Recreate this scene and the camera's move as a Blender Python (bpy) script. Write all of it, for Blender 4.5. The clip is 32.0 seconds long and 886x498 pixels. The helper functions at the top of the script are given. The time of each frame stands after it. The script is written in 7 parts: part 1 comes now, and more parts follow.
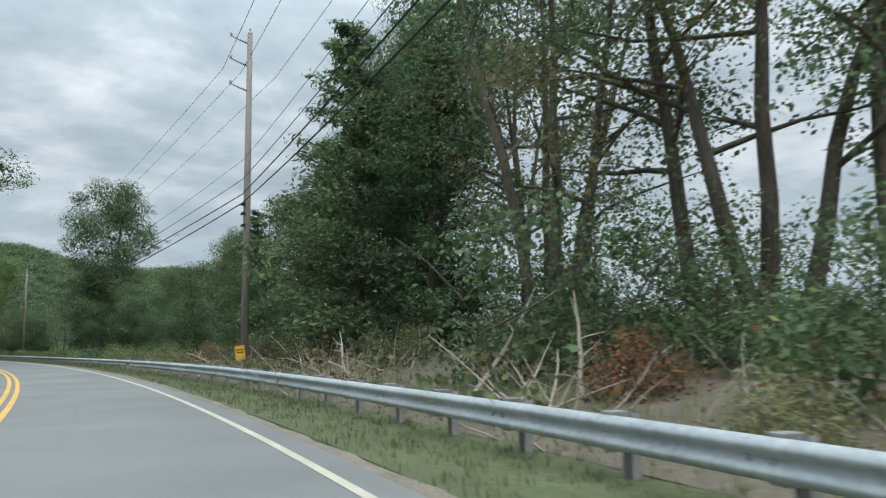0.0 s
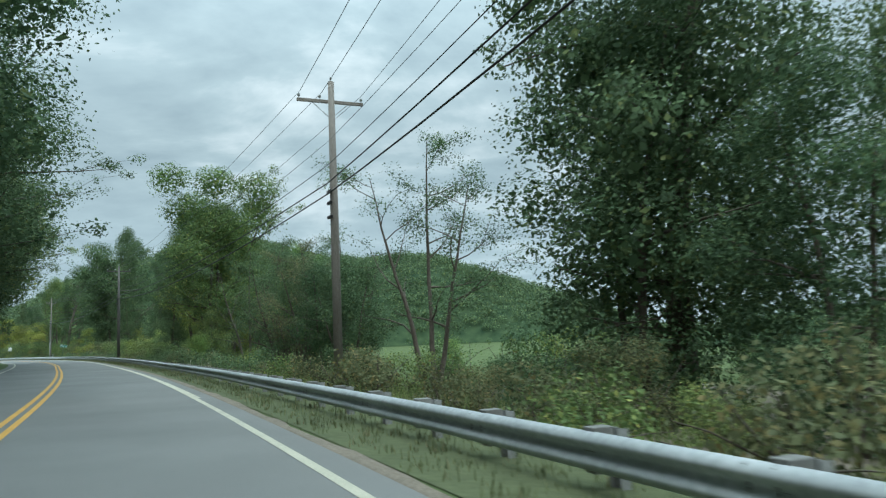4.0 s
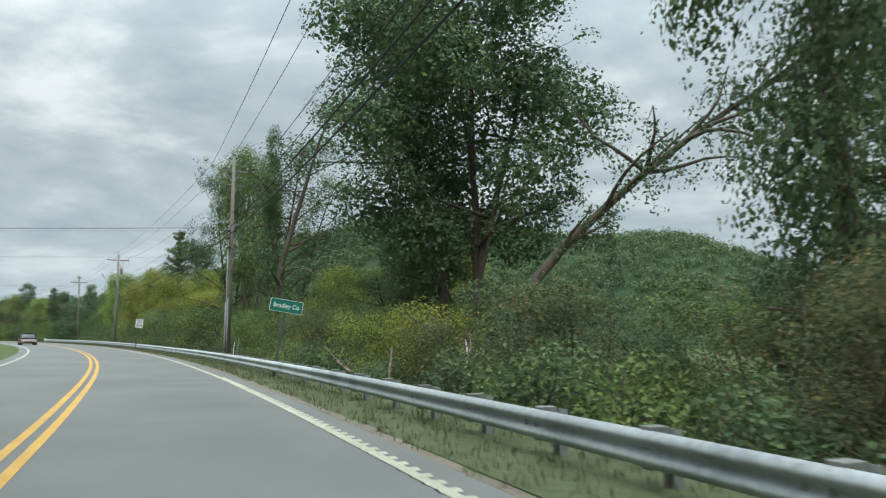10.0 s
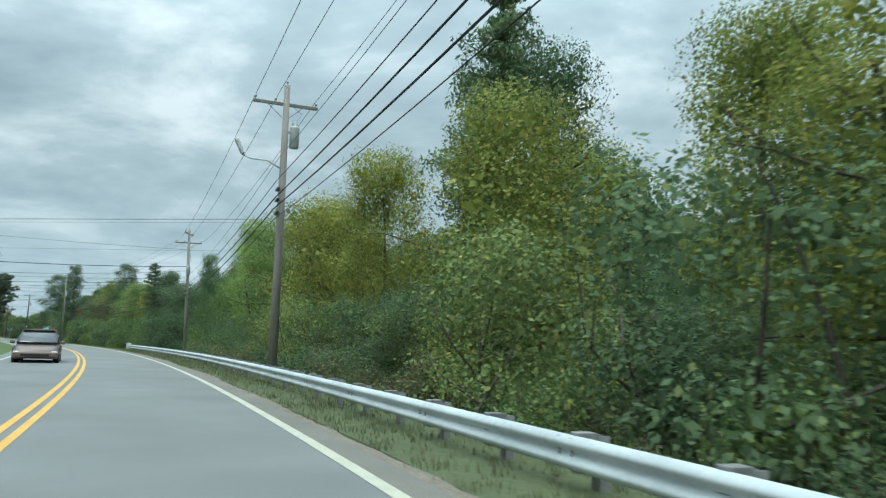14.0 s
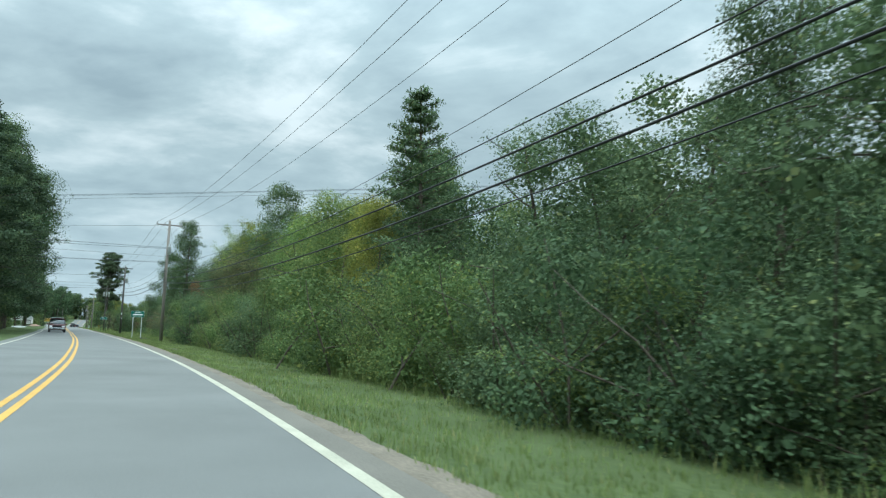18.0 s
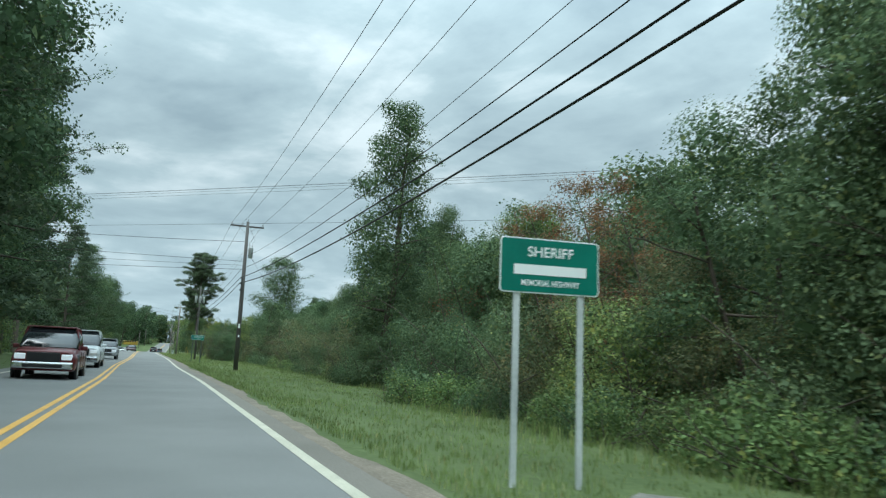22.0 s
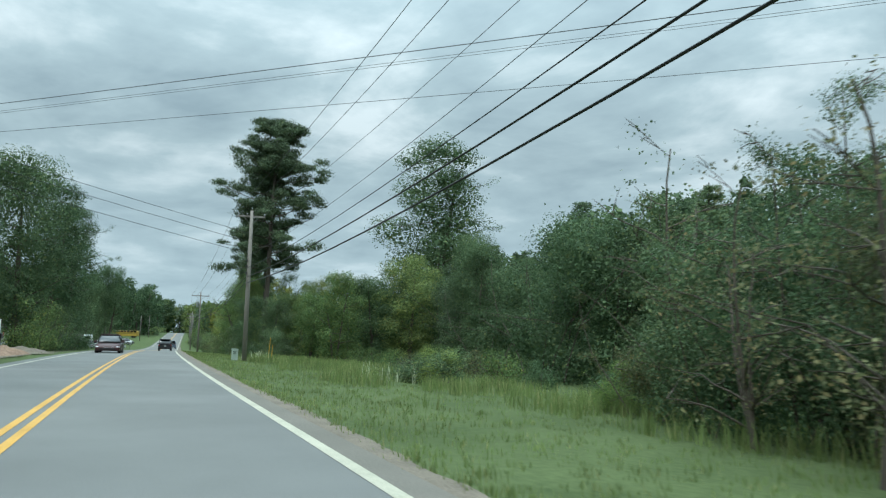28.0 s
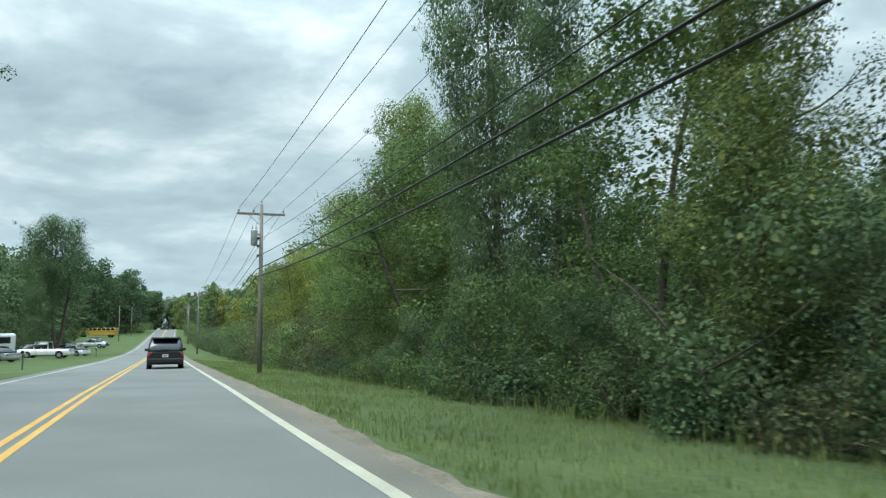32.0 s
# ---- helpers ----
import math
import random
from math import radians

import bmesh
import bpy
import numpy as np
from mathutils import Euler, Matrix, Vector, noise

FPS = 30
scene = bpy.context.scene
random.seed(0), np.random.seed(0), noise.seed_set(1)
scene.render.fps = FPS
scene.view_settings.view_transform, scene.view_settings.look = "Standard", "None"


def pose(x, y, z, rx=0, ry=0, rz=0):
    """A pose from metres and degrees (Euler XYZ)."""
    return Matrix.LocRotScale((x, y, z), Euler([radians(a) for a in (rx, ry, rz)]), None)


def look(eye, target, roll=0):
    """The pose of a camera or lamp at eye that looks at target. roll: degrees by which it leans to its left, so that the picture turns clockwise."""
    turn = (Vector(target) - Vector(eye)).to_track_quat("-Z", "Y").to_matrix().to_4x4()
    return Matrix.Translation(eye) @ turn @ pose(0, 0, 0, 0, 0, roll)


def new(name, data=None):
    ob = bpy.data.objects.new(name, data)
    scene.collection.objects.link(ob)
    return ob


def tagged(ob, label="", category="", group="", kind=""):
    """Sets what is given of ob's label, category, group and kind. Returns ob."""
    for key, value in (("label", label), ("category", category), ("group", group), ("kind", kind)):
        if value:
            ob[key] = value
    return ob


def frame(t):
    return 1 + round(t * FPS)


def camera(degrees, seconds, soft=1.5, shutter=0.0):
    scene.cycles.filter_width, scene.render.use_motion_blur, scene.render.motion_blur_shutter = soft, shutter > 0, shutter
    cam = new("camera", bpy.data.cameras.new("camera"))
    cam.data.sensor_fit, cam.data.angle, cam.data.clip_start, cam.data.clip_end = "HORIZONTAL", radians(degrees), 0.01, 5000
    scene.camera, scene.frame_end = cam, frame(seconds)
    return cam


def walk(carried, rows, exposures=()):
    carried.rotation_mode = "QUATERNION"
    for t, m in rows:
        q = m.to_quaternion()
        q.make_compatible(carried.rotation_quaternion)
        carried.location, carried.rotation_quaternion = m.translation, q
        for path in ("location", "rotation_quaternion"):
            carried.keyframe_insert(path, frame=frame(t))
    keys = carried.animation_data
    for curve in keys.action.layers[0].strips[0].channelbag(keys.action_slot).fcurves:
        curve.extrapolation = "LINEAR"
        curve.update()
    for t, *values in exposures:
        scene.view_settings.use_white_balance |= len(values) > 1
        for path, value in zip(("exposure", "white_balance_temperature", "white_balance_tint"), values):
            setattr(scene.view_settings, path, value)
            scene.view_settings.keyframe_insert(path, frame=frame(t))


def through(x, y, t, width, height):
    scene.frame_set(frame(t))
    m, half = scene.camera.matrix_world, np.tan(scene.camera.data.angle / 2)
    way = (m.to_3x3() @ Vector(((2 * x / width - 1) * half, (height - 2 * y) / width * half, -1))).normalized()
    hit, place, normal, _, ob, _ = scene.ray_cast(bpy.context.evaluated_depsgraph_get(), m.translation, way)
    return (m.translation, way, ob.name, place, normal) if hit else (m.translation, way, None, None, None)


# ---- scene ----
# ---------------------------------------------------------------- camera
cam = camera(60.3, 32.0, soft=1.25, shutter=0.10)
# seconds, x, y, z, yaw, pitch, roll
PATH = [
    (0.0, 0.00, 0.00, 1.23, -0.00, 6.95, 0.75),
    (0.5, -4.07, 9.09, 1.23, 2.96, 6.88, 1.31),
    (1.0, -8.43, 17.90, 1.23, 5.57, 7.06, 1.39),
    (1.5, -12.99, 26.34, 1.23, 7.76, 7.18, 1.46),
    (2.0, -17.73, 34.58, 1.23, 9.71, 7.09, 1.86),
    (2.5, -22.63, 42.67, 1.23, 11.47, 6.88, 2.25),
    (3.0, -27.81, 50.58, 1.23, 12.98, 6.61, 2.54),
    (3.5, -33.30, 58.34, 1.23, 14.19, 6.37, 2.73),
    (4.0, -39.05, 65.97, 1.23, 15.20, 6.46, 2.48),
    (4.5, -45.01, 73.51, 1.23, 16.09, 6.67, 2.09),
    (5.0, -51.12, 80.99, 1.23, 16.91, 6.89, 1.69),
    (5.5, -57.36, 88.43, 1.23, 17.70, 7.01, 1.30),
    (6.0, -63.72, 95.83, 1.23, 18.48, 6.89, 0.91),
    (6.5, -70.14, 103.18, 1.23, 19.27, 6.74, 0.38),
    (7.0, -76.54, 110.43, 1.23, 20.24, 6.63, -0.12),
    (7.5, -82.92, 117.52, 1.23, 21.33, 6.53, -0.43),
    (8.0, -89.26, 124.36, 1.23, 22.49, 6.41, -0.49),
    (8.5, -95.66, 131.09, 1.23, 23.70, 6.31, -0.36),
    (9.0, -102.10, 137.70, 1.23, 24.82, 6.39, -0.27),
    (9.5, -108.70, 144.19, 1.23, 25.93, 6.42, -0.19),
    (10.0, -115.44, 150.47, 1.23, 26.93, 6.50, -0.13),
    (10.5, -122.14, 156.55, 1.23, 27.81, 6.78, -0.34),
    (11.0, -128.84, 162.53, 1.23, 28.71, 7.14, -0.82),
    (11.5, -135.37, 168.21, 1.23, 29.64, 7.46, -1.28),
    (12.0, -141.91, 173.55, 1.23, 30.65, 7.51, -1.37),
    (12.5, -148.57, 178.69, 1.23, 31.66, 7.37, -1.23),
    (13.0, -155.38, 183.78, 1.23, 32.70, 7.20, -1.09),
    (13.5, -162.41, 188.92, 1.23, 33.78, 7.16, -1.19),
    (14.0, -169.87, 194.20, 1.23, 34.87, 7.20, -1.57),
    (14.5, -177.73, 199.53, 1.23, 35.84, 7.22, -2.02),
    (15.0, -185.81, 204.73, 1.23, 36.72, 7.25, -2.41),
    (15.5, -194.04, 209.78, 1.23, 37.58, 7.30, -2.77),
    (16.0, -202.37, 214.64, 1.23, 38.47, 7.35, -3.12),
    (16.5, -210.70, 219.33, 1.23, 39.42, 7.34, -3.32),
    (17.0, -218.95, 223.87, 1.23, 40.46, 7.08, -2.94),
    (17.5, -227.45, 228.32, 1.23, 41.54, 6.67, -2.31),
    (18.0, -236.26, 232.79, 1.23, 42.57, 6.54, -2.08),
    (18.5, -245.22, 237.13, 1.23, 43.58, 6.68, -2.18),
    (19.0, -254.27, 241.28, 1.23, 44.56, 6.90, -2.20),
    (19.5, -263.32, 245.29, 1.23, 45.52, 7.12, -1.97),
    (20.0, -272.30, 249.17, 1.23, 46.47, 7.31, -1.56),
    (20.5, -281.23, 252.87, 1.23, 47.28, 7.55, -1.41),
    (21.0, -290.26, 256.40, 1.23, 47.80, 7.85, -1.68),
    (21.5, -299.49, 259.86, 1.23, 48.04, 8.20, -2.42),
    (22.0, -308.83, 263.49, 1.23, 48.15, 8.32, -2.77),
    (22.5, -318.23, 267.31, 1.23, 48.24, 8.31, -2.64),
    (23.0, -327.63, 271.05, 1.23, 48.37, 8.35, -2.58),
    (23.5, -337.01, 274.61, 1.23, 48.58, 8.26, -2.24),
    (24.0, -346.45, 278.06, 1.23, 48.78, 8.07, -1.87),
    (24.5, -355.86, 281.53, 1.23, 48.92, 8.00, -1.89),
    (25.0, -365.30, 285.12, 1.23, 49.00, 7.99, -2.16),
    (25.5, -374.74, 288.76, 1.23, 49.03, 7.96, -2.47),
    (26.0, -384.06, 292.29, 1.23, 49.01, 7.77, -2.37),
    (26.5, -393.28, 295.73, 1.23, 48.96, 7.53, -2.12),
    (27.0, -402.43, 299.08, 1.23, 48.84, 7.29, -1.86),
    (27.5, -411.53, 302.40, 1.23, 48.66, 7.11, -1.59),
    (28.0, -420.59, 305.75, 1.23, 48.43, 7.10, -1.30),
    (28.5, -429.64, 309.12, 1.23, 48.21, 7.11, -1.16),
    (29.0, -438.59, 312.45, 1.23, 48.02, 7.10, -1.18),
    (29.5, -447.44, 315.80, 1.23, 47.88, 7.15, -1.12),
    (30.0, -456.34, 319.26, 1.23, 47.86, 7.27, -0.98),
    (30.5, -465.13, 322.74, 1.23, 47.92, 7.33, -0.84),
    (31.0, -473.92, 326.22, 1.21, 47.95, 7.01, -0.42),
    (31.5, -482.71, 329.68, 1.17, 47.82, 6.71, 0.12),
    (32.0, -491.50, 333.13, 1.11, 47.49, 6.26, 0.66),
]
walk(cam, [(r[0], pose(r[1], r[2], r[3], 90 + r[5], r[6], r[4])) for r in PATH],
     exposures=((0.0, 0.06, 6270, 12.5), (1.2, 0.14, 6220, 11.5), (2.2, 0.07, 5920, 2), (4.8, 0.15, 5920, 1), (5.8, 0.28, 6920, 14), (7.2, 0.36, 7120, 15), (8.2, 0.1, 6700, 10), (9.0, 0.02, 6480, 8.5), (10.2, 0.06, 6420, 8.5), (11.5, 0.02, 5920, 0.5), (16.0, 0.1, 5920, 0.5), (20.0, 0.15, 5920, 0.5), (22.0, 0.1, 5920, 0.5), (24.0, 0.0, 5920, 0.5), (29.5, 0.05, 5920, 0.5), (32.0, 0.25, 6070, 2.5)))

# ---------------------------------------------------------------- overcast sky and soft sun
world = bpy.data.worlds.new("overcast_sky")
scene.world = world
world.use_nodes = True
wn, wl = world.node_tree.nodes, world.node_tree.links
wn.clear()


def wnode(kind, **values):
    n = wn.new(kind)
    for key, v in values.items():
        if key == "op":
            n.operation = v
        else:
            n.inputs[int(key[1:])].default_value = v
    return n


w_out = wn.new("ShaderNodeOutputWorld")
w_bg = wn.new("ShaderNodeBackground")
w_tc = wn.new("ShaderNodeTexCoord")
w_sep = wn.new("ShaderNodeSeparateXYZ")
wl.new(w_tc.outputs["Generated"], w_sep.inputs[0])
w_up = wnode("ShaderNodeMath", op="MAXIMUM", i1=0.0)
wl.new(w_sep.outputs[2], w_up.inputs[0])
w_den = wnode("ShaderNodeMath", op="ADD", i1=0.16)
wl.new(w_up.outputs[0], w_den.inputs[0])
w_flat = wn.new("ShaderNodeCombineXYZ")
for axis in (0, 1):
    w_div = wnode("ShaderNodeMath", op="DIVIDE")
    wl.new(w_sep.outputs[axis], w_div.inputs[0])
    wl.new(w_den.outputs[0], w_div.inputs[1])
    wl.new(w_div.outputs[0], w_flat.inputs[axis])
w_n1 = wn.new("ShaderNodeTexNoise")
w_n1.inputs["Scale"].default_value = 1.35
w_n1.inputs["Detail"].default_value = 9.0
w_n1.inputs["Roughness"].default_value = 0.58
w_n1.inputs["Distortion"].default_value = 0.35
wl.new(w_flat.outputs[0], w_n1.inputs["Vector"])
# smaller puffs and bright rifts on top of the broad cloud sheets
w_n2 = wn.new("ShaderNodeTexNoise")
w_n2.inputs["Scale"].default_value = 4.6
w_n2.inputs["Detail"].default_value = 6.0
w_n2.inputs["Roughness"].default_value = 0.5
wl.new(w_flat.outputs[0], w_n2.inputs["Vector"])
w_mix = wn.new("ShaderNodeMix")
w_mix.inputs["Factor"].default_value = 0.26
wl.new(w_n1.outputs["Fac"], w_mix.inputs[2])
wl.new(w_n2.outputs["Fac"], w_mix.inputs[3])
w_ramp = wn.new("ShaderNodeValToRGB")
w_ramp.color_ramp.elements[0].position, w_ramp.color_ramp.elements[0].color = 0.37, (0.33, 0.405, 0.445, 1)
w_ramp.color_ramp.elements[1].position, w_ramp.color_ramp.elements[1].color = 0.64, (0.76, 0.81, 0.825, 1)
mid_cloud = w_ramp.color_ramp.elements.new(0.51)
mid_cloud.color = (0.465, 0.55, 0.58, 1)
wl.new(w_mix.outputs[0], w_ramp.inputs[0])
w_sky = wn.new("ShaderNodeTexSky")
w_sky.sky_type, w_sky.sun_disc, w_sky.sun_elevation, w_sky.sun_rotation = "NISHITA", False, radians(52), radians(140)
w_skys = wn.new("ShaderNodeMix")
w_skys.data_type, w_skys.blend_type = "RGBA", "MIX"
w_skyscale = wn.new("ShaderNodeVectorMath")
w_skyscale.operation = "SCALE"
w_skyscale.inputs["Scale"].default_value = 0.05
wl.new(w_sky.outputs[0], w_skyscale.inputs[0])
w_skys.inputs["Factor"].default_value = 0.93
wl.new(w_skyscale.outputs[0], w_skys.inputs[6])
wl.new(w_ramp.outputs[0], w_skys.inputs[7])
# thinner, paler cloud low over the horizon
w_low = wn.new("ShaderNodeMapRange")
w_low.inputs["From Min"].default_value, w_low.inputs["From Max"].default_value = 0.0, 0.24
w_low.inputs["To Min"].default_value, w_low.inputs["To Max"].default_value = 0.62, 0.0
wl.new(w_up.outputs[0], w_low.inputs["Value"])
w_pale = wn.new("ShaderNodeMix")
w_pale.data_type = "RGBA"
w_pale.inputs[7].default_value = (0.58, 0.70, 0.76, 1)
wl.new(w_low.outputs["Result"], w_pale.inputs["Factor"])
wl.new(w_skys.outputs[2], w_pale.inputs[6])
# an overcast sky is up to three times brighter overhead than near the horizon
w_pow = wnode("ShaderNodeMath", op="POWER", i1=2.8)
wl.new(w_up.outputs[0], w_pow.inputs[0])
w_gain = wnode("ShaderNodeMath", op="MULTIPLY_ADD", i1=5.5, i2=0.95)
wl.new(w_pow.outputs[0], w_gain.inputs[0])
wl.new(w_pale.outputs[2], w_bg.inputs["Color"])
wl.new(w_gain.outputs[0], w_bg.inputs["Strength"])
wl.new(w_bg.outputs[0], w_out.inputs[0])

sun = new("sun", bpy.data.lights.new("sun", "SUN"))
sun.data.energy, sun.data.angle, sun.data.color = 1.5, radians(35), (1.0, 0.97, 0.92)
sun.matrix_world = look((0, 0, 100), (-30, 62, 0))

# ---------------------------------------------------------------- the road's line
# heading, degrees left of +y, at even steps along the drive; s runs along the lane, d to the right of it
KNOT = 61.196
HEADING = [22.62, 35.81, 41.37, 45.67, 53.85, 60.57, 66.92, 69.17, 69.48, 69.64, 67.75]
X0, Y0 = -0.08, -0.03
STEP = 1.0
S_MIN, S_MAX = -80.0, 1500.0
_s = np.arange(S_MIN, S_MAX + STEP, STEP)
_h = np.interp(_s, [-80.0] + [i * KNOT for i in range(11)] + [640.0, 900.0, 1500.0], [HEADING[0] - 16] + HEADING + [67.5, 66.6, 60.0])
_a = np.radians(90 + _h)
_x = np.concatenate([[0], np.cumsum(np.cos((_a[1:] + _a[:-1]) / 2) * STEP)])
_y = np.concatenate([[0], np.cumsum(np.sin((_a[1:] + _a[:-1]) / 2) * STEP)])
_i0 = int(-S_MIN / STEP)
_x += X0 - _x[_i0]
_y += Y0 - _y[_i0]
D_WHITE, D_YELLOW, D_LEFT = 1.97, -1.53, -4.95     # edge line, centre line, far edge line


def road_z(s):
    return float(np.interp(s, [-80, 0, 575, 593, 612, 634, 653, 690, 730, 770, 820, 880, 950, 1050, 1500], [0, 0, 0, -0.02, -0.10, -0.34, -0.64, -1.2, -1.5, -1.3, -0.2, 1.5, 3.7, 4.2, 4.4]))


def verge(s, d):
    """Height of the ground beside the road over the road's own level."""
    if -6.2 <= d <= 2.45:
        return -0.02
    if d > 0:
        fall = float(np.interp(s, [-80, 42, 60, 330, 350, 430, 480, 600, 640], [-1.0, -1.0, 1.2, 1.6, 0.9, 0.7, 0.9, 0.7, 1.2]))
        reach = float(np.interp(s, [-80, 330, 350, 430, 600], [8, 8, 12, 16, 18]))
        lip = float(np.interp(s, [-80, 330, 350], [4.7, 4.7, 2.45]))
        return -0.02 - fall * min(1.0, max(0.0, (d - lip) / reach)) - 0.05 * min(1.0, (d - 2.45) / 1.5)
    return -0.02 - 0.12 * min(1.0, (-6.2 - d) / 3.0) + 0.6 * min(1.0, max(0.0, (-9.0 - d) / 12.0))


def at(s, d, z=0.0):
    """World place of a station on the road, d metres to the right of the lane's line, z above the road."""
    x, y, a = float(np.interp(s, _s, _x)), float(np.interp(s, _s, _y)), float(np.interp(s, _s, _a))
    return Vector((x + d * math.sin(a), y - d * math.cos(a), road_z(s) + z))


def drift(s):
    """How far the painted lane wanders from the drive's line."""
    return float(np.interp(s, [10, 28, 48, 68, 125, 140, 155, 181, 208, 253, 326, 342, 366, 408, 425, 447, 468, 498, 546, 577, 622], [0.05, -0.07, -0.1, 0.0, -0.2, -0.2, 0.02, 0.27, 0.12, 0.08, 0.05, -0.11, -0.10, -0.30, -0.38, -0.22, -0.36, -0.03, -0.03, -0.08, -0.28]))


def on_ground(s, d):
    return at(s, d, verge(s, d))


def yaw_at(s):
    """Turn that lays +y along the road."""
    return float(np.interp(s, _s, _a)) * 180 / math.pi - 90


def stand(s, d, turn=0.0, sink=0.0, scale=1.0):
    p = on_ground(s, d)
    return Matrix.Translation((p.x, p.y, p.z - sink)) @ pose(0, 0, 0, 0, 0, yaw_at(s) + turn) @ Matrix.Scale(scale, 4)


# ---------------------------------------------------------------- materials
def node_material(name):
    m = bpy.data.materials.new(name)
    m.use_nodes = True
    return m, m.node_tree.nodes, m.node_tree.links, m.node_tree.nodes["Principled BSDF"]


def surface(name, dark, light, scale=3.0, rough=0.7, metal=0.0, bump=0.2, fine=40.0, fine_mix=0.35, space="Object", spec=0.4, vary=0.0, stretch=(1, 1, 1)):
    """A solid with two scales of colour variation and fine relief."""
    m, n, l, b = node_material(name)
    tc = n.new("ShaderNodeTexCoord")
    mp = n.new("ShaderNodeMapping")
    mp.inputs["Scale"].default_value = stretch
    if space == "World":
        g = n.new("ShaderNodeNewGeometry")
        l.new(g.outputs["Position"], mp.inputs["Vector"])
    else:
        l.new(tc.outputs["Object"], mp.inputs["Vector"])
    big, small = n.new("ShaderNodeTexNoise"), n.new("ShaderNodeTexNoise")
    big.inputs["Scale"].default_value, small.inputs["Scale"].default_value = scale, fine
    big.inputs["Detail"].default_value, small.inputs["Detail"].default_value = 5, 3
    for t in (big, small):
        l.new(mp.outputs[0], t.inputs["Vector"])
    mix = n.new("ShaderNodeMix")
    mix.inputs["Factor"].default_value = fine_mix
    l.new(big.outputs["Fac"], mix.inputs[2])
    l.new(small.outputs["Fac"], mix.inputs[3])
    ramp = n.new("ShaderNodeValToRGB")
    ramp.color_ramp.elements[0].position, ramp.color_ramp.elements[1].position = 0.32, 0.68
    ramp.color_ramp.elements[0].color, ramp.color_ramp.elements[1].color = (*dark, 1), (*light, 1)
    l.new(mix.outputs[0], ramp.inputs[0])
    colour = ramp.outputs[0]
    if vary:
        info = n.new("ShaderNodeObjectInfo")
        hsv = n.new("ShaderNodeHueSaturation")
        amount = n.new("ShaderNodeMath")
        amount.operation = "MULTIPLY_ADD"
        amount.inputs[1].default_value, amount.inputs[2].default_value = vary, 1 - vary / 2
        l.new(info.outputs["Random"], amount.inputs[0])
        l.new(amount.outputs[0], hsv.inputs["Value"])
        l.new(colour, hsv.inputs["Color"])
        colour = hsv.outputs[0]
    l.new(colour, b.inputs["Base Color"])
    b.inputs["Roughness"].default_value, b.inputs["Metallic"].default_value = rough, metal
    b.inputs["Specular IOR Level"].default_value = spec
    if bump:
        bp = n.new("ShaderNodeBump")
        bp.inputs["Strength"].default_value, bp.inputs["Distance"].default_value = bump, 0.02
        l.new(small.outputs["Fac"], bp.inputs["Height"])
        l.new(bp.outputs[0], b.inputs["Normal"])
    return m


def leaf_material(name, dark, light, warm, warm_amount=0.12, through=0.4, vary=0.35):
    """Leaves: each its own tone, some turned, each plant a little different; light passes through them."""
    m, n, l, b = node_material(name)
    geo, info = n.new("ShaderNodeNewGeometry"), n.new("ShaderNodeObjectInfo")
    ramp = n.new("ShaderNodeValToRGB")
    e = ramp.color_ramp.elements
    e[0].position, e[0].color, e[1].position, e[1].color = 0.0, (*dark, 1), 1.0, (*warm, 1)
    x = e.new(max(0.05, 1 - 2 * warm_amount))
    x.color = (*light, 1)
    l.new(geo.outputs["Random Per Island"], ramp.inputs[0])
    patch = n.new("ShaderNodeTexNoise")
    patch.inputs["Scale"].default_value, patch.inputs["Detail"].default_value = 0.45, 3
    l.new(geo.outputs["Position"], patch.inputs["Vector"])
    value = n.new("ShaderNodeMath")
    value.operation = "MULTIPLY_ADD"
    value.inputs[1].default_value, value.inputs[2].default_value = 1.7, 0.15
    l.new(patch.outputs["Fac"], value.inputs[0])
    each = n.new("ShaderNodeMath")
    each.operation = "MULTIPLY_ADD"
    each.inputs[1].default_value, each.inputs[2].default_value = vary, 1 - vary / 2
    l.new(info.outputs["Random"], each.inputs[0])
    both = n.new("ShaderNodeMath")
    both.operation = "MULTIPLY"
    l.new(value.outputs[0], both.inputs[0])
    l.new(each.outputs[0], both.inputs[1])
    hsv = n.new("ShaderNodeHueSaturation")
    hue = n.new("ShaderNodeMath")
    hue.operation = "MULTIPLY_ADD"
    hue.inputs[1].default_value, hue.inputs[2].default_value = -0.035, 0.515
    l.new(info.outputs["Random"], hue.inputs[0])
    l.new(hue.outputs[0], hsv.inputs["Hue"])
    l.new(both.outputs[0], hsv.inputs["Value"])
    l.new(ramp.outputs[0], hsv.inputs["Color"])
    l.new(hsv.outputs[0], b.inputs["Base Color"])
    b.inputs["Roughness"].default_value = 0.65
    b.inputs["Specular IOR Level"].default_value = 0.16
    tr = n.new("ShaderNodeBsdfTranslucent")
    l.new(hsv.outputs[0], tr.inputs["Color"])
    mx = n.new("ShaderNodeMixShader")
    mx.inputs[0].default_value = through
    l.new(b.outputs[0], mx.inputs[1])
    l.new(tr.outputs[0], mx.inputs[2])
    l.new(mx.outputs[0], n["Material Output"].inputs["Surface"])
    return m


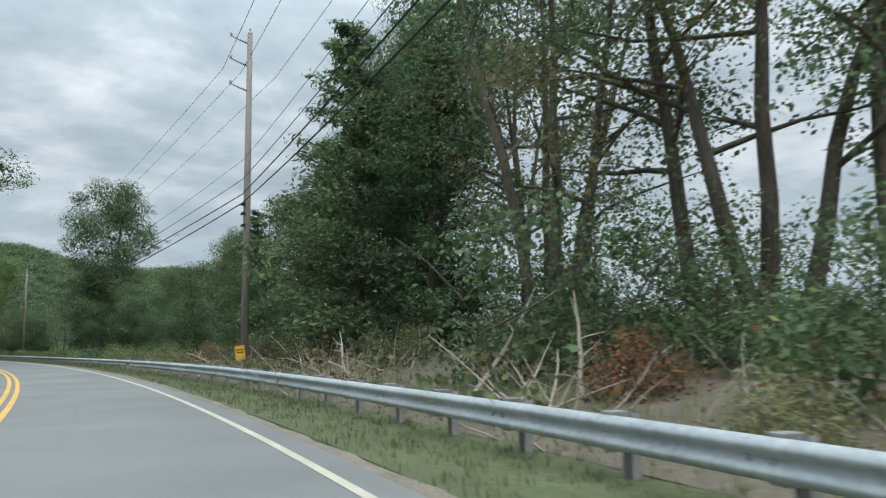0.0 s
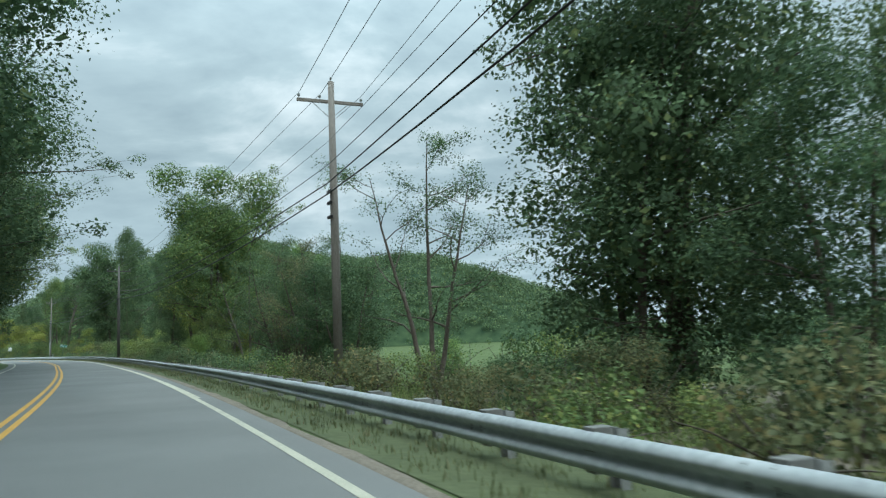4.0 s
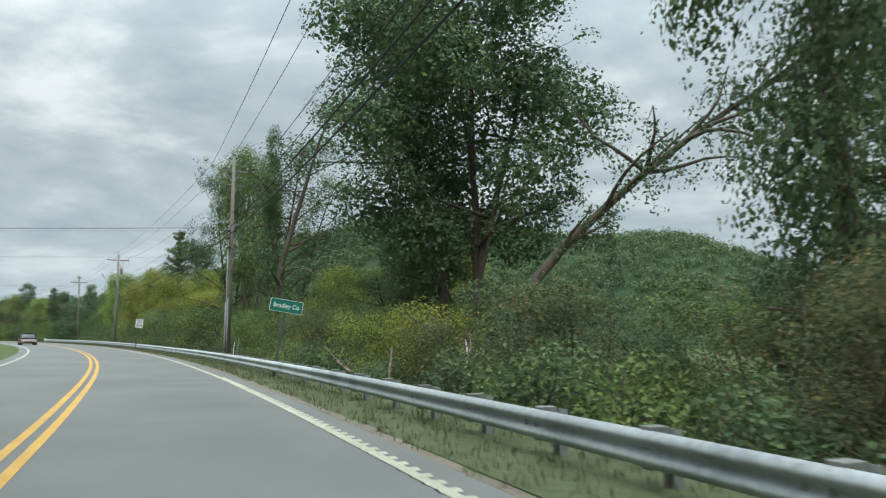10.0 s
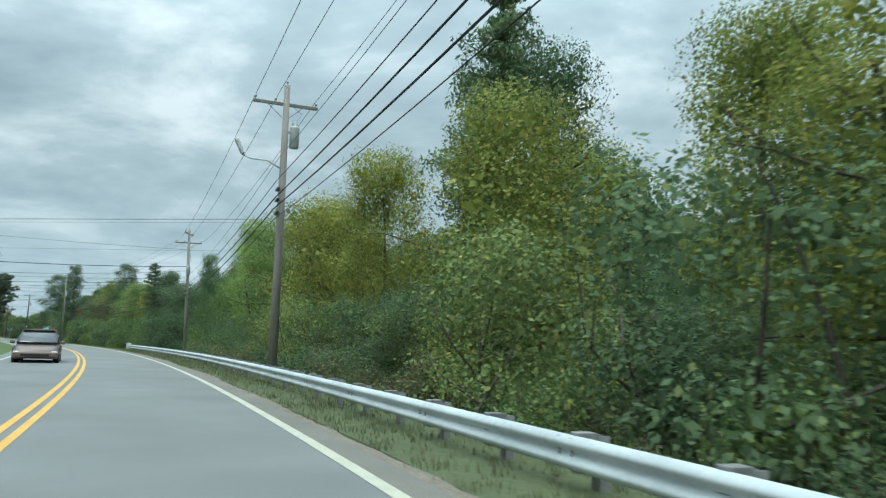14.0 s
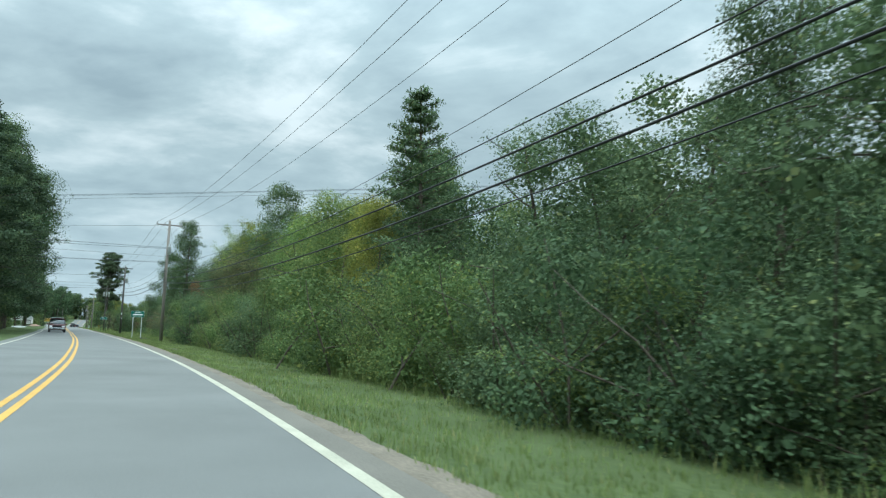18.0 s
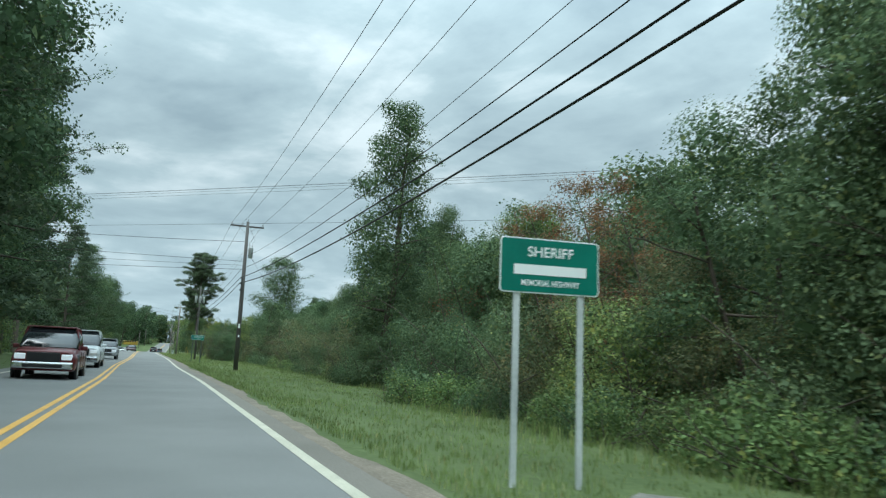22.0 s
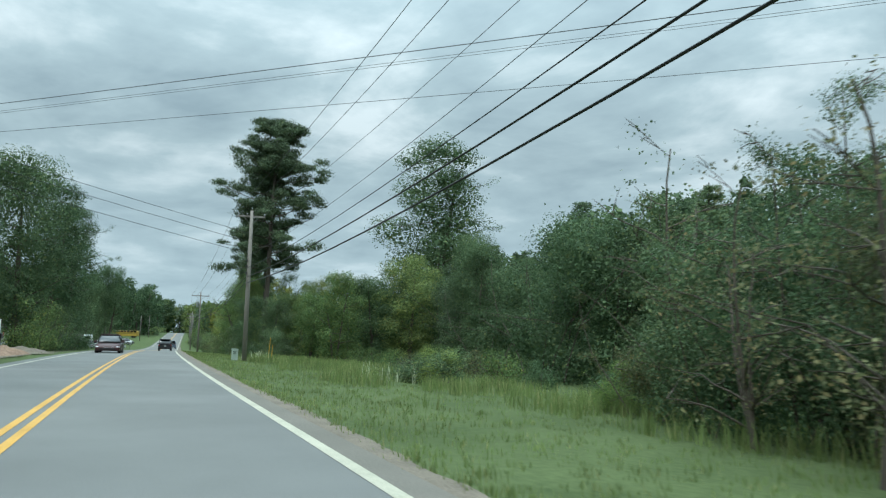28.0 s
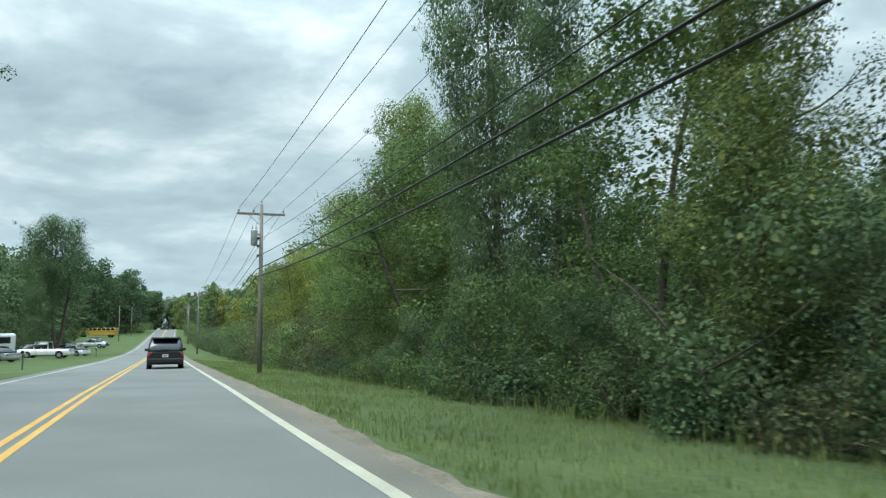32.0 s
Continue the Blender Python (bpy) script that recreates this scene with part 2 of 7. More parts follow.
def plain(name, colour, rough=0.5, metal=0.0, emit=0.0, spec=0.5, coat=0.0):
    m, n, l, b = node_material(name)
    b.inputs["Base Color"].default_value = (*colour, 1)
    b.inputs["Roughness"].default_value, b.inputs["Metallic"].default_value = rough, metal
    b.inputs["Specular IOR Level"].default_value, b.inputs["Coat Weight"].default_value = spec, coat
    if emit:
        b.inputs["Emission Color"].default_value, b.inputs["Emission Strength"].default_value = (*colour, 1), emit
    return m


asphalt = surface("asphalt", (0.126, 0.127, 0.120), (0.198, 0.199, 0.189), 0.3, 0.82, bump=0.35, fine=55, fine_mix=0.4, space="World")
shoulder_asphalt = surface("dusty_shoulder_asphalt", (0.118, 0.108, 0.090), (0.205, 0.186, 0.156), 0.5, 0.9, bump=0.45, fine=40, fine_mix=0.5, space="World")
gravel = surface("gravel_edge", (0.105, 0.088, 0.066), (0.255, 0.215, 0.165), 1.6, 0.95, bump=0.8, fine=22, fine_mix=0.55, space="World")
white_paint = surface("white_road_paint", (0.34, 0.325, 0.245), (0.55, 0.52, 0.405), 1.6, 0.6, bump=0.15, fine=30, fine_mix=0.5, space="World")
yellow_paint = surface("yellow_road_paint", (0.46, 0.25, 0.04), (0.70, 0.40, 0.08), 1.0, 0.6, bump=0.15, fine=26, fine_mix=0.45, space="World")
soil_grass = surface("grassy_ground", (0.056, 0.080, 0.030), (0.118, 0.150, 0.063), 0.35, 0.95, bump=0.8, fine=7, fine_mix=0.5, space="World", spec=0.1)
weedy_soil = surface("weedy_shoulder_ground", (0.070, 0.082, 0.044), (0.122, 0.140, 0.072), 0.8, 0.95, bump=0.8, fine=8, fine_mix=0.5, space="World", spec=0.1)
forest_soil = surface("leaf_litter", (0.085, 0.074, 0.055), (0.18, 0.155, 0.115), 0.6, 0.95, bump=0.8, fine=7, fine_mix=0.5, space="World", spec=0.1)
steel = surface("galvanised_steel", (0.36, 0.39, 0.39), (0.58, 0.61, 0.61), 0.9, 0.72, 0.0, bump=0.08, fine=18, fine_mix=0.4, space="World", spec=0.3)
old_steel = surface("weathered_galvanised_steel", (0.22, 0.245, 0.25), (0.48, 0.51, 0.515), 0.8, 0.66, 0.05, bump=0.08, fine=14, fine_mix=0.45, space="World", spec=0.35)
post_steel = surface("weathered_steel_post", (0.17, 0.175, 0.17), (0.34, 0.345, 0.34), 3, 0.6, 0.2, bump=0.15, fine=30)
pole_wood = surface("grey_weathered_pole_wood", (0.13, 0.115, 0.10), (0.27, 0.245, 0.215), 2.0, 0.9, bump=0.5, fine=26, fine_mix=0.55, stretch=(3, 3, 0.25), vary=0.3)
dark_wood = surface("dark_creosote_wood", (0.055, 0.052, 0.048), (0.135, 0.128, 0.118), 2.0, 0.9, bump=0.5, fine=26, fine_mix=0.55, stretch=(3, 3, 0.25))
bark = surface("brown_bark", (0.045, 0.036, 0.028), (0.145, 0.12, 0.095), 2.2, 0.95, bump=0.9, fine=14, fine_mix=0.55, stretch=(2, 2, 0.4), vary=0.4)
dead_bark = surface("bleached_dead_wood", (0.22, 0.18, 0.14), (0.46, 0.40, 0.33), 3, 0.9, bump=0.5, fine=22, vary=0.5)
cable = plain("black_cable", (0.012, 0.012, 0.013), 0.55)
wire_metal = plain("dull_aluminium_wire", (0.06, 0.062, 0.065), 0.5, 0.3)
porcelain = plain("grey_porcelain", (0.34, 0.35, 0.35), 0.25)
tank_grey = surface("grey_painted_tank", (0.40, 0.42, 0.42), (0.55, 0.57, 0.57), 4, 0.45, bump=0.05)
sign_post_green = surface("dark_green_post_paint", (0.035, 0.055, 0.045), (0.09, 0.12, 0.10), 4, 0.6, bump=0.1)
sign_white = surface("white_sign_sheeting", (0.70, 0.71, 0.68), (0.82, 0.83, 0.80), 3, 0.45, bump=0.03)
sign_green = surface("green_sign_sheeting", (0.005, 0.13, 0.095), (0.012, 0.18, 0.13), 3, 0.42, bump=0.03)
sign_yellow = surface("yellow_sign_sheeting", (0.55, 0.30, 0.02), (0.68, 0.40, 0.03), 4, 0.45, bump=0.03)
ink = plain("black_sign_ink", (0.012, 0.012, 0.012), 0.5)
letter_white = plain("white_sign_letters", (0.80, 0.83, 0.82), 0.4)
purple = plain("purple_emblem", (0.14, 0.12, 0.22), 0.5)
tyre_rubber = surface("tyre_rubber", (0.012, 0.012, 0.012), (0.03, 0.03, 0.03), 8, 0.85, bump=0.2)
alloy = plain("alloy_wheel", (0.40, 0.41, 0.42), 0.35, 0.8)
black_trim = plain("black_trim", (0.014, 0.014, 0.015), 0.45)
car_glass = plain("dark_window_glass", (0.012, 0.015, 0.017), 0.06, 0.0, spec=0.9)
red_glow = plain("glowing_red_lamp_and_flag", (0.35, 0.010, 0.010), 0.2, emit=0.25)
clear_lamp = plain("clear_headlamp", (0.75, 0.78, 0.80), 0.12, emit=0.3)
plate_white = plain("pale_plate", (0.62, 0.64, 0.62), 0.4)
chrome = plain("chrome", (0.70, 0.71, 0.72), 0.15, 1.0)

leaf_green = leaf_material("green_leaves", (0.100, 0.152, 0.056), (0.188, 0.262, 0.092), (0.310, 0.318, 0.088), 0.08, through=0.33)
leaf_dark = leaf_material("dark_green_leaves", (0.070, 0.112, 0.056), (0.124, 0.186, 0.088), (0.200, 0.235, 0.085), 0.06, through=0.3)
leaf_bright = leaf_material("bright_green_leaves", (0.149, 0.219, 0.067), (0.248, 0.348, 0.106), (0.363, 0.390, 0.095), 0.10)
leaf_yellow = leaf_material("yellowing_leaves", (0.140, 0.172, 0.042), (0.245, 0.280, 0.068), (0.390, 0.365, 0.085), 0.14)
leaf_olive = leaf_material("olive_brown_leaves", (0.092, 0.108, 0.055), (0.160, 0.180, 0.088), (0.245, 0.205, 0.085), 0.14)
leaf_red = leaf_material("reddish_autumn_leaves", (0.121, 0.090, 0.048), (0.190, 0.132, 0.067), (0.356, 0.144, 0.069), 0.22)
needle = leaf_material("pine_needles", (0.052, 0.082, 0.048), (0.095, 0.138, 0.072), (0.140, 0.170, 0.074), 0.05, through=0.25)
grass_green = leaf_material("verge_grass_blades", (0.118, 0.172, 0.058), (0.186, 0.252, 0.086), (0.335, 0.330, 0.150), 0.10)
weed_green = leaf_material("dull_shoulder_weeds", (0.085, 0.105, 0.050), (0.140, 0.165, 0.075), (0.250, 0.225, 0.130), 0.12)
grass_pale = leaf_material("pale_seed_grass", (0.27, 0.33, 0.19), (0.44, 0.50, 0.32), (0.62, 0.62, 0.48), 0.2)
hill_green = surface("far_wooded_hillside", (0.020, 0.040, 0.022), (0.065, 0.095, 0.045), 0.05, 0.95, bump=0, fine=0.22, fine_mix=0.6, space="World", spec=0.05)


# ---------------------------------------------------------------- mesh helpers
def quads_mesh(name, verts, quads, material):
    """Mesh from arrays of corners (n, 3) and of faces with k corners each (m, k)."""
    me = bpy.data.meshes.new(name)
    verts, quads = np.asarray(verts, np.float32), np.asarray(quads, np.int32)
    k = quads.shape[1]
    me.vertices.add(len(verts))
    me.vertices.foreach_set("co", verts.ravel())
    me.loops.add(quads.size)
    me.loops.foreach_set("vertex_index", quads.ravel())
    me.polygons.add(len(quads))
    me.polygons.foreach_set("loop_start", np.arange(0, quads.size, k, dtype=np.int32))
    me.polygons.foreach_set("loop_total", np.full(len(quads), k, np.int32))
    me.materials.append(material)
    me.update(calc_edges=True)
    return me


def part(name, bm, material, parent, label=""):
    """Links a bmesh or a mesh as one object under a thing or a part."""
    if isinstance(bm, bmesh.types.BMesh):
        me = bpy.data.meshes.new(name)
        bm.to_mesh(me)
        bm.free()
        me.materials.append(material)
    else:
        me = bm
    ob = new(name, me)
    ob.parent = parent
    if label:
        ob["label"] = label
    return ob


def box(size, centre=(0, 0, 0), bevel=0.0, rot=None):
    bm = bmesh.new()
    bmesh.ops.create_cube(bm, size=1)
    bmesh.ops.scale(bm, vec=size, verts=bm.verts)
    if bevel:
        bmesh.ops.bevel(bm, geom=bm.edges[:], offset=bevel, segments=2, affect="EDGES", profile=0.5)
    if rot is not None:
        bmesh.ops.transform(bm, matrix=rot, verts=bm.verts)
    bmesh.ops.translate(bm, vec=centre, verts=bm.verts)
    return bm


def tube(points, radii, sides=8, caps=True):
    """A round bar along points, with a radius at each."""
    bm = bmesh.new()
    pts = [Vector(p) for p in points]
    if not isinstance(radii, (list, tuple)):
        radii = [radii] * len(pts)
    rings = []
    for i, p in enumerate(pts):
        way = (pts[min(i + 1, len(pts) - 1)] - pts[max(i - 1, 0)]).normalized()
        side = way.cross(Vector((0, 0, 1)) if abs(way.z) < 0.9 else Vector((1, 0, 0))).normalized()
        up = side.cross(way)
        rings.append([bm.verts.new(p + (side * math.cos(a) + up * math.sin(a)) * radii[i]) for a in (2 * math.pi * k / sides for k in range(sides))])
    for r0, r1 in zip(rings, rings[1:]):
        for k in range(sides):
            f = bm.faces.new((r0[k], r0[(k + 1) % sides], r1[(k + 1) % sides], r1[k]))
            f.smooth = sides > 5
    if caps:
        bm.faces.new(rings[0][::-1])
        bm.faces.new(rings[-1])
    bmesh.ops.recalc_face_normals(bm, faces=bm.faces)
    return bm


def joined(*parts):
    """Several bmeshes as one."""
    out = bmesh.new()
    for bm in parts:
        me = bpy.data.meshes.new("tmp")
        bm.to_mesh(me)
        bm.free()
        out.from_mesh(me)
        bpy.data.meshes.remove(me)
    return out


def thing(name, label, category, m=None, group="", kind=""):
    ob = new(name)
    ob.empty_display_size = 0.2
    if m is not None:
        ob.matrix_world = m
    return tagged(ob, label, category, group, kind)


def strip(name, s0, s1, d0, d1, lift, material, step=2.0, widen=None):
    """A band that follows the road between two offsets; widen: how much each side grows along it."""
    ss = np.arange(s0, s1 + step / 2, step)
    v, q = [], []
    for s in ss:
        g = widen(s) if widen else 0.0
        v += [at(s, d0 - g + drift(s), lift), at(s, d1 + g + drift(s), lift)]
    for i in range(len(ss) - 1):
        q.append((2 * i, 2 * i + 1, 2 * i + 3, 2 * i + 2))
    return quads_mesh(name, v, q, material)


# ---------------------------------------------------------------- ground and road
def build_ground():
    offs = [-70, -52, -40, -30, -24, -19, -15, -12, -10, -8.6, -7.4, -6.2, -5, -1.5, 2.45, 2.8, 3.3, 4.0, 5.0, 6.2, 7.5, 9, 11, 13, 16, 20, 26, 34, 44, 58, 75]
    ss = np.arange(S_MIN, 1200, 3.0)
    v, q = [], []
    for s in ss:
        for d in offs:
            p = on_ground(s, d)
            rough = 0.0 if -6.5 < d < 2.6 else 0.012 if 0 < d < 10 and s < 340 else 0.05
            edge = -4.0 if d in (offs[0], offs[-1]) else 0.0
            v.append((p.x, p.y, p.z + rough * noise.noise(Vector((p.x * 0.35, p.y * 0.35, 0))) * 2 + edge))
    w = len(offs)
    for i in range(len(ss) - 1):
        for j in range(w - 1):
            a = i * w + j
            q.append((a, a + 1, a + w + 1, a + w))
    # the plain round about, down to the horizon
    base, ring = len(v), 24
    cx, cy = -300.0, 250.0
    v.append((cx, cy, -4.2))
    for r in (700, 1500, 4200):
        v += [(cx + r * math.cos(2 * math.pi * k / ring), cy + r * math.sin(2 * math.pi * k / ring), -4.2) for k in range(ring)]
    for k in range(0, ring, 2):
        q.append((base, base + 1 + k, base + 1 + k + 1, base + 1 + (k + 2) % ring))
    for t in range(2):
        for k in range(ring):
            a, b2 = base + 1 + t * ring + k, base + 1 + t * ring + (k + 1) % ring
            q.append((a, a + ring, b2 + ring, b2))
    ob = new("ground", quads_mesh("ground", v, q, soil_grass))
    ob.data.shade_smooth()
    tagged(ob, "grassy verge and woodland floor along the road", "ground", kind="structure")


build_ground()
road = tagged(new("road", strip("road", S_MIN, 1300, -5.6, 2.42, 0.0, asphalt)), "worn grey asphalt two-lane road", "road", kind="structure")


def ragged_strip(name, s0, s1, inner, width, lift, material, step=0.6, jag=0.12, seed=3):
    """A band with an uneven outer edge, such as gravel that thins into grass; it follows the ground."""
    rng = random.Random(seed)
    ss = np.arange(s0, s1, step)
    cuts = (0.0, 0.15, 0.3, 0.45, 0.6, 0.8, 1.0)
    v, q = [], []
    for s in ss:
        out = width * (0.7 + 0.45 * noise.noise(Vector((s * 0.13, seed, 0))) + 0.2 * noise.noise(Vector((s * 0.9, seed, 3)))) + rng.uniform(-jag, jag) * width
        if name == "gravel_shoulder":
            out *= float(np.interp(s, [300, 335], [0.55, 1.0]))
        k = drift(s) if 0 < inner < 3 else 0.0
        for u in cuts:
            d = inner + max(0.04, out) * u
            v.append(at(s, d + k, verge(s, d + k) + 0.02 + lift + (0.0 if u else -0.01)))
    w = len(cuts)
    for i in range(len(ss) - 1):
        for j in range(w - 1):
            a = i * w + j
            q.append((a, a + 1, a + w + 1, a + w))
    return quads_mesh(name, v, q, material)


tagged(new("gravel_shoulder", ragged_strip("gravel_shoulder", -60, 760, 2.38, 0.50, 0.008, gravel)), "narrow ragged gravel shoulder beside the asphalt", "shoulder", kind="structure")

tagged(new("dusty_shoulder", strip("dusty_shoulder", 236, 900, D_WHITE + 0.06, 2.40, 0.004, shoulder_asphalt)), "dusty brownish strip of asphalt outside the edge line", "shoulder", kind="structure")

# painted lines
tagged(new("edge_line", strip("edge_line", -60, 900, D_WHITE - 0.056, D_WHITE + 0.056, 0.005, white_paint, widen=lambda s: float(np.interp(s, [205, 235], [0.0, 0.020])))), "worn white painted edge line", "road marking", kind="structure")
tagged(new("far_edge_line", strip("far_edge_line", -60, 900, D_LEFT - 0.065, D_LEFT + 0.065, 0.005, white_paint)), "white painted line on the far road edge", "road marking", kind="structure")
for side in (-1, 1):
    tagged(new("centre_line", strip("centre_line", -60, 1000, D_YELLOW + side * 0.12 - 0.06, D_YELLOW + side * 0.12 + 0.06, 0.005, yellow_paint)), "yellow painted double centre line", "road marking", kind="structure")


def build_rumble():
    """Milled grooves through the edge line: short white ridges, sharp-edged."""
    v, q = [], []
    for s in np.arange(96, 214, 0.34):
        a = len(v)
        for ds, z in ((0.0, 0.006), (0.04, 0.018), (0.12, 0.018), (0.16, 0.006)):
            v += [at(s + ds, D_WHITE - 0.075 + drift(s), z), at(s + ds, D_WHITE + 0.115 + drift(s), z)]
        for i in range(3):
            q.append((a + 2 * i, a + 2 * i + 1, a + 2 * i + 3, a + 2 * i + 2))
    tagged(new("rumble_strip", quads_mesh("rumble_strip", v, q, white_paint)), "white painted rumble strip ridges on the edge line", "rumble strip", kind="stuff")


build_rumble()


def build_tar():
    """Dark sealed cracks and tyre-worn patches."""
    rng = random.Random(8)
    v, q = [], []
    for _ in range(12):
        s, d = rng.uniform(0, 640), rng.uniform(-1.2, 1.7)
        heading, n = rng.choice((0.05, 0.1, 1.2)), rng.randint(5, 14)
        pts = []
        for _k in range(n):
            pts.append((s, d))
            s += 0.35 * math.cos(heading)
            d += 0.35 * math.sin(heading) * rng.choice((-1, 1)) * 0.6
            d = max(-1.35, min(1.85, d))
        a = len(v)
        for s1, d1 in pts:
            w = rng.uniform(0.006, 0.012)
            v += [at(s1, d1 - w, 0.0035), at(s1, d1 + w, 0.0035)]
        for i in range(n - 1):
            q.append((a + 2 * i, a + 2 * i + 1, a + 2 * i + 3, a + 2 * i + 2))
    tagged(new("tar_cracks", quads_mesh("tar_cracks", v, q, tar)), "dark sealed cracks in the asphalt", "crack", kind="stuff")


tar = surface("tar_sealer", (0.06, 0.06, 0.06), (0.12, 0.12, 0.12), 2, 0.6, bump=0.1, space="World")
build_tar()

tagged(new("weedy_verge", ragged_strip("weedy_verge", -60, 340, 2.62, 4.6, 0.002, weedy_soil, 1.0, 0.06, 12)), "dull weedy ground between the asphalt and the guardrail", "ground", kind="structure")
# forest floor under the trees
tagged(new("woodland_floor", ragged_strip("woodland_floor", -60, 112, 4.7, 26, 0.03, forest_soil, 2.0, 0.05, 9)), "dark leaf litter under the roadside trees", "ground", kind="structure")
tagged(new("woodland_floor", ragged_strip("woodland_floor", 108, 150, 4.7, 6, 0.03, forest_soil, 2.0, 0.05, 10)), "leaf litter along the open edge of the meadow", "ground", kind="structure")
tagged(new("woodland_floor", ragged_strip("woodland_floor", 146, 335, 4.7, 26, 0.03, forest_soil, 2.0, 0.05, 11)), "dark leaf litter under the hedge trees", "ground", kind="structure")


# ---------------------------------------------------------------- plants
def blades(rng, c, normal, size, slim=0.6):
    """Pointed four-cornered leaf sprays at centres c, facing along normal."""
    n = len(c)
    normal = normal / np.maximum(np.linalg.norm(normal, axis=1)[:, None], 1e-6)
    way = np.cross(normal, rng.normal(0, 1, (n, 3)))
    way /= np.maximum(np.linalg.norm(way, axis=1)[:, None], 1e-6)
    side = np.cross(normal, way)
    ln = size * rng.uniform(0.6, 1.35, (n, 1))
    wd = ln * slim * 0.5
    v = np.stack([c - way * ln * 0.5, c + side * wd - normal * wd * 0.25, c + way * ln * 0.5, c - side * wd - normal * wd * 0.25], 1).reshape(-1, 3)
    return v, np.arange(4 * n).reshape(-1, 4)


def leaves(rng, centres, per, spread, size, flat=0.75, droop=0.0, slim=0.6):
    """Leaf sprays round each centre, facing outward and up, at every slant."""
    c = np.repeat(np.asarray(centres, float), per, axis=0)
    n = len(c)
    off = rng.normal(0, 1, (n, 3))
    off /= np.maximum(np.linalg.norm(off, axis=1)[:, None], 1e-6)
    face = off + rng.normal(0, 0.5, (n, 3)) + np.array((0, 0, 0.35))
    off *= (rng.random((n, 1)) ** 0.5) * spread
    off[:, 2] *= flat
    return blades(rng, c + off, face, size, slim)


def lobes(rng, heads, count, size, slim=0.6, rind=0.35, inner=0.55, heart=0.2):
    """Leaves over rounded masses: heads are rows of (x, y, z, radius, height radius)."""
    h = np.asarray(heads, float)
    share = h[:, 3] ** 2 / (h[:, 3] ** 2).sum()
    pick = rng.choice(len(h), count, p=share)
    u = rng.normal(0, 1, (count, 3))
    u /= np.maximum(np.linalg.norm(u, axis=1)[:, None], 1e-6)
    u[:, 2] = np.where((u[:, 2] < -0.2) & (rng.random(count) < 0.6), -u[:, 2], u[:, 2])
    lump = np.array([noise.noise(Vector(a) * 2.6 + Vector((float(k), 0, 0))) for a, k in zip(u, pick)])[:, None]
    far = 1.0 - rind * rng.random((count, 1)) ** 1.4 + 0.26 * lump + 0.08 * np.maximum(0, rng.normal(0, 1, (count, 1)) - 0.8)
    c = h[pick, :3] + u * far * np.stack([h[pick, 3], h[pick, 3], h[pick, 4]], 1)
    v, q = blades(rng, c, u + rng.normal(0, 0.8, (count, 3)) + np.array((0, 0, 0.35)), size, slim)
    # broader sprays further in close the mass
    n = int(count * inner)
    pick = rng.choice(len(h), n, p=share)
    w = rng.normal(0, 1, (n, 3))
    w /= np.linalg.norm(w, axis=1)[:, None]
    c = h[pick, :3] + w * np.stack([h[pick, 3], h[pick, 3], h[pick, 4]], 1) * rng.uniform(0.45, 0.8, (n, 1))
    v2, q2 = blades(rng, c, w + rng.normal(0, 0.7, (n, 3)), size * 1.2, 0.65)
    # and a few large ones in its heart
    m = 90 * len(h)
    g = h[np.arange(m) % len(h)]
    w = rng.normal(0, 1, (m, 3))
    w /= np.linalg.norm(w, axis=1)[:, None]
    c = g[:, :3] + w * np.stack([g[:, 3], g[:, 3], g[:, 4]], 1) * rng.uniform(0.1, 0.78, (m, 1))
    v3, q3 = blades(rng, c, w + rng.normal(0, 0.5, (m, 3)), g[:, 3:4] * heart * 0.8, 0.75)
    return np.concatenate([v, v2, v3]), np.concatenate([q, q2 + len(v), q3 + len(v) + len(v2)])


def limb(rng, p, way, length, bend=0.25, steps=5):
    pts = [np.array(p, float)]
    w = np.array(way, float)
    for _ in range(steps):
        w = w + rng.normal(0, bend, 3) * 0.5
        w /= np.linalg.norm(w)
        pts.append(pts[-1] + w * length / steps)
    return pts


def wood_mesh(name, limbs, material):
    """Limbs, each a list of points with a start and an end radius, as one mesh of tapered tubes."""
    v, q = [], []
    for pts, r0, r1, sides in limbs:
        n = len(pts)
        for i, p in enumerate(pts):
            way = np.asarray(pts[min(i + 1, n - 1)]) - np.asarray(pts[max(i - 1, 0)])
            way = way / max(np.linalg.norm(way), 1e-6)
            ref = np.array((0, 0, 1.0)) if abs(way[2]) < 0.9 else np.array((1.0, 0, 0))
            side = np.cross(way, ref)
            side /= np.linalg.norm(side)
            up = np.cross(side, way)
            r = r0 + (r1 - r0) * i / (n - 1)
            for k in range(sides):
                a = 2 * math.pi * k / sides
                v.append(np.asarray(p) + (side * math.cos(a) + up * math.sin(a)) * r)
        base = len(v) - n * sides
        for i in range(n - 1):
            for k in range(sides):
                a, b2 = base + i * sides + k, base + i * sides + (k + 1) % sides
                q.append((a, b2, b2 + sides, a + sides))
    me = quads_mesh(name, v, q, material)
    me.shade_smooth()
    return me


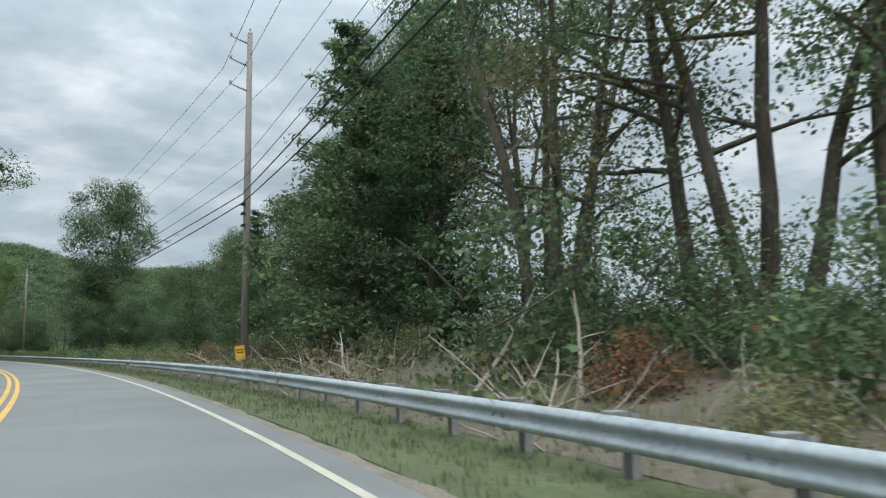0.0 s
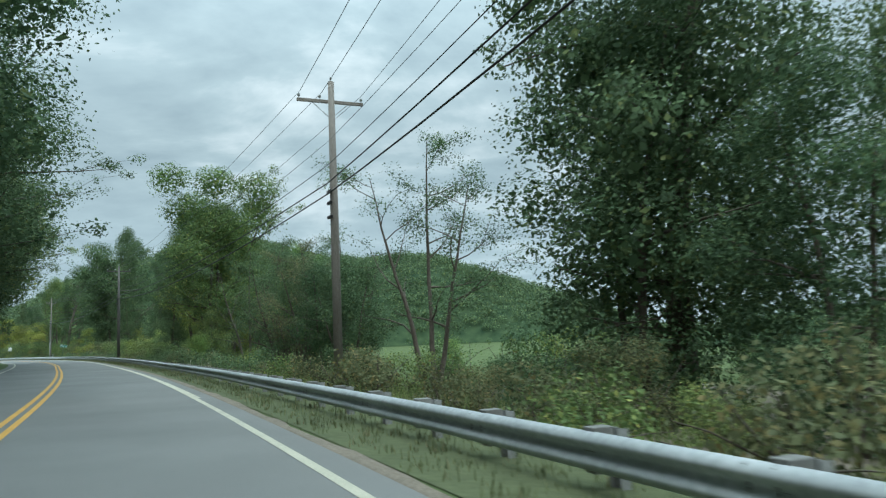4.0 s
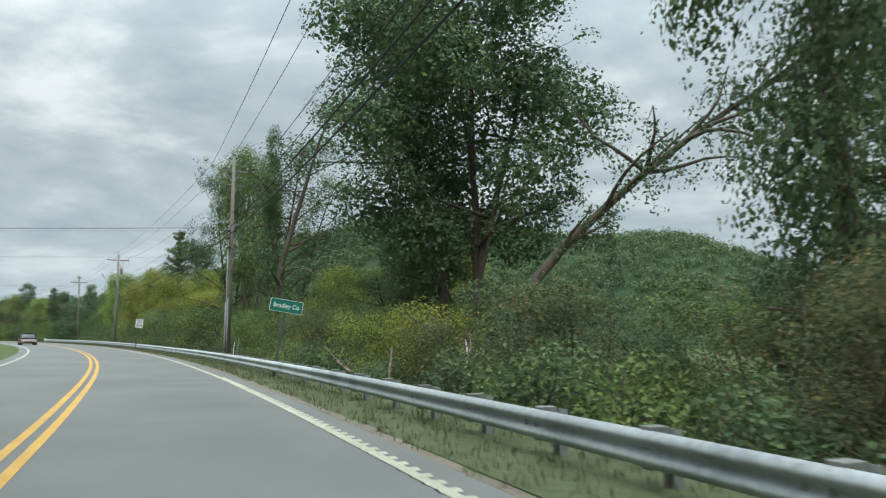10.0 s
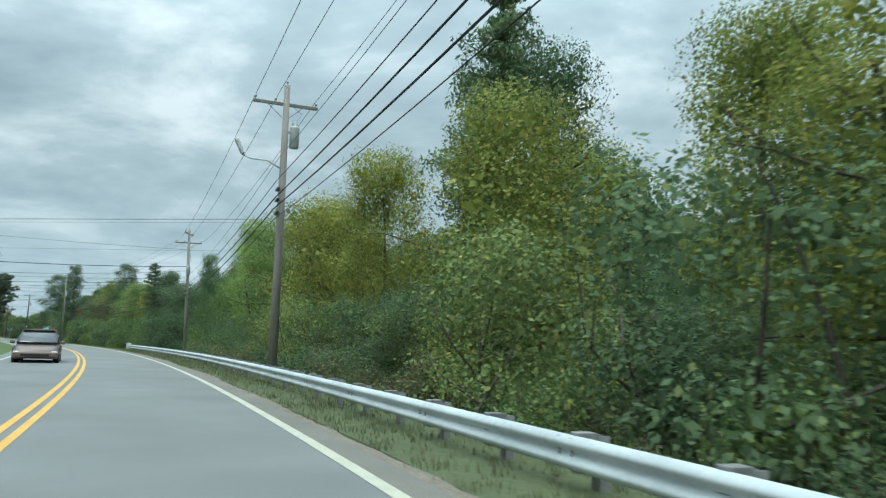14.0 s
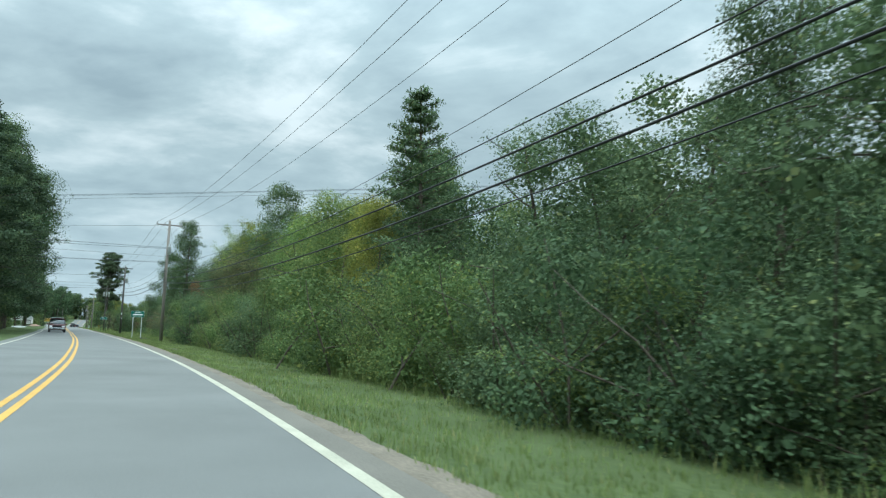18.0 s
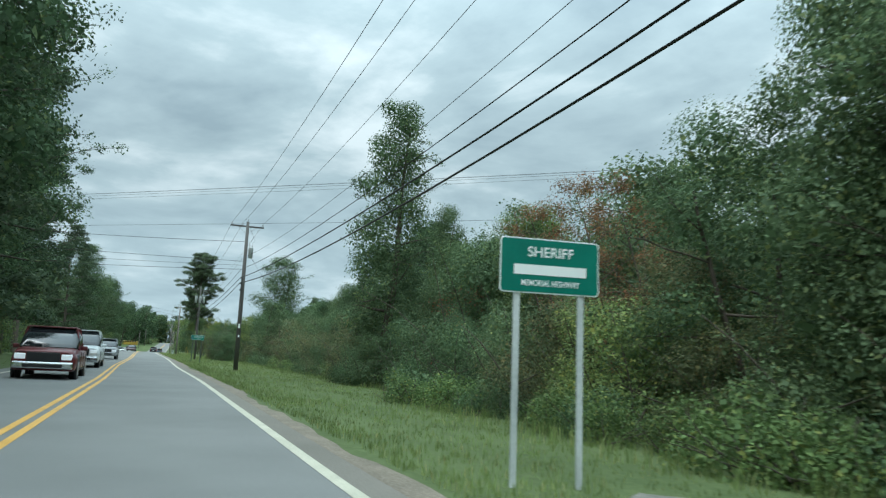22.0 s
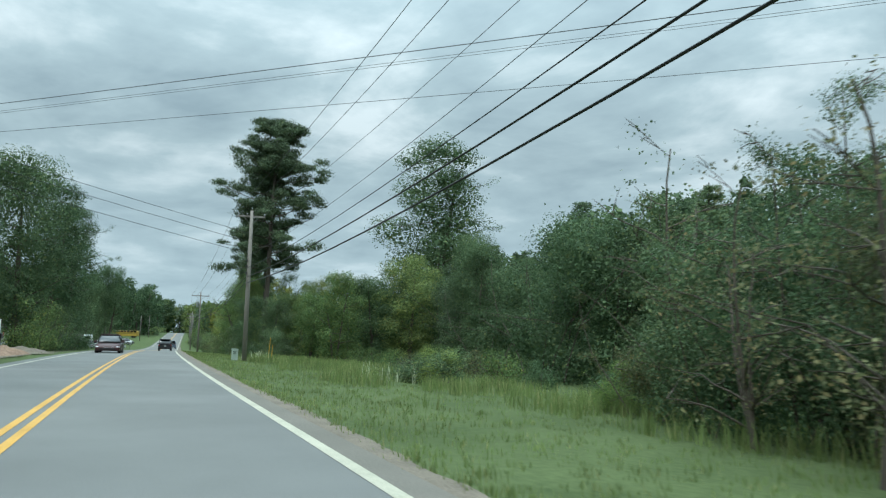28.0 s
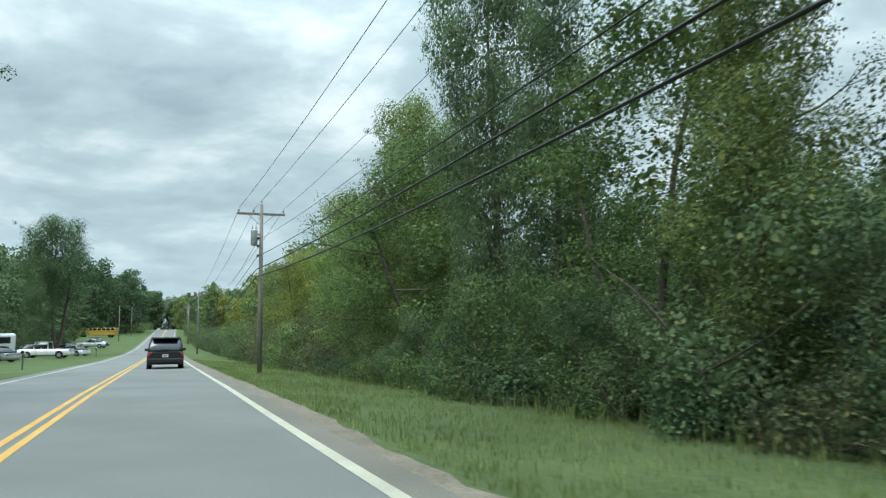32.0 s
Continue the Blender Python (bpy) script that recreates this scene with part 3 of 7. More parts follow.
def broadleaf(seed, height, radius, bare=0.25, count=6000, size=0.3, lean=0.0, forks=1, stem=0.02, masses=16, top=0.6, loose=0.12, lobe=0.40, boughs=14, twigs=2, flare=0.35, squash=0.88):
    """Wood and crown of a broad-leaved tree: trunk, boughs that end in rounded leaf masses, and loose twigs.
    top: how full the crown is at its head (0 pointed, 1 domed); loose: share of the leaves on open twigs."""
    rng = np.random.default_rng(seed)
    limbs, tips, heads = [], [], []
    for f in range(forks):
        a = rng.uniform(0, 6.28)
        tilt = lean + (0.16 if forks > 1 else 0.04)
        up = height * (1.0 if f == 0 else rng.uniform(0.75, 0.95)) * 0.9
        trunk = limb(rng, (0.25 * f * math.cos(a), 0.25 * f * math.sin(a), -0.5), (tilt * math.cos(a), tilt * math.sin(a), 1), up + 0.5, 0.09, 9)
        limbs.append((trunk, height * stem, 0.03, 7))
        heads.append((*trunk[-2], radius * 0.34, radius * 0.34))
        for k in range(int(boughs / forks) + 2):
            u = bare + (0.97 - bare) * (k + rng.random()) / (int(boughs / forks) + 2)
            i = min(u * 9, 8.99)
            p = trunk[int(i)] + (trunk[int(i) + 1] - trunk[int(i)]) * (i % 1)
            x = (u - bare) / (1 - bare)
            shape = (1 - flare) + flare * min(1, x / 0.35) if x < 0.5 else 1 - (1 - top) * ((x - 0.5) / 0.5) ** 1.5
            ln = radius * shape * rng.uniform(0.55, 0.9)
            b = rng.uniform(0, 6.28)
            br = limb(rng, p, (math.cos(b), math.sin(b), rng.uniform(0.1, 0.55)), ln, 0.28, 4)
            limbs.append((br, height * 0.0065 * (1.25 - u), 0.015, 4))
            tips += br[2:]
            for _ in range(twigs):
                tw = limb(rng, br[rng.integers(2, 5)], (math.cos(b + rng.normal(0, 0.9)), math.sin(b + rng.normal(0, 0.9)), rng.uniform(-0.1, 0.7)), ln * 0.5, 0.35, 2)
                limbs.append((tw, 0.02, 0.007, 3))
                tips += tw[1:]
    mid = np.array(tips).mean(axis=0)
    for k in range(masses):
        x = (k + 0.5) / masses
        shape = (1 - flare) + flare * min(1, x / 0.35) if x < 0.5 else 1 - (1 - top) * ((x - 0.5) / 0.5) ** 1.5
        r = radius * lobe * rng.uniform(0.7, 1.2) * (0.6 + 0.4 * shape)
        b = k * 2.4 + rng.uniform(-0.5, 0.5)
        out = max(0.0, radius * shape - r) * rng.uniform(0.55, 1.05)
        z = height * (bare + (1 - bare) * x)
        z = min(height - r * 0.75, max(height * bare + r * 0.4, z))
        heads.append((mid[0] * 0.6 + out * math.cos(b), mid[1] * 0.6 + out * math.sin(b), z, r, r * squash * rng.uniform(0.85, 1.12)))
    if squash > 0.7:
        heads.append((mid[0] * 0.6, mid[1] * 0.6, height * (bare + 1) / 2, radius * 0.5, height * (1 - bare) * 0.36))
    own = int(count * loose)
    v, q = lobes(rng, heads, count - own, size)
    if own:
        tips = np.array(tips)
        v2, q2 = leaves(rng, tips[rng.integers(0, len(tips), max(1, own // 8))], 8, 0.5, size * 0.85)
        v, q = np.concatenate([v, v2]), np.concatenate([q, q2 + len(v)])
    return limbs, v, q


def open_tree(seed, height, radius, bare=0.25, count=2600, size=0.24, forks=2, stem=0.012):
    """A thin-crowned tree: leaves only along its twigs, sky between them."""
    rng = np.random.default_rng(seed)
    limbs, tips = [], []
    for f in range(forks):
        a = rng.uniform(0, 6.28)
        up = height * (1.0 if f == 0 else rng.uniform(0.75, 0.95)) * 0.96
        trunk = limb(rng, (0.25 * f * math.cos(a), 0.25 * f * math.sin(a), -0.5), (0.14 * math.cos(a), 0.14 * math.sin(a), 1), up + 0.5, 0.1, 9)
        limbs.append((trunk, height * stem, 0.02, 6))
        tips += trunk[-2:]
        for k in range(int(16 / forks) + 3):
            u = bare + (1 - bare) * (k + rng.random()) / (int(16 / forks) + 3)
            i = min(u * 9, 8.99)
            p = trunk[int(i)] + (trunk[int(i) + 1] - trunk[int(i)]) * (i % 1)
            ln = radius * (0.4 + 0.6 * math.sin(math.pi * min(1, 0.2 + 0.75 * u))) * rng.uniform(0.7, 1.1)
            b = rng.uniform(0, 6.28)
            br = limb(rng, p, (math.cos(b), math.sin(b), rng.uniform(0.2, 0.8)), ln, 0.3, 4)
            limbs.append((br, height * 0.005 * (1.25 - u), 0.012, 4))
            tips += br[2:]
            for _ in range(3):
                tw = limb(rng, br[rng.integers(1, 5)], (math.cos(b + rng.normal(0, 0.9)), math.sin(b + rng.normal(0, 0.9)), rng.uniform(-0.1, 0.8)), ln * 0.45, 0.35, 2)
                limbs.append((tw, 0.018, 0.006, 3))
                tips += tw[1:]
    tips = np.array(tips)
    v, q = leaves(rng, tips[rng.integers(0, len(tips), count // 9)] + rng.normal(0, 0.15, (count // 9, 3)), 9, 0.6, size)
    return limbs, v, q


def conifer(seed, height, radius, bare=0.1, tiers=16, per=46, size=0.26, open_=False):
    """A cedar or pine: a straight stem with boughs that shorten upward and sprays lying along them."""
    rng = np.random.default_rng(seed)
    trunk = limb(rng, (0, 0, -0.5), (0.02, 0.01, 1), height + 0.4, 0.03, 9)
    limbs, v, q, count = [(trunk, height * 0.015, 0.03, 8)], [], [], 0
    for k in range(tiers):
        u = bare + (1 - bare) * (k + 0.3 * rng.random()) / tiers
        i = min(u * 9, 8.99)
        p = trunk[int(i)] + (trunk[int(i) + 1] - trunk[int(i)]) * (i % 1)
        for _ in range(4 if open_ else 6):
            b = rng.uniform(0, 6.28)
            prof = (1 - u) ** 0.75 + 0.08 if not open_ else (0.45 + 0.55 * math.sin(math.pi * min(1, (u - bare) / (1 - bare) * 0.85 + 0.1)))
            ln = radius * prof * rng.uniform(0.65, 1.15)
            br = limb(rng, p, (math.cos(b), math.sin(b), rng.uniform(-0.05, 0.35) if open_ else rng.uniform(0.1, 0.5)), ln, 0.18, 4)
            limbs.append((br, 0.05 if open_ else 0.03, 0.012, 4))
            cs = br[2:] if open_ else br[1:]
            vv, qq = leaves(rng, cs, int(per * (0.5 + ln / radius) / 2), 0.34 * max(0.8, ln) ** 0.6 if not open_ else 0.72, size, 0.55 if not open_ else 0.40, 0.0, 0.34)
            v.append(vv)
            q.append(qq + count)
            count += len(vv)
    return limbs, np.concatenate(v), np.concatenate(q)


def plate_pine(seed, height, radius, bare=0.34, boughs=84, count=44000, size=0.17):
    """An old pine: a bare lower stem, long level boughs and flat pads of needles with sky between them."""
    rng = np.random.default_rng(seed)
    trunk = limb(rng, (0, 0, -0.5), (0.03, 0.0, 1), height * 0.96 + 0.5, 0.05, 9)
    limbs, heads = [(trunk, height * 0.0125, 0.05, 8)], []
    for k in range(boughs):
        u = bare + (0.985 - bare) * rng.random() ** 0.65
        i = min(u * 9, 8.99)
        p = trunk[int(i)] + (trunk[int(i) + 1] - trunk[int(i)]) * (i % 1)
        x = (u - bare) / (1 - bare)
        reach = radius * (1.0 - 0.78 * x ** 2.4) * rng.choice((0.5, 0.72, 0.92, 1.08))
        b = k * 2.4 + rng.uniform(-0.6, 0.6)
        br = limb(rng, p, (math.cos(b), math.sin(b), rng.uniform(-0.25, 0.25) + 0.35 * x), reach, 0.2, 5)
        limbs.append((br, 0.075 * (1.2 - x), 0.02, 5))
        for j in (2, 3, 4, 5):
            if j == 2 and rng.random() < 0.5:
                continue
            c = br[j] + rng.normal(0, 0.5, 3) * (1, 1, 0.5) + (0, 0, 0.25)
            r = rng.uniform(0.7, 1.35) * (1 - 0.15 * x)
            heads.append((*c, r, r * rng.uniform(0.32, 0.62)))
            tw = limb(rng, br[j], (math.cos(b + rng.normal(0, 0.8)), math.sin(b + rng.normal(0, 0.8)), 0.3), r, 0.3, 2)
            limbs.append((tw, 0.022, 0.008, 3))
    for k in range(7):
        c = trunk[-1] + rng.normal(0, 0.75, 3) * (1, 1, 0.6) + (0, 0, -0.5)
        r = rng.uniform(0.7, 1.1)
        heads.append((*c, r, r * 0.6))
    v, q = lobes(rng, heads, count, size, 0.36, rind=0.5)
    return limbs, v, q


def leaning_tree(seed, way, length):
    """A stem bowed far over, with a few long boughs and thin hanging twigs."""
    rng = np.random.default_rng(seed)
    trunk = [np.array((0, 0, -0.4))]
    n = 10
    for k in range(n):
        u = k / (n - 1)
        w = np.array((way[0] * (0.15 + 0.85 * min(1, 2 * u)), way[1] * (0.15 + 0.85 * min(1, 2 * u)), 1.0 - 0.25 * u))
        trunk.append(trunk[-1] + w / np.linalg.norm(w) * length / n + rng.normal(0, 0.10, 3))
    limbs, tips = [(trunk, 0.17, 0.04, 8)], []
    for k in range(20):
        p = trunk[4 + k % 7]
        b = math.atan2(way[1], way[0]) + rng.normal(0, 1.0)
        br = limb(rng, p, (math.cos(b), math.sin(b), rng.uniform(0.1, 1.0)), rng.uniform(1.6, 3.6), 0.25, 5)
        limbs.append((br, 0.065, 0.015, 5))
        for j in (2, 3, 4, 5):
            tw = limb(rng, br[j], (rng.normal(0, 0.5), rng.normal(0, 0.5), -1.0), rng.uniform(0.5, 1.4), 0.3, 3)
            limbs.append((tw, 0.012, 0.004, 3))
            tips += tw[1:]
    tips = np.array(tips)
    v, q = leaves(rng, tips, 16, 0.38, 0.10)
    return limbs, v, q


def shrub(seed, height, radius, count=1700, size=0.19, stems=5, masses=9):
    """A many-stemmed bush whose leaf masses reach the ground."""
    rng = np.random.default_rng(seed)
    limbs, heads, tips = [], [], []
    for _ in range(stems):
        b = rng.uniform(0, 6.28)
        st = limb(rng, (rng.normal(0, radius * 0.25), rng.normal(0, radius * 0.25), -0.3), (0.5 * math.cos(b), 0.5 * math.sin(b), 1), height * rng.uniform(0.8, 1.1), 0.3, 5)
        limbs.append((st, 0.028, 0.007, 4))
        tips += st[2:]
        tw = limb(rng, st[2], (math.cos(b + 2), math.sin(b + 2), 0.4), radius * 0.8, 0.3, 3)
        limbs.append((tw, 0.02, 0.006, 3))
        tips += tw[1:]
    for k in range(masses):
        r = radius * rng.uniform(0.32, 0.52)
        b = k * 2.4 + rng.uniform(-0.5, 0.5)
        out = (radius - r) * rng.uniform(0.5, 1.0)
        heads.append((out * math.cos(b), out * math.sin(b), r * 0.55 if k < 4 else max(r * 0.6, min(height - r, height * rng.uniform(0.2, 0.85))), r, r * rng.uniform(0.8, 1.1)))
    v, q = lobes(rng, heads, int(count * 0.8), size, heart=0.17)
    tips = np.array(tips)
    v2, q2 = leaves(rng, tips[rng.integers(0, len(tips), max(1, count // 40))], 8, 0.3, size * 0.85)
    v, q = np.concatenate([v, v2]), np.concatenate([q, q2 + len(v)])
    low = v[:, 2] < 0.02
    v[low, 2] = 0.02 + 0.1 * rng.random(low.sum())
    return limbs, v, q


def brushwood(seed, height, radius):
    """A heap of dead sticks with a few dry leaves left."""
    rng = np.random.default_rng(seed)
    limbs, tips = [], []
    for _ in range(14):
        b = rng.uniform(0, 6.28)
        st = limb(rng, (rng.normal(0, radius * 0.4), rng.normal(0, radius * 0.4), -0.1), (math.cos(b), math.sin(b), rng.uniform(0.1, 1.1)), height * rng.uniform(0.6, 1.2), 0.25, 4)
        limbs.append((st, 0.022, 0.006, 4))
        tips += st[2:]
    tips = np.array(tips)
    v, q = leaves(rng, tips[rng.integers(0, len(tips), 30)], 8, 0.4, 0.11)
    return limbs, v, q


def plant_kind(name, made, wood=None):
    limbs, v, q = made
    return wood_mesh(name + "_wood", limbs, wood or bark), quads_mesh(name + "_leaves", v, q, leaf_green)


KINDS = {
    "round": plant_kind("round", broadleaf(1, 16, 5.4, 0.10, 26000, 0.14, masses=26, top=0.75)),
    "maple": plant_kind("maple", broadleaf(51, 21, 6.2, 0.12, 46000, 0.15, masses=34, top=0.72, lobe=0.36, loose=0.14)),
    "dome": plant_kind("dome", broadleaf(31, 17, 5.6, 0.24, 34000, 0.15, masses=18, top=0.95, forks=3, loose=0.22, stem=0.012, lobe=0.34)),
    "tall": plant_kind("tall", broadleaf(2, 20, 4.8, 0.10, 24000, 0.145, masses=24, top=0.5, lobe=0.42)),
    "over": plant_kind("over", broadleaf(3, 20, 8.0, 0.36, 38000, 0.145, forks=2, masses=26, top=0.7, lobe=0.36, flare=0.2, loose=0.2)),
    "ivy": plant_kind("ivy", broadleaf(32, 19, 3.4, 0.04, 20000, 0.13, forks=1, masses=18, top=0.45, lobe=0.5, loose=0.35, stem=0.013)),
    "airy": plant_kind("airy", open_tree(4, 15, 4.2, 0.28, 11500, 0.12, 3)),
    "thin": plant_kind("thin", open_tree(5, 13, 2.8, 0.25, 7400, 0.11, 1)),
    "young": plant_kind("young", broadleaf(6, 9, 3.1, 0.03, 18000, 0.082, forks=2, stem=0.012, masses=18, top=0.55, boughs=8, twigs=1, loose=0.2)),
    "young_b": plant_kind("young_b", broadleaf(7, 8, 3.2, 0.02, 17000, 0.082, forks=2, stem=0.012, masses=16, top=0.7, boughs=8, twigs=1, loose=0.2)),
    "poplar": plant_kind("poplar", broadleaf(8, 22, 4.4, 0.10, 20000, 0.165, masses=26, top=0.6, lobe=0.42)),
    "cedar": plant_kind("cedar", conifer(9, 12, 3.4, 0.02, 24, 88, 0.18)),
    "fir": plant_kind("fir", conifer(10, 13, 2.9, 0.06, 22, 80, 0.18)),
    "pine": plant_kind("pine", plate_pine(11, 24, 5.6, 0.36)),
    "pine_b": plant_kind("pine_b", broadleaf(12, 20, 4.4, 0.10, 16000, 0.185, masses=46, top=0.25, lobe=0.30, flare=0.1, squash=0.55, stem=0.012, boughs=20, loose=0.08)),
    "bush": plant_kind("bush", shrub(13, 2.6, 1.8, 6500, 0.064)),
    "bush_b": plant_kind("bush_b", shrub(14, 3.6, 2.1, 9500, 0.066, 6, 11)),
    "bush_c": plant_kind("bush_c", shrub(15, 1.6, 1.4, 4000, 0.06, 5, 8)),
    "grove": plant_kind("grove", broadleaf(41, 16, 5.4, 0.06, 10000, 0.205, masses=18, top=0.75, boughs=6, twigs=0)),
    "copse": plant_kind("copse", broadleaf(42, 9, 3.1, 0.03, 7000, 0.135, forks=2, stem=0.012, masses=16, top=0.6, boughs=6, twigs=0)),
    "bush_d": plant_kind("bush_d", shrub(22, 5, 2.5, 12500, 0.07, 5, 13)),
    "far": plant_kind("far", broadleaf(16, 16, 5.2, 0.04, 3400, 0.40, masses=16, top=0.7, boughs=3, twigs=0, loose=0.05)),
    "far_b": plant_kind("far_b", broadleaf(17, 14, 4.8, 0.03, 3200, 0.38, masses=14, top=0.8, boughs=3, twigs=0, loose=0.05)),
    "far_pine": plant_kind("far_pine", broadleaf(18, 18, 3.4, 0.06, 3000, 0.38, masses=26, top=0.15, lobe=0.36, flare=0.1, squash=0.6, boughs=3, twigs=0, loose=0.05)),
    "brush": plant_kind("brush", brushwood(19, 1.5, 1.4), dead_bark),
    "lean": plant_kind("lean", leaning_tree(33, (0.72, -0.62), 11.5)),
    "bare": plant_kind("bare", open_tree(20, 7, 2.4, 0.15, 1900, 0.10, 3, 0.010)),
}
TREE_NAMES = {"maple": "broadleaf_tree", "round": "broadleaf_tree", "tall": "broadleaf_tree", "dome": "broadleaf_tree", "over": "broadleaf_tree", "ivy": "vine_clad_tree", "grove": "broadleaf_tree", "copse": "young_tree", "airy": "thin_tree", "thin": "thin_tree", "young": "young_tree", "young_b": "young_tree",
              "poplar": "poplar_tree", "cedar": "cedar_tree", "fir": "cedar_tree", "pine": "pine_tree", "pine_b": "pine_tree", "bush": "bush", "bush_b": "bush", "bush_c": "bush", "bush_d": "bush",
              "far": "distant_tree", "far_b": "distant_tree", "far_pine": "distant_tree", "brush": "brush_pile", "bare": "sapling", "lean": "leaning_tree"}
TONES = {"g": (leaf_green, "green"), "d": (leaf_dark, "dark green"), "b": (leaf_bright, "bright green"), "y": (leaf_yellow, "yellowing"), "o": (leaf_olive, "olive brown"), "r": (leaf_red, "reddish"), "n": (needle, "dark needled")}
_place = random.Random(21)


def plant(kind, s, d, height, tone="g", wide=1.0, label="", turn=None):
    """One plant of a kind at a station, scaled to a height."""
    wood, crown = KINDS[kind]
    full = {"maple": 21, "round": 16, "tall": 20, "dome": 17, "over": 20, "ivy": 19, "grove": 16, "copse": 9, "airy": 15, "thin": 13, "young": 9, "young_b": 8, "poplar": 22, "cedar": 12, "fir": 13, "pine": 24, "pine_b": 20, "bush": 2.6, "bush_b": 3.6,
            "bush_c": 1.6, "bush_d": 5, "far": 16, "far_b": 14, "far_pine": 18, "brush": 1.5, "bare": 7, "lean": 9.5}[kind]
    k = height / full
    name = TREE_NAMES[kind]
    mat, word = TONES[tone]
    where = "beyond the guardrail" if 0 < d and s < 335 else "beside the grass verge" if d > 0 else "across the road"
    p = on_ground(s, d)
    m = Matrix.Translation((p.x, p.y, p.z - 0.05)) @ pose(0, 0, 0, 0, 0, _place.uniform(0, 360) if turn is None else yaw_at(s) + turn) @ Matrix.Diagonal((k * wide, k * wide, k, 1))
    ob = thing(name, label or word + " " + name.replace("_", " ") + " standing " + where, "bush" if name in ("bush", "brush_pile") else "tree", m, "roadside " + ("bushes" if name in ("bush", "brush_pile") else "trees"))
    part("stem" if name in ("bush", "brush_pile") else "trunk", wood, None, ob)
    c = part("crown", crown, None, ob)
    c.material_slots[0].link = "OBJECT"
    c.material_slots[0].material = mat
    return ob


HEIGHTS = {"grove": 16, "copse": 9, "round": 16, "young": 9, "young_b": 8, "cedar": 12, "bush": 2.6, "bush_b": 3.6, "bush_c": 1.6, "bush_d": 5, "far": 16, "far_b": 14, "far_pine": 18, "brush": 1.5}


_thin = np.random.default_rng(77)


def growth(name, label, category, rows):
    """Uncounted plants as one mesh: rows of kind, s, d, height, tone, width."""
    verts, faces, slots, mats, count = [], [], [], [], 0
    for kind, s, d, height, tone, wide in rows:
        for me, mat in ((KINDS[kind][0], dead_bark if kind == "brush" else bark), (KINDS[kind][1], TONES[tone][0])):
            v, q = np.empty(len(me.vertices) * 3, np.float32), np.empty(len(me.loops), np.int32)
            me.vertices.foreach_get("co", v)
            me.loops.foreach_get("vertex_index", q)
            v, q = v.reshape(-1, 3), q.reshape(-1, 4)
            if me is KINDS[kind][1]:
                far_off = kind.startswith("far")
                pick = np.flatnonzero(_thin.random(len(q)) < (0.55 if far_off else 0.26))
                v, q = v.reshape(-1, 4, 3)[pick], np.arange(4 * len(pick)).reshape(-1, 4)
                core = v.mean(axis=1, keepdims=True)
                v = (core + (v - core) * (1.15 if far_off else 1.5)).reshape(-1, 3)
            k = height / HEIGHTS[kind]
            p, a = on_ground(s, d), _place.uniform(0, 6.28)
            turn = np.array(((math.cos(a), math.sin(a), 0), (-math.sin(a), math.cos(a), 0), (0, 0, 1)))
            verts.append((v * (k * wide, k * wide, k)) @ turn + np.array((p.x, p.y, p.z - 0.05)))
            faces.append(q + count)
            if mat not in mats:
                mats.append(mat)
            slots.append(np.full(len(q), mats.index(mat), np.int32))
            count += len(v)
    me = quads_mesh(name, np.concatenate(verts), np.concatenate(faces), mats[0])
    for mat in mats[1:]:
        me.materials.append(mat)
    me.polygons.foreach_set("material_index", np.concatenate(slots))
    tagged(new(name, me), label, category, kind="stuff")


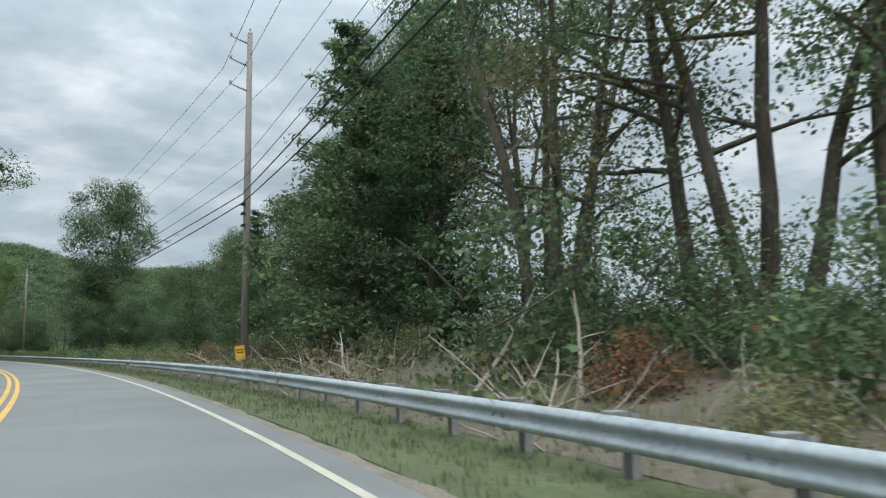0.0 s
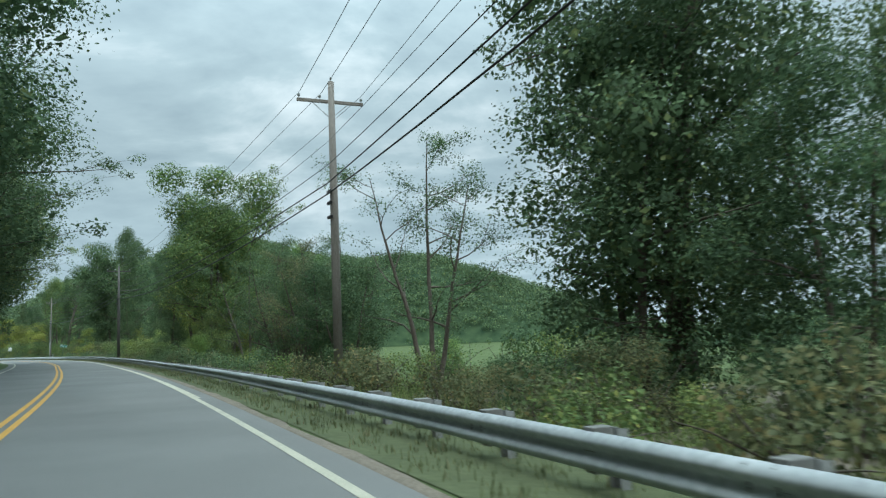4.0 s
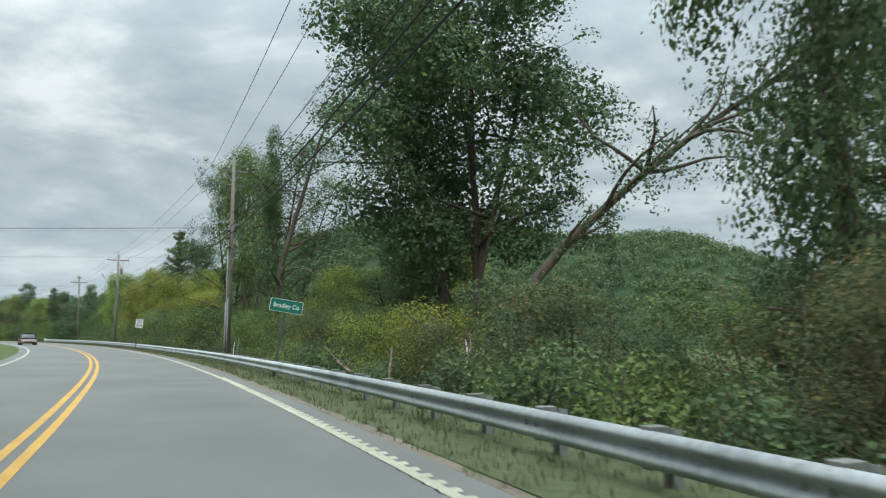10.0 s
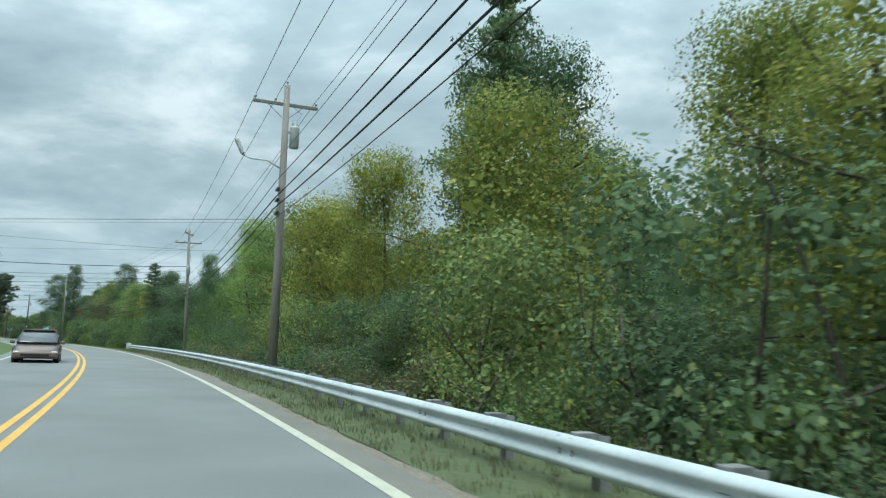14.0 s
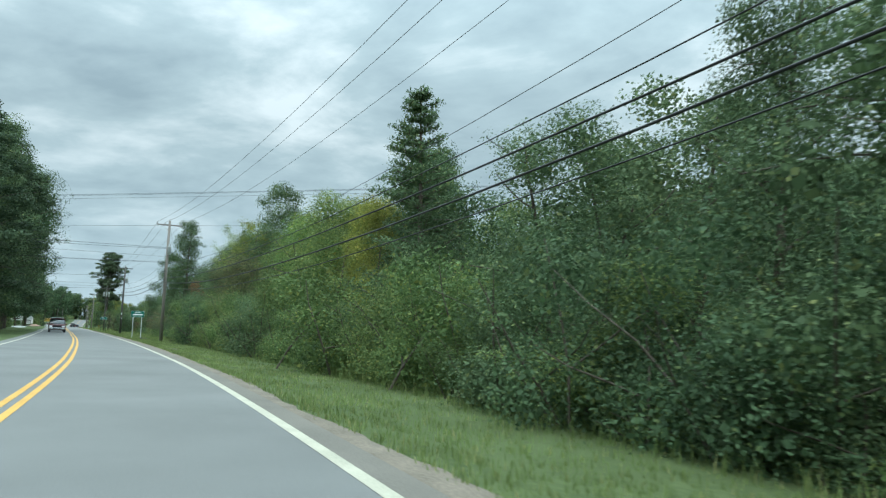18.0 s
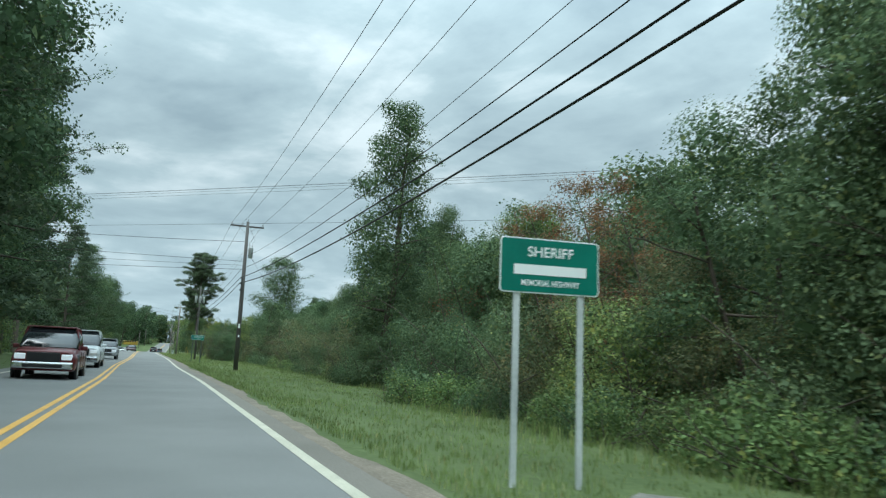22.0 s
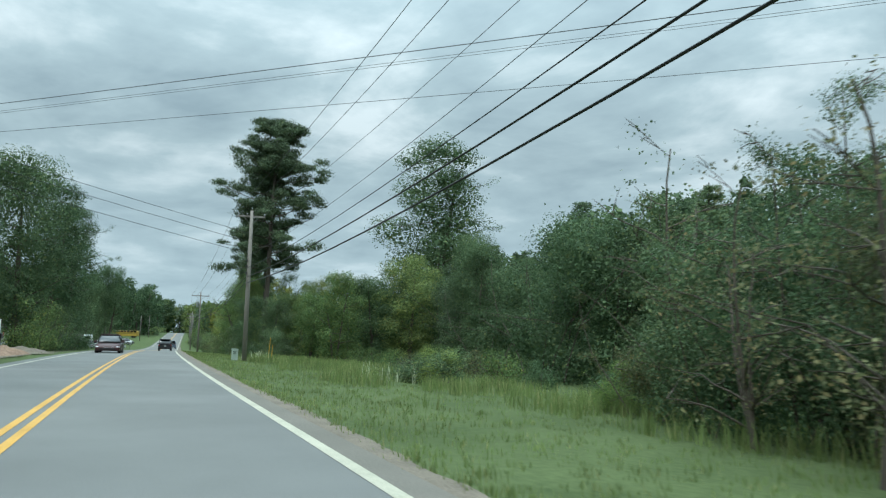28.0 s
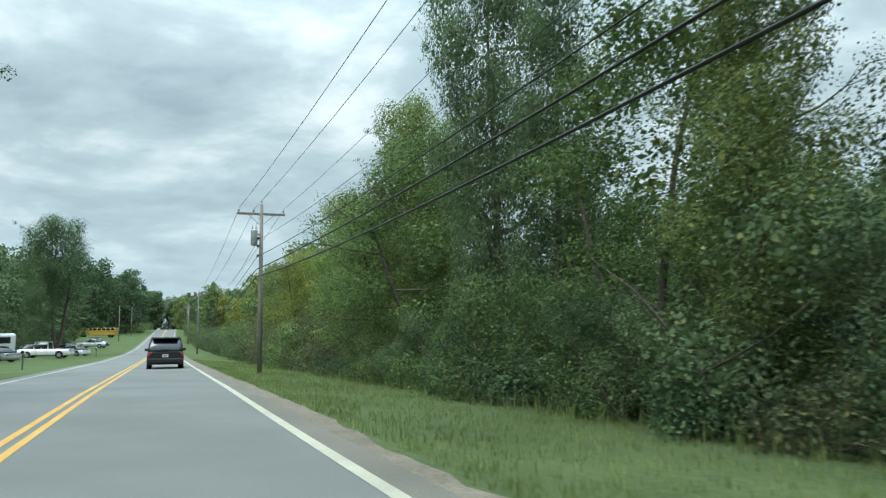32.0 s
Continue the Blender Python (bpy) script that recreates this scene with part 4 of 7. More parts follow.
# single trees that stand out along the right of the road: kind, s, d, height, tone, width
for row in (
    ("cedar", 31, 11.5, 15.5, "d", 1.25), ("cedar", 26.5, 12.5, 12.5, "d", 1.2), ("cedar", 36, 12, 10.5, "d", 1.3), ("tall", 34, 15, 15.0, "d", 1.0), ("airy", 17, 11.5, 17.0, "o", 1.0), ("airy", 22, 14.5, 18.0, "d", 1.0),
    ("thin", 13, 12.5, 17.0, "o", 1.1), ("airy", 9, 14, 18.0, "d", 1.1), ("airy", 26, 17, 17.0, "d", 1.0), ("cedar", 46, 12, 9.4, "d", 1.0), ("cedar", 50, 14, 7.5, "d", 1.0), ("thin", 40, 12.5, 9.0, "r", 1.0),
    ("round", 57, 14.5, 10.5, "d", 0.95), ("round", 53, 13.5, 10.0, "d", 0.8), ("young", 62, 13.5, 9.5, "d", 1.1), ("round", 49, 16, 11.5, "d", 0.9), ("young_b", 66, 13, 6.5, "d", 1.0),
    ("maple", 92.5, 13.4, 21.3, "d", 1.0), ("young", 92, 12, 10.5, "d", 1.2), ("dome", 73.6, 15.2, 9.8, "d", 0.75), ("round", 80.5, 12.8, 7.8, "d", 0.9), ("round", 86.5, 14.5, 9.2, "d", 0.85), ("young", 77.5, 14, 5.5, "d", 1.2), ("young_b", 80, 12, 6.5, "d", 1.0), ("young", 86, 11, 7.0, "d", 1.0),
    ("dome", 142, 9.8, 16.8, "g", 1.1), ("ivy", 145, 11.5, 15.0, "g", 1.0), ("round", 155.5, 12.5, 10.5, "g", 0.8), ("tall", 149, 13, 14.5, "y", 0.9), ("airy", 118, 12.5, 8.6, "d", 1.2), ("airy", 124, 14, 8.4, "d", 1.2), ("airy", 130, 12, 8.0, "d", 1.1), ("thin", 121, 10.5, 8.4, "b", 1.0),
    ("thin", 124.5, 11, 8.8, "d", 1.0), ("airy", 107, 13, 12.0, "d", 1.0), ("airy", 123, 10.3, 8.2, "d", 1.1), ("young", 120, 10.6, 7.4, "d", 1.0), ("airy", 117.5, 10, 7.8, "o", 1.2), ("young", 114.5, 10.4, 6.3, "d", 1.1), ("airy", 121.5, 11.8, 8.6, "d", 1.1), ("young_b", 117.5, 12, 6.5, "d", 1.1), ("young", 112, 11, 6.4, "d", 1.1), ("young", 127, 14, 6.5, "g", 1.0), ("tall", 161.5, 9.4, 13.0, "d", 0.75), ("young", 165.8, 9.8, 5.6, "d", 1.0), ("airy", 11.5, 12.5, 17.0, "d", 1.2),
    ("tall", 163, 13.2, 17.5, "g", 0.9), ("over", 157.5, 11.5, 17.0, "d", 0.6), ("tall", 160.5, 15, 16.0, "o", 0.9), ("young_b", 171, 13, 5.5, "b", 1.1), ("young_b", 177, 12, 5.2, "b", 1.1), ("young", 175, 14, 7.0, "g", 0.9),
    ("ivy", 191.2, 13.9, 16.5, "d", 0.6), ("airy", 192.5, 16.4, 17.5, "d", 0.85), ("dome", 221.0, 12.4, 22.0, "d", 1.08), ("tall", 223, 12.5, 19.5, "d", 0.7), ("tall", 200.5, 11.2, 21.0, "d", 0.6), ("young", 229, 14, 8.5, "d", 1.1), ("cedar", 203, 16, 12.0, "d", 1.1), ("airy", 130.5, 10.2, 9.0, "d", 1.1), ("airy", 124.6, 10.6, 8.2, "d", 1.1), ("thin", 128, 11, 9.4, "d", 1.1), ("young_b", 136.2, 7.6, 2.7, "b", 1.0), ("young", 139, 9.2, 5.2, "g", 1.0), ("over", 29, 14.5, 17.0, "d", 0.6), ("over", 36, 16.5, 17.0, "d", 0.6), ("tall", 40, 14.5, 12.5, "d", 0.8), ("bush_b", 253, 8.2, 3.7, "r", 1.1), ("bush_b", 256, 8.6, 3.9, "o", 1.1), ("bush", 258.5, 8.0, 3.0, "r", 1.1), ("bush_d", 260.5, 9.4, 4.6, "y", 1.0),
    ("ivy", 244.5, 10, 17.5, "d", 0.45), ("thin", 245, 10.2, 19.0, "d", 1.5), ("thin", 247, 11, 17.0, "d", 0.9), ("young", 237, 13, 7.2, "y", 1.2), ("young", 241, 15.5, 7.6, "g", 1.2), ("over", 254, 10.8, 18.0, "g", 0.55), ("airy", 255.5, 10, 17.5, "d", 0.8), ("thin", 246, 12, 15.0, "g", 1.0), ("young", 232, 14, 6.4, "g", 1.1), ("round", 235, 20, 8.4, "y", 0.9),
    ("young", 257, 11.5, 4.4, "o", 1.5), ("young_b", 263, 9.6, 6.4, "y", 1.1), ("young", 267, 10, 8.3, "y", 1.2), ("round", 272, 11, 9.4, "y", 0.8), ("cedar", 282, 10.4, 14.6, "d", 0.85), ("young_b", 277, 9.5, 8.8, "y", 1.1),
    ("round", 284.5, 12.5, 14.4, "d", 0.7), ("round", 292, 10.5, 11.0, "y", 0.7), ("young_b", 297, 10, 9.6, "y", 1.1), ("young", 300, 11, 10.3, "g", 1.1),
    ("young", 306, 10.5, 10.8, "g", 1.1), ("round", 313, 14, 12.5, "b", 0.9), ("young", 318, 11, 10.0, "b", 1.1), ("round", 323, 12.5, 13.0, "b", 0.8), ("young", 328, 11.5, 9.5, "g", 1.1), ("round", 333, 13.5, 12.5, "g", 0.8),
    ("young", 340, 11.5, 9.0, "d", 1.0), ("young_b", 345, 11, 8.0, "d", 1.1), ("tall", 351, 13.5, 12.0, "d", 0.8), ("young", 356, 11, 8.5, "d", 1.0), ("cedar", 364.5, 10.4, 11.6, "d", 0.95), ("round", 370.5, 12.5, 11.0, "d", 0.7), ("round", 372, 11, 8.6, "y", 0.7), ("tall", 372, 14, 11.5, "d", 0.8),
    ("young", 379, 11, 9.8, "g", 1.0), ("young_b", 385, 11, 9.0, "b", 1.1), ("young", 391, 11.5, 9.0, "g", 1.0), ("tall", 402.5, 13, 14.6, "d", 0.95), ("round", 390, 13.5, 10.4, "b", 0.9), ("round", 383, 13.5, 10.4, "y", 0.9), ("young_b", 401, 11, 7.8, "o", 1.1), ("airy", 407, 12.5, 12.0, "y", 0.9), ("round", 409.5, 13.5, 11.5, "g", 0.75),
    ("airy", 412.5, 12, 12.5, "b", 0.9), ("round", 415.5, 13.5, 11.5, "g", 0.75), ("young_b", 418.5, 12.3, 10.0, "o", 1.0), ("round", 423, 14.5, 12.0, "d", 0.75), ("round", 428, 13.8, 11.5, "d", 0.75), ("young_b", 433, 12.8, 5.0, "o", 1.1), ("thin", 437, 13.5, 8.0, "r", 0.9), ("thin", 434, 13.0, 7.4, "r", 1.0), ("thin", 441, 14, 7.8, "r", 1.0), ("young", 425.5, 12.6, 9.4, "d", 1.2), ("young", 430.5, 13, 8.4, "d", 1.1),
    ("poplar", 463.5, 13.3, 18.8, "d", 0.95), ("tall", 459.5, 16.0, 11.5, "d", 0.7), ("young", 470, 19, 8.0, "d", 1.2), ("round", 452, 18.5, 10.5, "g", 0.8), ("airy", 448, 19, 11.0, "d", 1.0), ("young", 457, 18, 8.5, "b", 1.2), ("round", 444, 20, 10.5, "g", 0.8), ("tall", 440, 18, 10.0, "d", 0.9), ("young_b", 478, 18, 6.8, "o", 1.2), ("bare", 455, 15.5, 7.5, "r", 1.0),
    ("pine_b", 476, 22.5, 14.0, "n", 1.35), ("pine_b", 482, 23.5, 14.5, "n", 1.35), ("pine_b", 488, 24, 14.0, "n", 1.35), ("pine_b", 493, 23, 13.5, "n", 1.35), ("cedar", 497, 22, 10.0, "n", 1.2), ("round", 501, 22, 10.5, "d", 0.9), ("round", 508, 22, 10.0, "d", 0.9), ("round", 515, 21, 9.5, "d", 0.9), ("young", 503, 20, 7.0, "g", 1.1), ("young", 521, 15, 9.0, "d", 1.1),
    ("tall", 624.5, 30.5, 28.3, "d", 1.3), ("bare", 542.5, 7.9, 5.4, "o", 1.2), ("bare", 546, 9.5, 4.6, "o", 1.1), ("pine", 618.5, 10.2, 26.8, "n", 1.0), ("young", 613, 8.4, 6.0, "d", 1.2), ("young_b", 611, 10.2, 6.2, "d", 0.9), ("round", 617, 12.6, 7.0, "g", 0.9), ("tall", 622, 9.6, 8.5, "g", 0.9), ("pine", 624, 10.8, 24.5, "n", 0.6),
    ("maple", 635.5, 10.5, 18.2, "d", 0.5), ("tall", 630, 9.9, 13.0, "d", 0.62), ("airy", 626, 13, 12.0, "d", 0.8), ("young", 626, 10, 9.5, "g", 1.1), ("young", 641, 10.5, 10.5, "g", 1.2), ("maple", 646, 11.4, 13.5, "g", 0.8),
    ("young", 648, 10, 9.5, "g", 1.2), ("young", 657, 10.5, 9.5, "b", 1.1), ("round", 664, 12, 12.5, "g", 0.8), ("young", 672, 10, 9.0, "y", 1.1), ("round", 684, 12, 11.0, "y", 0.8), ("round", 700, 12, 11.0, "g", 0.9), ("round", 720, 13, 12.0, "y", 0.9),
    ("pine_b", 596, 36, 15.5, "n", 1.0), ("fir", 600.5, 29, 11.6, "d", 0.8),
):
    plant(*row)

plant("lean", 215.6, 11.6, 13.6, "d", 1.0, "bowed tree leaning far over behind the guardrail", 0.0)

# trees over the far side of the road
for row in (
    ("tall", 48, -11, 19, "d", 1.15), ("over", 66, -10.5, 21, "d", 1.38), ("over", 81, -11, 21, "d", 1.38), ("over", 97, -10.8, 22, "d", 1.38), ("over", 112, -10.5, 21, "d", 1.38), ("over", 127, -10.5, 22, "d", 1.38), ("over", 142, -10.5, 22, "d", 1.38),
    ("over", 156, -10.5, 21, "d", 1.38), ("over", 170, -10.5, 21, "g", 1.38), ("over", 185, -10.8, 21, "d", 1.38), ("tall", 200, -12, 19, "g", 1.1), ("round", 68, -10.5, 19, "d", 1.15), ("round", 84, -10.8, 20, "d", 1.15), ("round", 100, -10.5, 19, "d", 1.15), ("round", 116, -10.8, 20, "d", 1.15), ("round", 132, -10.5, 19, "d", 1.15), ("round", 148, -10.8, 20, "d", 1.15), ("round", 160, -10.5, 20, "d", 1.2), ("round", 172, -10.8, 20, "d", 1.2), ("round", 184, -10.5, 20, "d", 1.2), ("round", 74, -13, 14, "d", 0.9), ("round", 104, -13, 14, "d", 0.9), ("round", 134, -13, 14, "d", 0.9), ("round", 163, -13, 14, "d", 0.9), ("round", 190, -13.5, 14, "d", 0.9),
    ("tall", 404, -13, 18, "d", 1.1), ("pine_b", 418, -11.5, 22, "n", 1.25), ("tall", 428, -10.8, 23, "d", 1.2), ("pine_b", 438, -10.5, 24, "n", 1.25), ("round", 448, -10.5, 22, "d", 1.0), ("pine_b", 458, -10.8, 24, "n", 1.25), ("tall", 468, -11, 22, "d", 1.2),
    ("pine_b", 478, -11, 24, "n", 1.2), ("pine_b", 488, -11.5, 24, "n", 1.2), ("pine", 500, -12, 24, "n", 1.0), ("pine_b", 514, -17, 21, "n", 1.1), ("tall", 530, -19, 18, "d", 1.1), ("tall", 570.3, -10.8, 19.4, "d", 0.95), ("pine_b", 551, -12.2, 20.5, "n", 1.15), ("tall", 584, -18, 18, "d", 1.1),
    ("tall", 603, -15, 18.5, "d", 1.1), ("round", 613, -12, 18, "d", 1.0), ("tall", 627, -11.5, 18.5, "d", 1.1), ("tall", 645, -12.5, 19, "d", 1.1), ("over", 727, -14, 19, "d", 0.75), ("round", 724, -15.5, 13, "d", 0.7),
):
    plant(*row)


def thicket(s0, s1, gap, d0, d1, kinds, tones, h0, h1, seed, massed=""):
    """Undergrowth and filler trees along a stretch; massed: as one body of that name."""
    rng = random.Random(seed)
    rows = []
    s = s0
    while s < s1:
        k = rng.choice(kinds)
        row = (k, s + rng.uniform(-0.4, 0.4) * gap, rng.uniform(d0, d1), rng.uniform(h0, h1), rng.choice(tones), rng.uniform(0.9, 1.25))
        # the foot of the pole by the guardrail end stands clear
        if not (318 < row[1] < 338 and 0 < row[2] < 10.2):
            rows.append(row)
        s += gap * rng.uniform(0.75, 1.25)
    if massed:
        words = {"undergrowth": "tangled green undergrowth beneath the roadside trees", "far_woods": "dense green woods set back from the road", "dry_brush": "dry brown brushwood and weeds behind the guardrail"}[massed]
        growth(massed, words, "forest" if massed == "far_woods" else "brush", rows)
    else:
        for row in rows:
            plant(*row)


thicket(-8, 15, 2.0, 7.8, 12, ("bush_b", "bush"), "dd", 2.6, 4.0, 41, "undergrowth")
thicket(15, 50, 2.4, 9.5, 13, ("bush", "bush_c"), "dod", 0.9, 2.0, 42, "undergrowth")
thicket(-6, 50, 1.3, 5.3, 9.5, ("brush", "brush", "bush_c"), "oro", 0.8, 1.5, 50, "dry_brush")
thicket(50, 337, 2.6, 5.1, 6.6, ("bush_c",), "gdodo", 0.9, 1.7, 51, "undergrowth")
low = ("bush", "bush_b", "bush_c")
thicket(0, 50, 4.5, 5.8, 8.5, ("brush", "bush_c"), "rod", 1.0, 1.8, 1, "dry_brush")
thicket(10, 60, 2.6, 14, 19, ("bush_b", "bush_d"), "ddd", 3.0, 5.5, 2, "undergrowth")
thicket(50, 110, 2.6, 7.0, 10.5, ("bush_c", "bush"), "dog", 0.9, 1.8, 3)
thicket(60, 112, 2.6, 24, 36, ("bush_d", "bush_b"), "ddo", 2.6, 4.0, 4, "undergrowth")
thicket(106, 140, 3.4, 6.5, 10, ("bush_c", "bush"), "ogbg", 0.8, 1.7, 5)
thicket(140, 166, 2.8, 6.5, 9.5, low, "dogg", 1.8, 3.4, 43)
thicket(142, 166, 6, 16, 24, ("copse", "grove"), "dgo", 6, 8.5, 6)
thicket(106, 142, 7, 22, 34, ("bush_b", "bush_d"), "bgy", 2.0, 3.2, 44)
thicket(166, 240, 2.6, 6.8, 10.5, ("bush", "bush_b"), "goygd", 2.2, 4.2, 7)
thicket(168, 240, 5.0, 13, 26, ("bush_d", "bush_b"), "dgo", 3.5, 5.5, 8, "undergrowth")
thicket(240, 335, 2.3, 6.8, 9.5, ("bush_b", "bush", "bush_d"), "gdgdd", 2.6, 4.6, 9)
thicket(273, 335, 4.5, 14, 19, ("copse", "grove"), "ggd", 8.5, 11, 10)
thicket(335, 358, 2.0, 8.2, 9.8, ("bush_b", "bush", "bush_d"), "ddgd", 2.6, 4.6, 67)
thicket(358, 420, 2.0, 8.0, 9.8, ("bush_b", "bush", "bush_d"), "ggdg", 2.8, 5.0, 11)
thicket(335, 430, 4.0, 14, 19, ("copse", "grove"), "ddg", 8.5, 11, 12)
thicket(418, 450, 2.0, 10.5, 13, ("bush_b", "bush"), "ddogd", 2.6, 4.2, 13)
thicket(432, 475, 3.4, 16, 21, ("grove", "copse", "bush_d"), "dgd", 8.5, 11, 52)
thicket(446, 535, 2.0, 14.5, 17.5, ("bush_b", "bush"), "ddodd", 2.8, 4.8, 14)
thicket(446, 540, 3.0, 17, 20, ("copse", "bush_d"), "dddo", 5.0, 7.5, 53)
thicket(446, 540, 4.0, 20, 27, ("copse", "young"), "ddd", 6.0, 9, 15)
thicket(536, 604, 3.0, 16, 22, ("bush_c", "bush"), "dgo", 1.2, 2.4, 16, "undergrowth")
thicket(556, 606, 2.6, 22, 28, ("copse", "cedar", "bush_d", "grove"), "dddn", 7.5, 10.5, 17)
thicket(604, 642, 2.4, 13, 20, ("copse", "bush_d", "grove"), "dgd", 5.5, 8.5, 54)
thicket(604, 642, 2.4, 20, 32, ("grove", "grove", "copse"), "dgd", 8, 10.5, 55)
thicket(530, 625, 4.0, 34, 42, ("far", "far_b", "far_pine"), "ddn", 12, 15, 18, "far_woods")
thicket(612, 690, 7.0, 32, 60, ("far", "far_b"), "dg", 12, 16, 40, "far_woods")
thicket(606, 648, 2.2, 8.4, 10.5, ("bush_b", "bush", "bush_d"), "gdgd", 2.6, 4.4, 19)
thicket(648, 760, 2.4, 8.2, 10.5, ("bush_b", "bush", "bush_d"), "gdgo", 2.8, 5.0, 68, "undergrowth")
thicket(660, 860, 6.0, 12, 18, ("far", "far_b"), "gyd", 9, 13, 20, "far_woods")
thicket(40, 230, 4.0, -15, -9.5, ("bush_b", "bush_d"), "dg", 3.0, 6.0, 21, "undergrowth")
thicket(60, 230, 7.0, -24, -16, ("far", "far_b"), "dg", 13, 18, 22, "far_woods")
thicket(230, 380, 9.0, -40, -26, ("far", "far_b"), "dg", 8, 12, 23, "far_woods")
thicket(380, 508, 3.2, -18, -12, ("bush_b", "bush_d"), "dg", 2.8, 5.5, 24, "undergrowth")
thicket(508, 608, 2.6, -25, -17, ("bush_b", "bush_d"), "dg", 2.8, 5.5, 65, "undergrowth")
thicket(608, 650, 3.0, -15, -9.5, ("bush_b", "bush_d"), "dg", 2.8, 5.5, 66, "undergrowth")
thicket(66, 112, 1.8, 11, 21, ("bush", "bush_b"), "dg", 1.5, 3.0, 64, "undergrowth")
thicket(400, 640, 8.0, -28, -18, ("far", "far_pine"), "dd", 14, 18, 25, "far_woods")
thicket(676, 706, 4, -22, -14, ("far_b", "young"), "dd", 7, 10, 56, "far_woods")
thicket(640, 820, 7.0, -62, -46, ("far", "far_b", "far_pine"), "dd", 13, 19, 26, "far_woods")
thicket(730, 830, 6.0, -34, -14, ("far", "far_pine", "far_b"), "dd", 13, 18, 27, "far_woods")
thicket(872, 1090, 3.2, -44, -13, ("far", "far_pine", "far_b"), "dd", 17, 24, 58, "far_woods")
thicket(800, 1100, 5, -90, -40, ("far", "far_b"), "dd", 22, 30, 59, "far_woods")
thicket(1070, 1130, 2.0, -18, 18, ("far", "far_pine", "far_b"), "dgd", 18, 25, 57, "far_woods")
thicket(905, 1010, 3.0, -14, -10, ("bush_d", "bush_b"), "dg", 2.0, 3.5, 45, "undergrowth")
thicket(760, 1010, 3.4, 6.6, 8.6, ("bush_d", "bush_b"), "dg", 3.0, 5.0, 46, "undergrowth")
thicket(790, 1100, 4.0, 8.5, 20, ("far", "far_pine", "far_b"), "dgd", 10, 15, 28, "far_woods")

for s, d, h in ((321, 10.8, 3.6), (324, 11.2, 4.2), (327, 10.6, 3.4), (330, 11.0, 4.4), (333, 10.7, 3.8), (336, 11.2, 4.6), (338, 10.4, 3.8), (340, 9.4, 4.8)):
    plant("bush_d" if h > 3.9 else "bush_b", s, d, h, "d", 1.15)
for s, d, h, tone in ((534.5, 11.6, 4.4, "d"), (536.4, 11.2, 4.8, "d"), (538.2, 11.9, 4.6, "o"), (540, 10.9, 4.7, "d"), (541.8, 11.5, 4.9, "d"), (543.6, 10.8, 4.4, "o"), (545.6, 11.3, 4.8, "d"), (547.6, 11.0, 5.0, "d"), (549.6, 11.4, 4.9, "d"), (551.4, 12.2, 4.0, "o")):
    plant("bush_d", s, d, h, tone, 0.9)
for s, d, h in ((538.6, 10.6, 5.6), (541, 11.2, 6.0), (546.4, 10.8, 5.8)):
    plant("bare", s, d, h, "d", 0.7)
plant("bare", 506, 14.6, 5.4, "r", 1.3)
plant("bush_b", 565.5, 11.0, 1.7, "b", 1.2)
plant("bush", 570, 12.5, 1.4, "g", 1.2)
plant("bush", 553, 11.5, 1.5, "b", 1.1)
thicket(338, 446, 1.5, 8.4, 9.6, ("bush_c",), "gdg", 0.9, 1.7, 61, "undergrowth")
thicket(446, 536, 1.7, 13.6, 14.6, ("bush_c",), "dgd", 0.9, 1.8, 62, "undergrowth")
thicket(606, 700, 1.6, 7.8, 8.8, ("bush_c",), "gdo", 0.8, 1.6, 63, "undergrowth")


# thin tree at 152: its paler y tone puts bright haze into the leaf colour
for row in (("airy", 152, 11.4, 14.0, "y", 1.0), ("airy", 546, 11.6, 7.0, "d", 0.8), ("bare", 551, 12.2, 7.0, "d", 0.9), ("bush_c", 566, 11, 1.7, "d", 1.6),
            ("round", 597, 26, 11.8, "d", 0.75), ("round", 592.5, 24, 10.4, "d", 0.8), ("young", 614.5, 14.2, 8.2, "g", 0.8), ("young", 620, 17.5, 9.8, "y", 0.9), ("young_b", 617.5, 12.4, 7.0, "d", 0.9), ("thin", 192.2, 16.4, 14.0, "d", 1.2), ("bush_b", 461.6, 12.0, 3.4, "d", 1.1), ("bush_b", 465, 12.2, 3.8, "o", 1.1), ("bush", 463.4, 11.4, 2.2, "d", 1.1)):
    plant(*row)


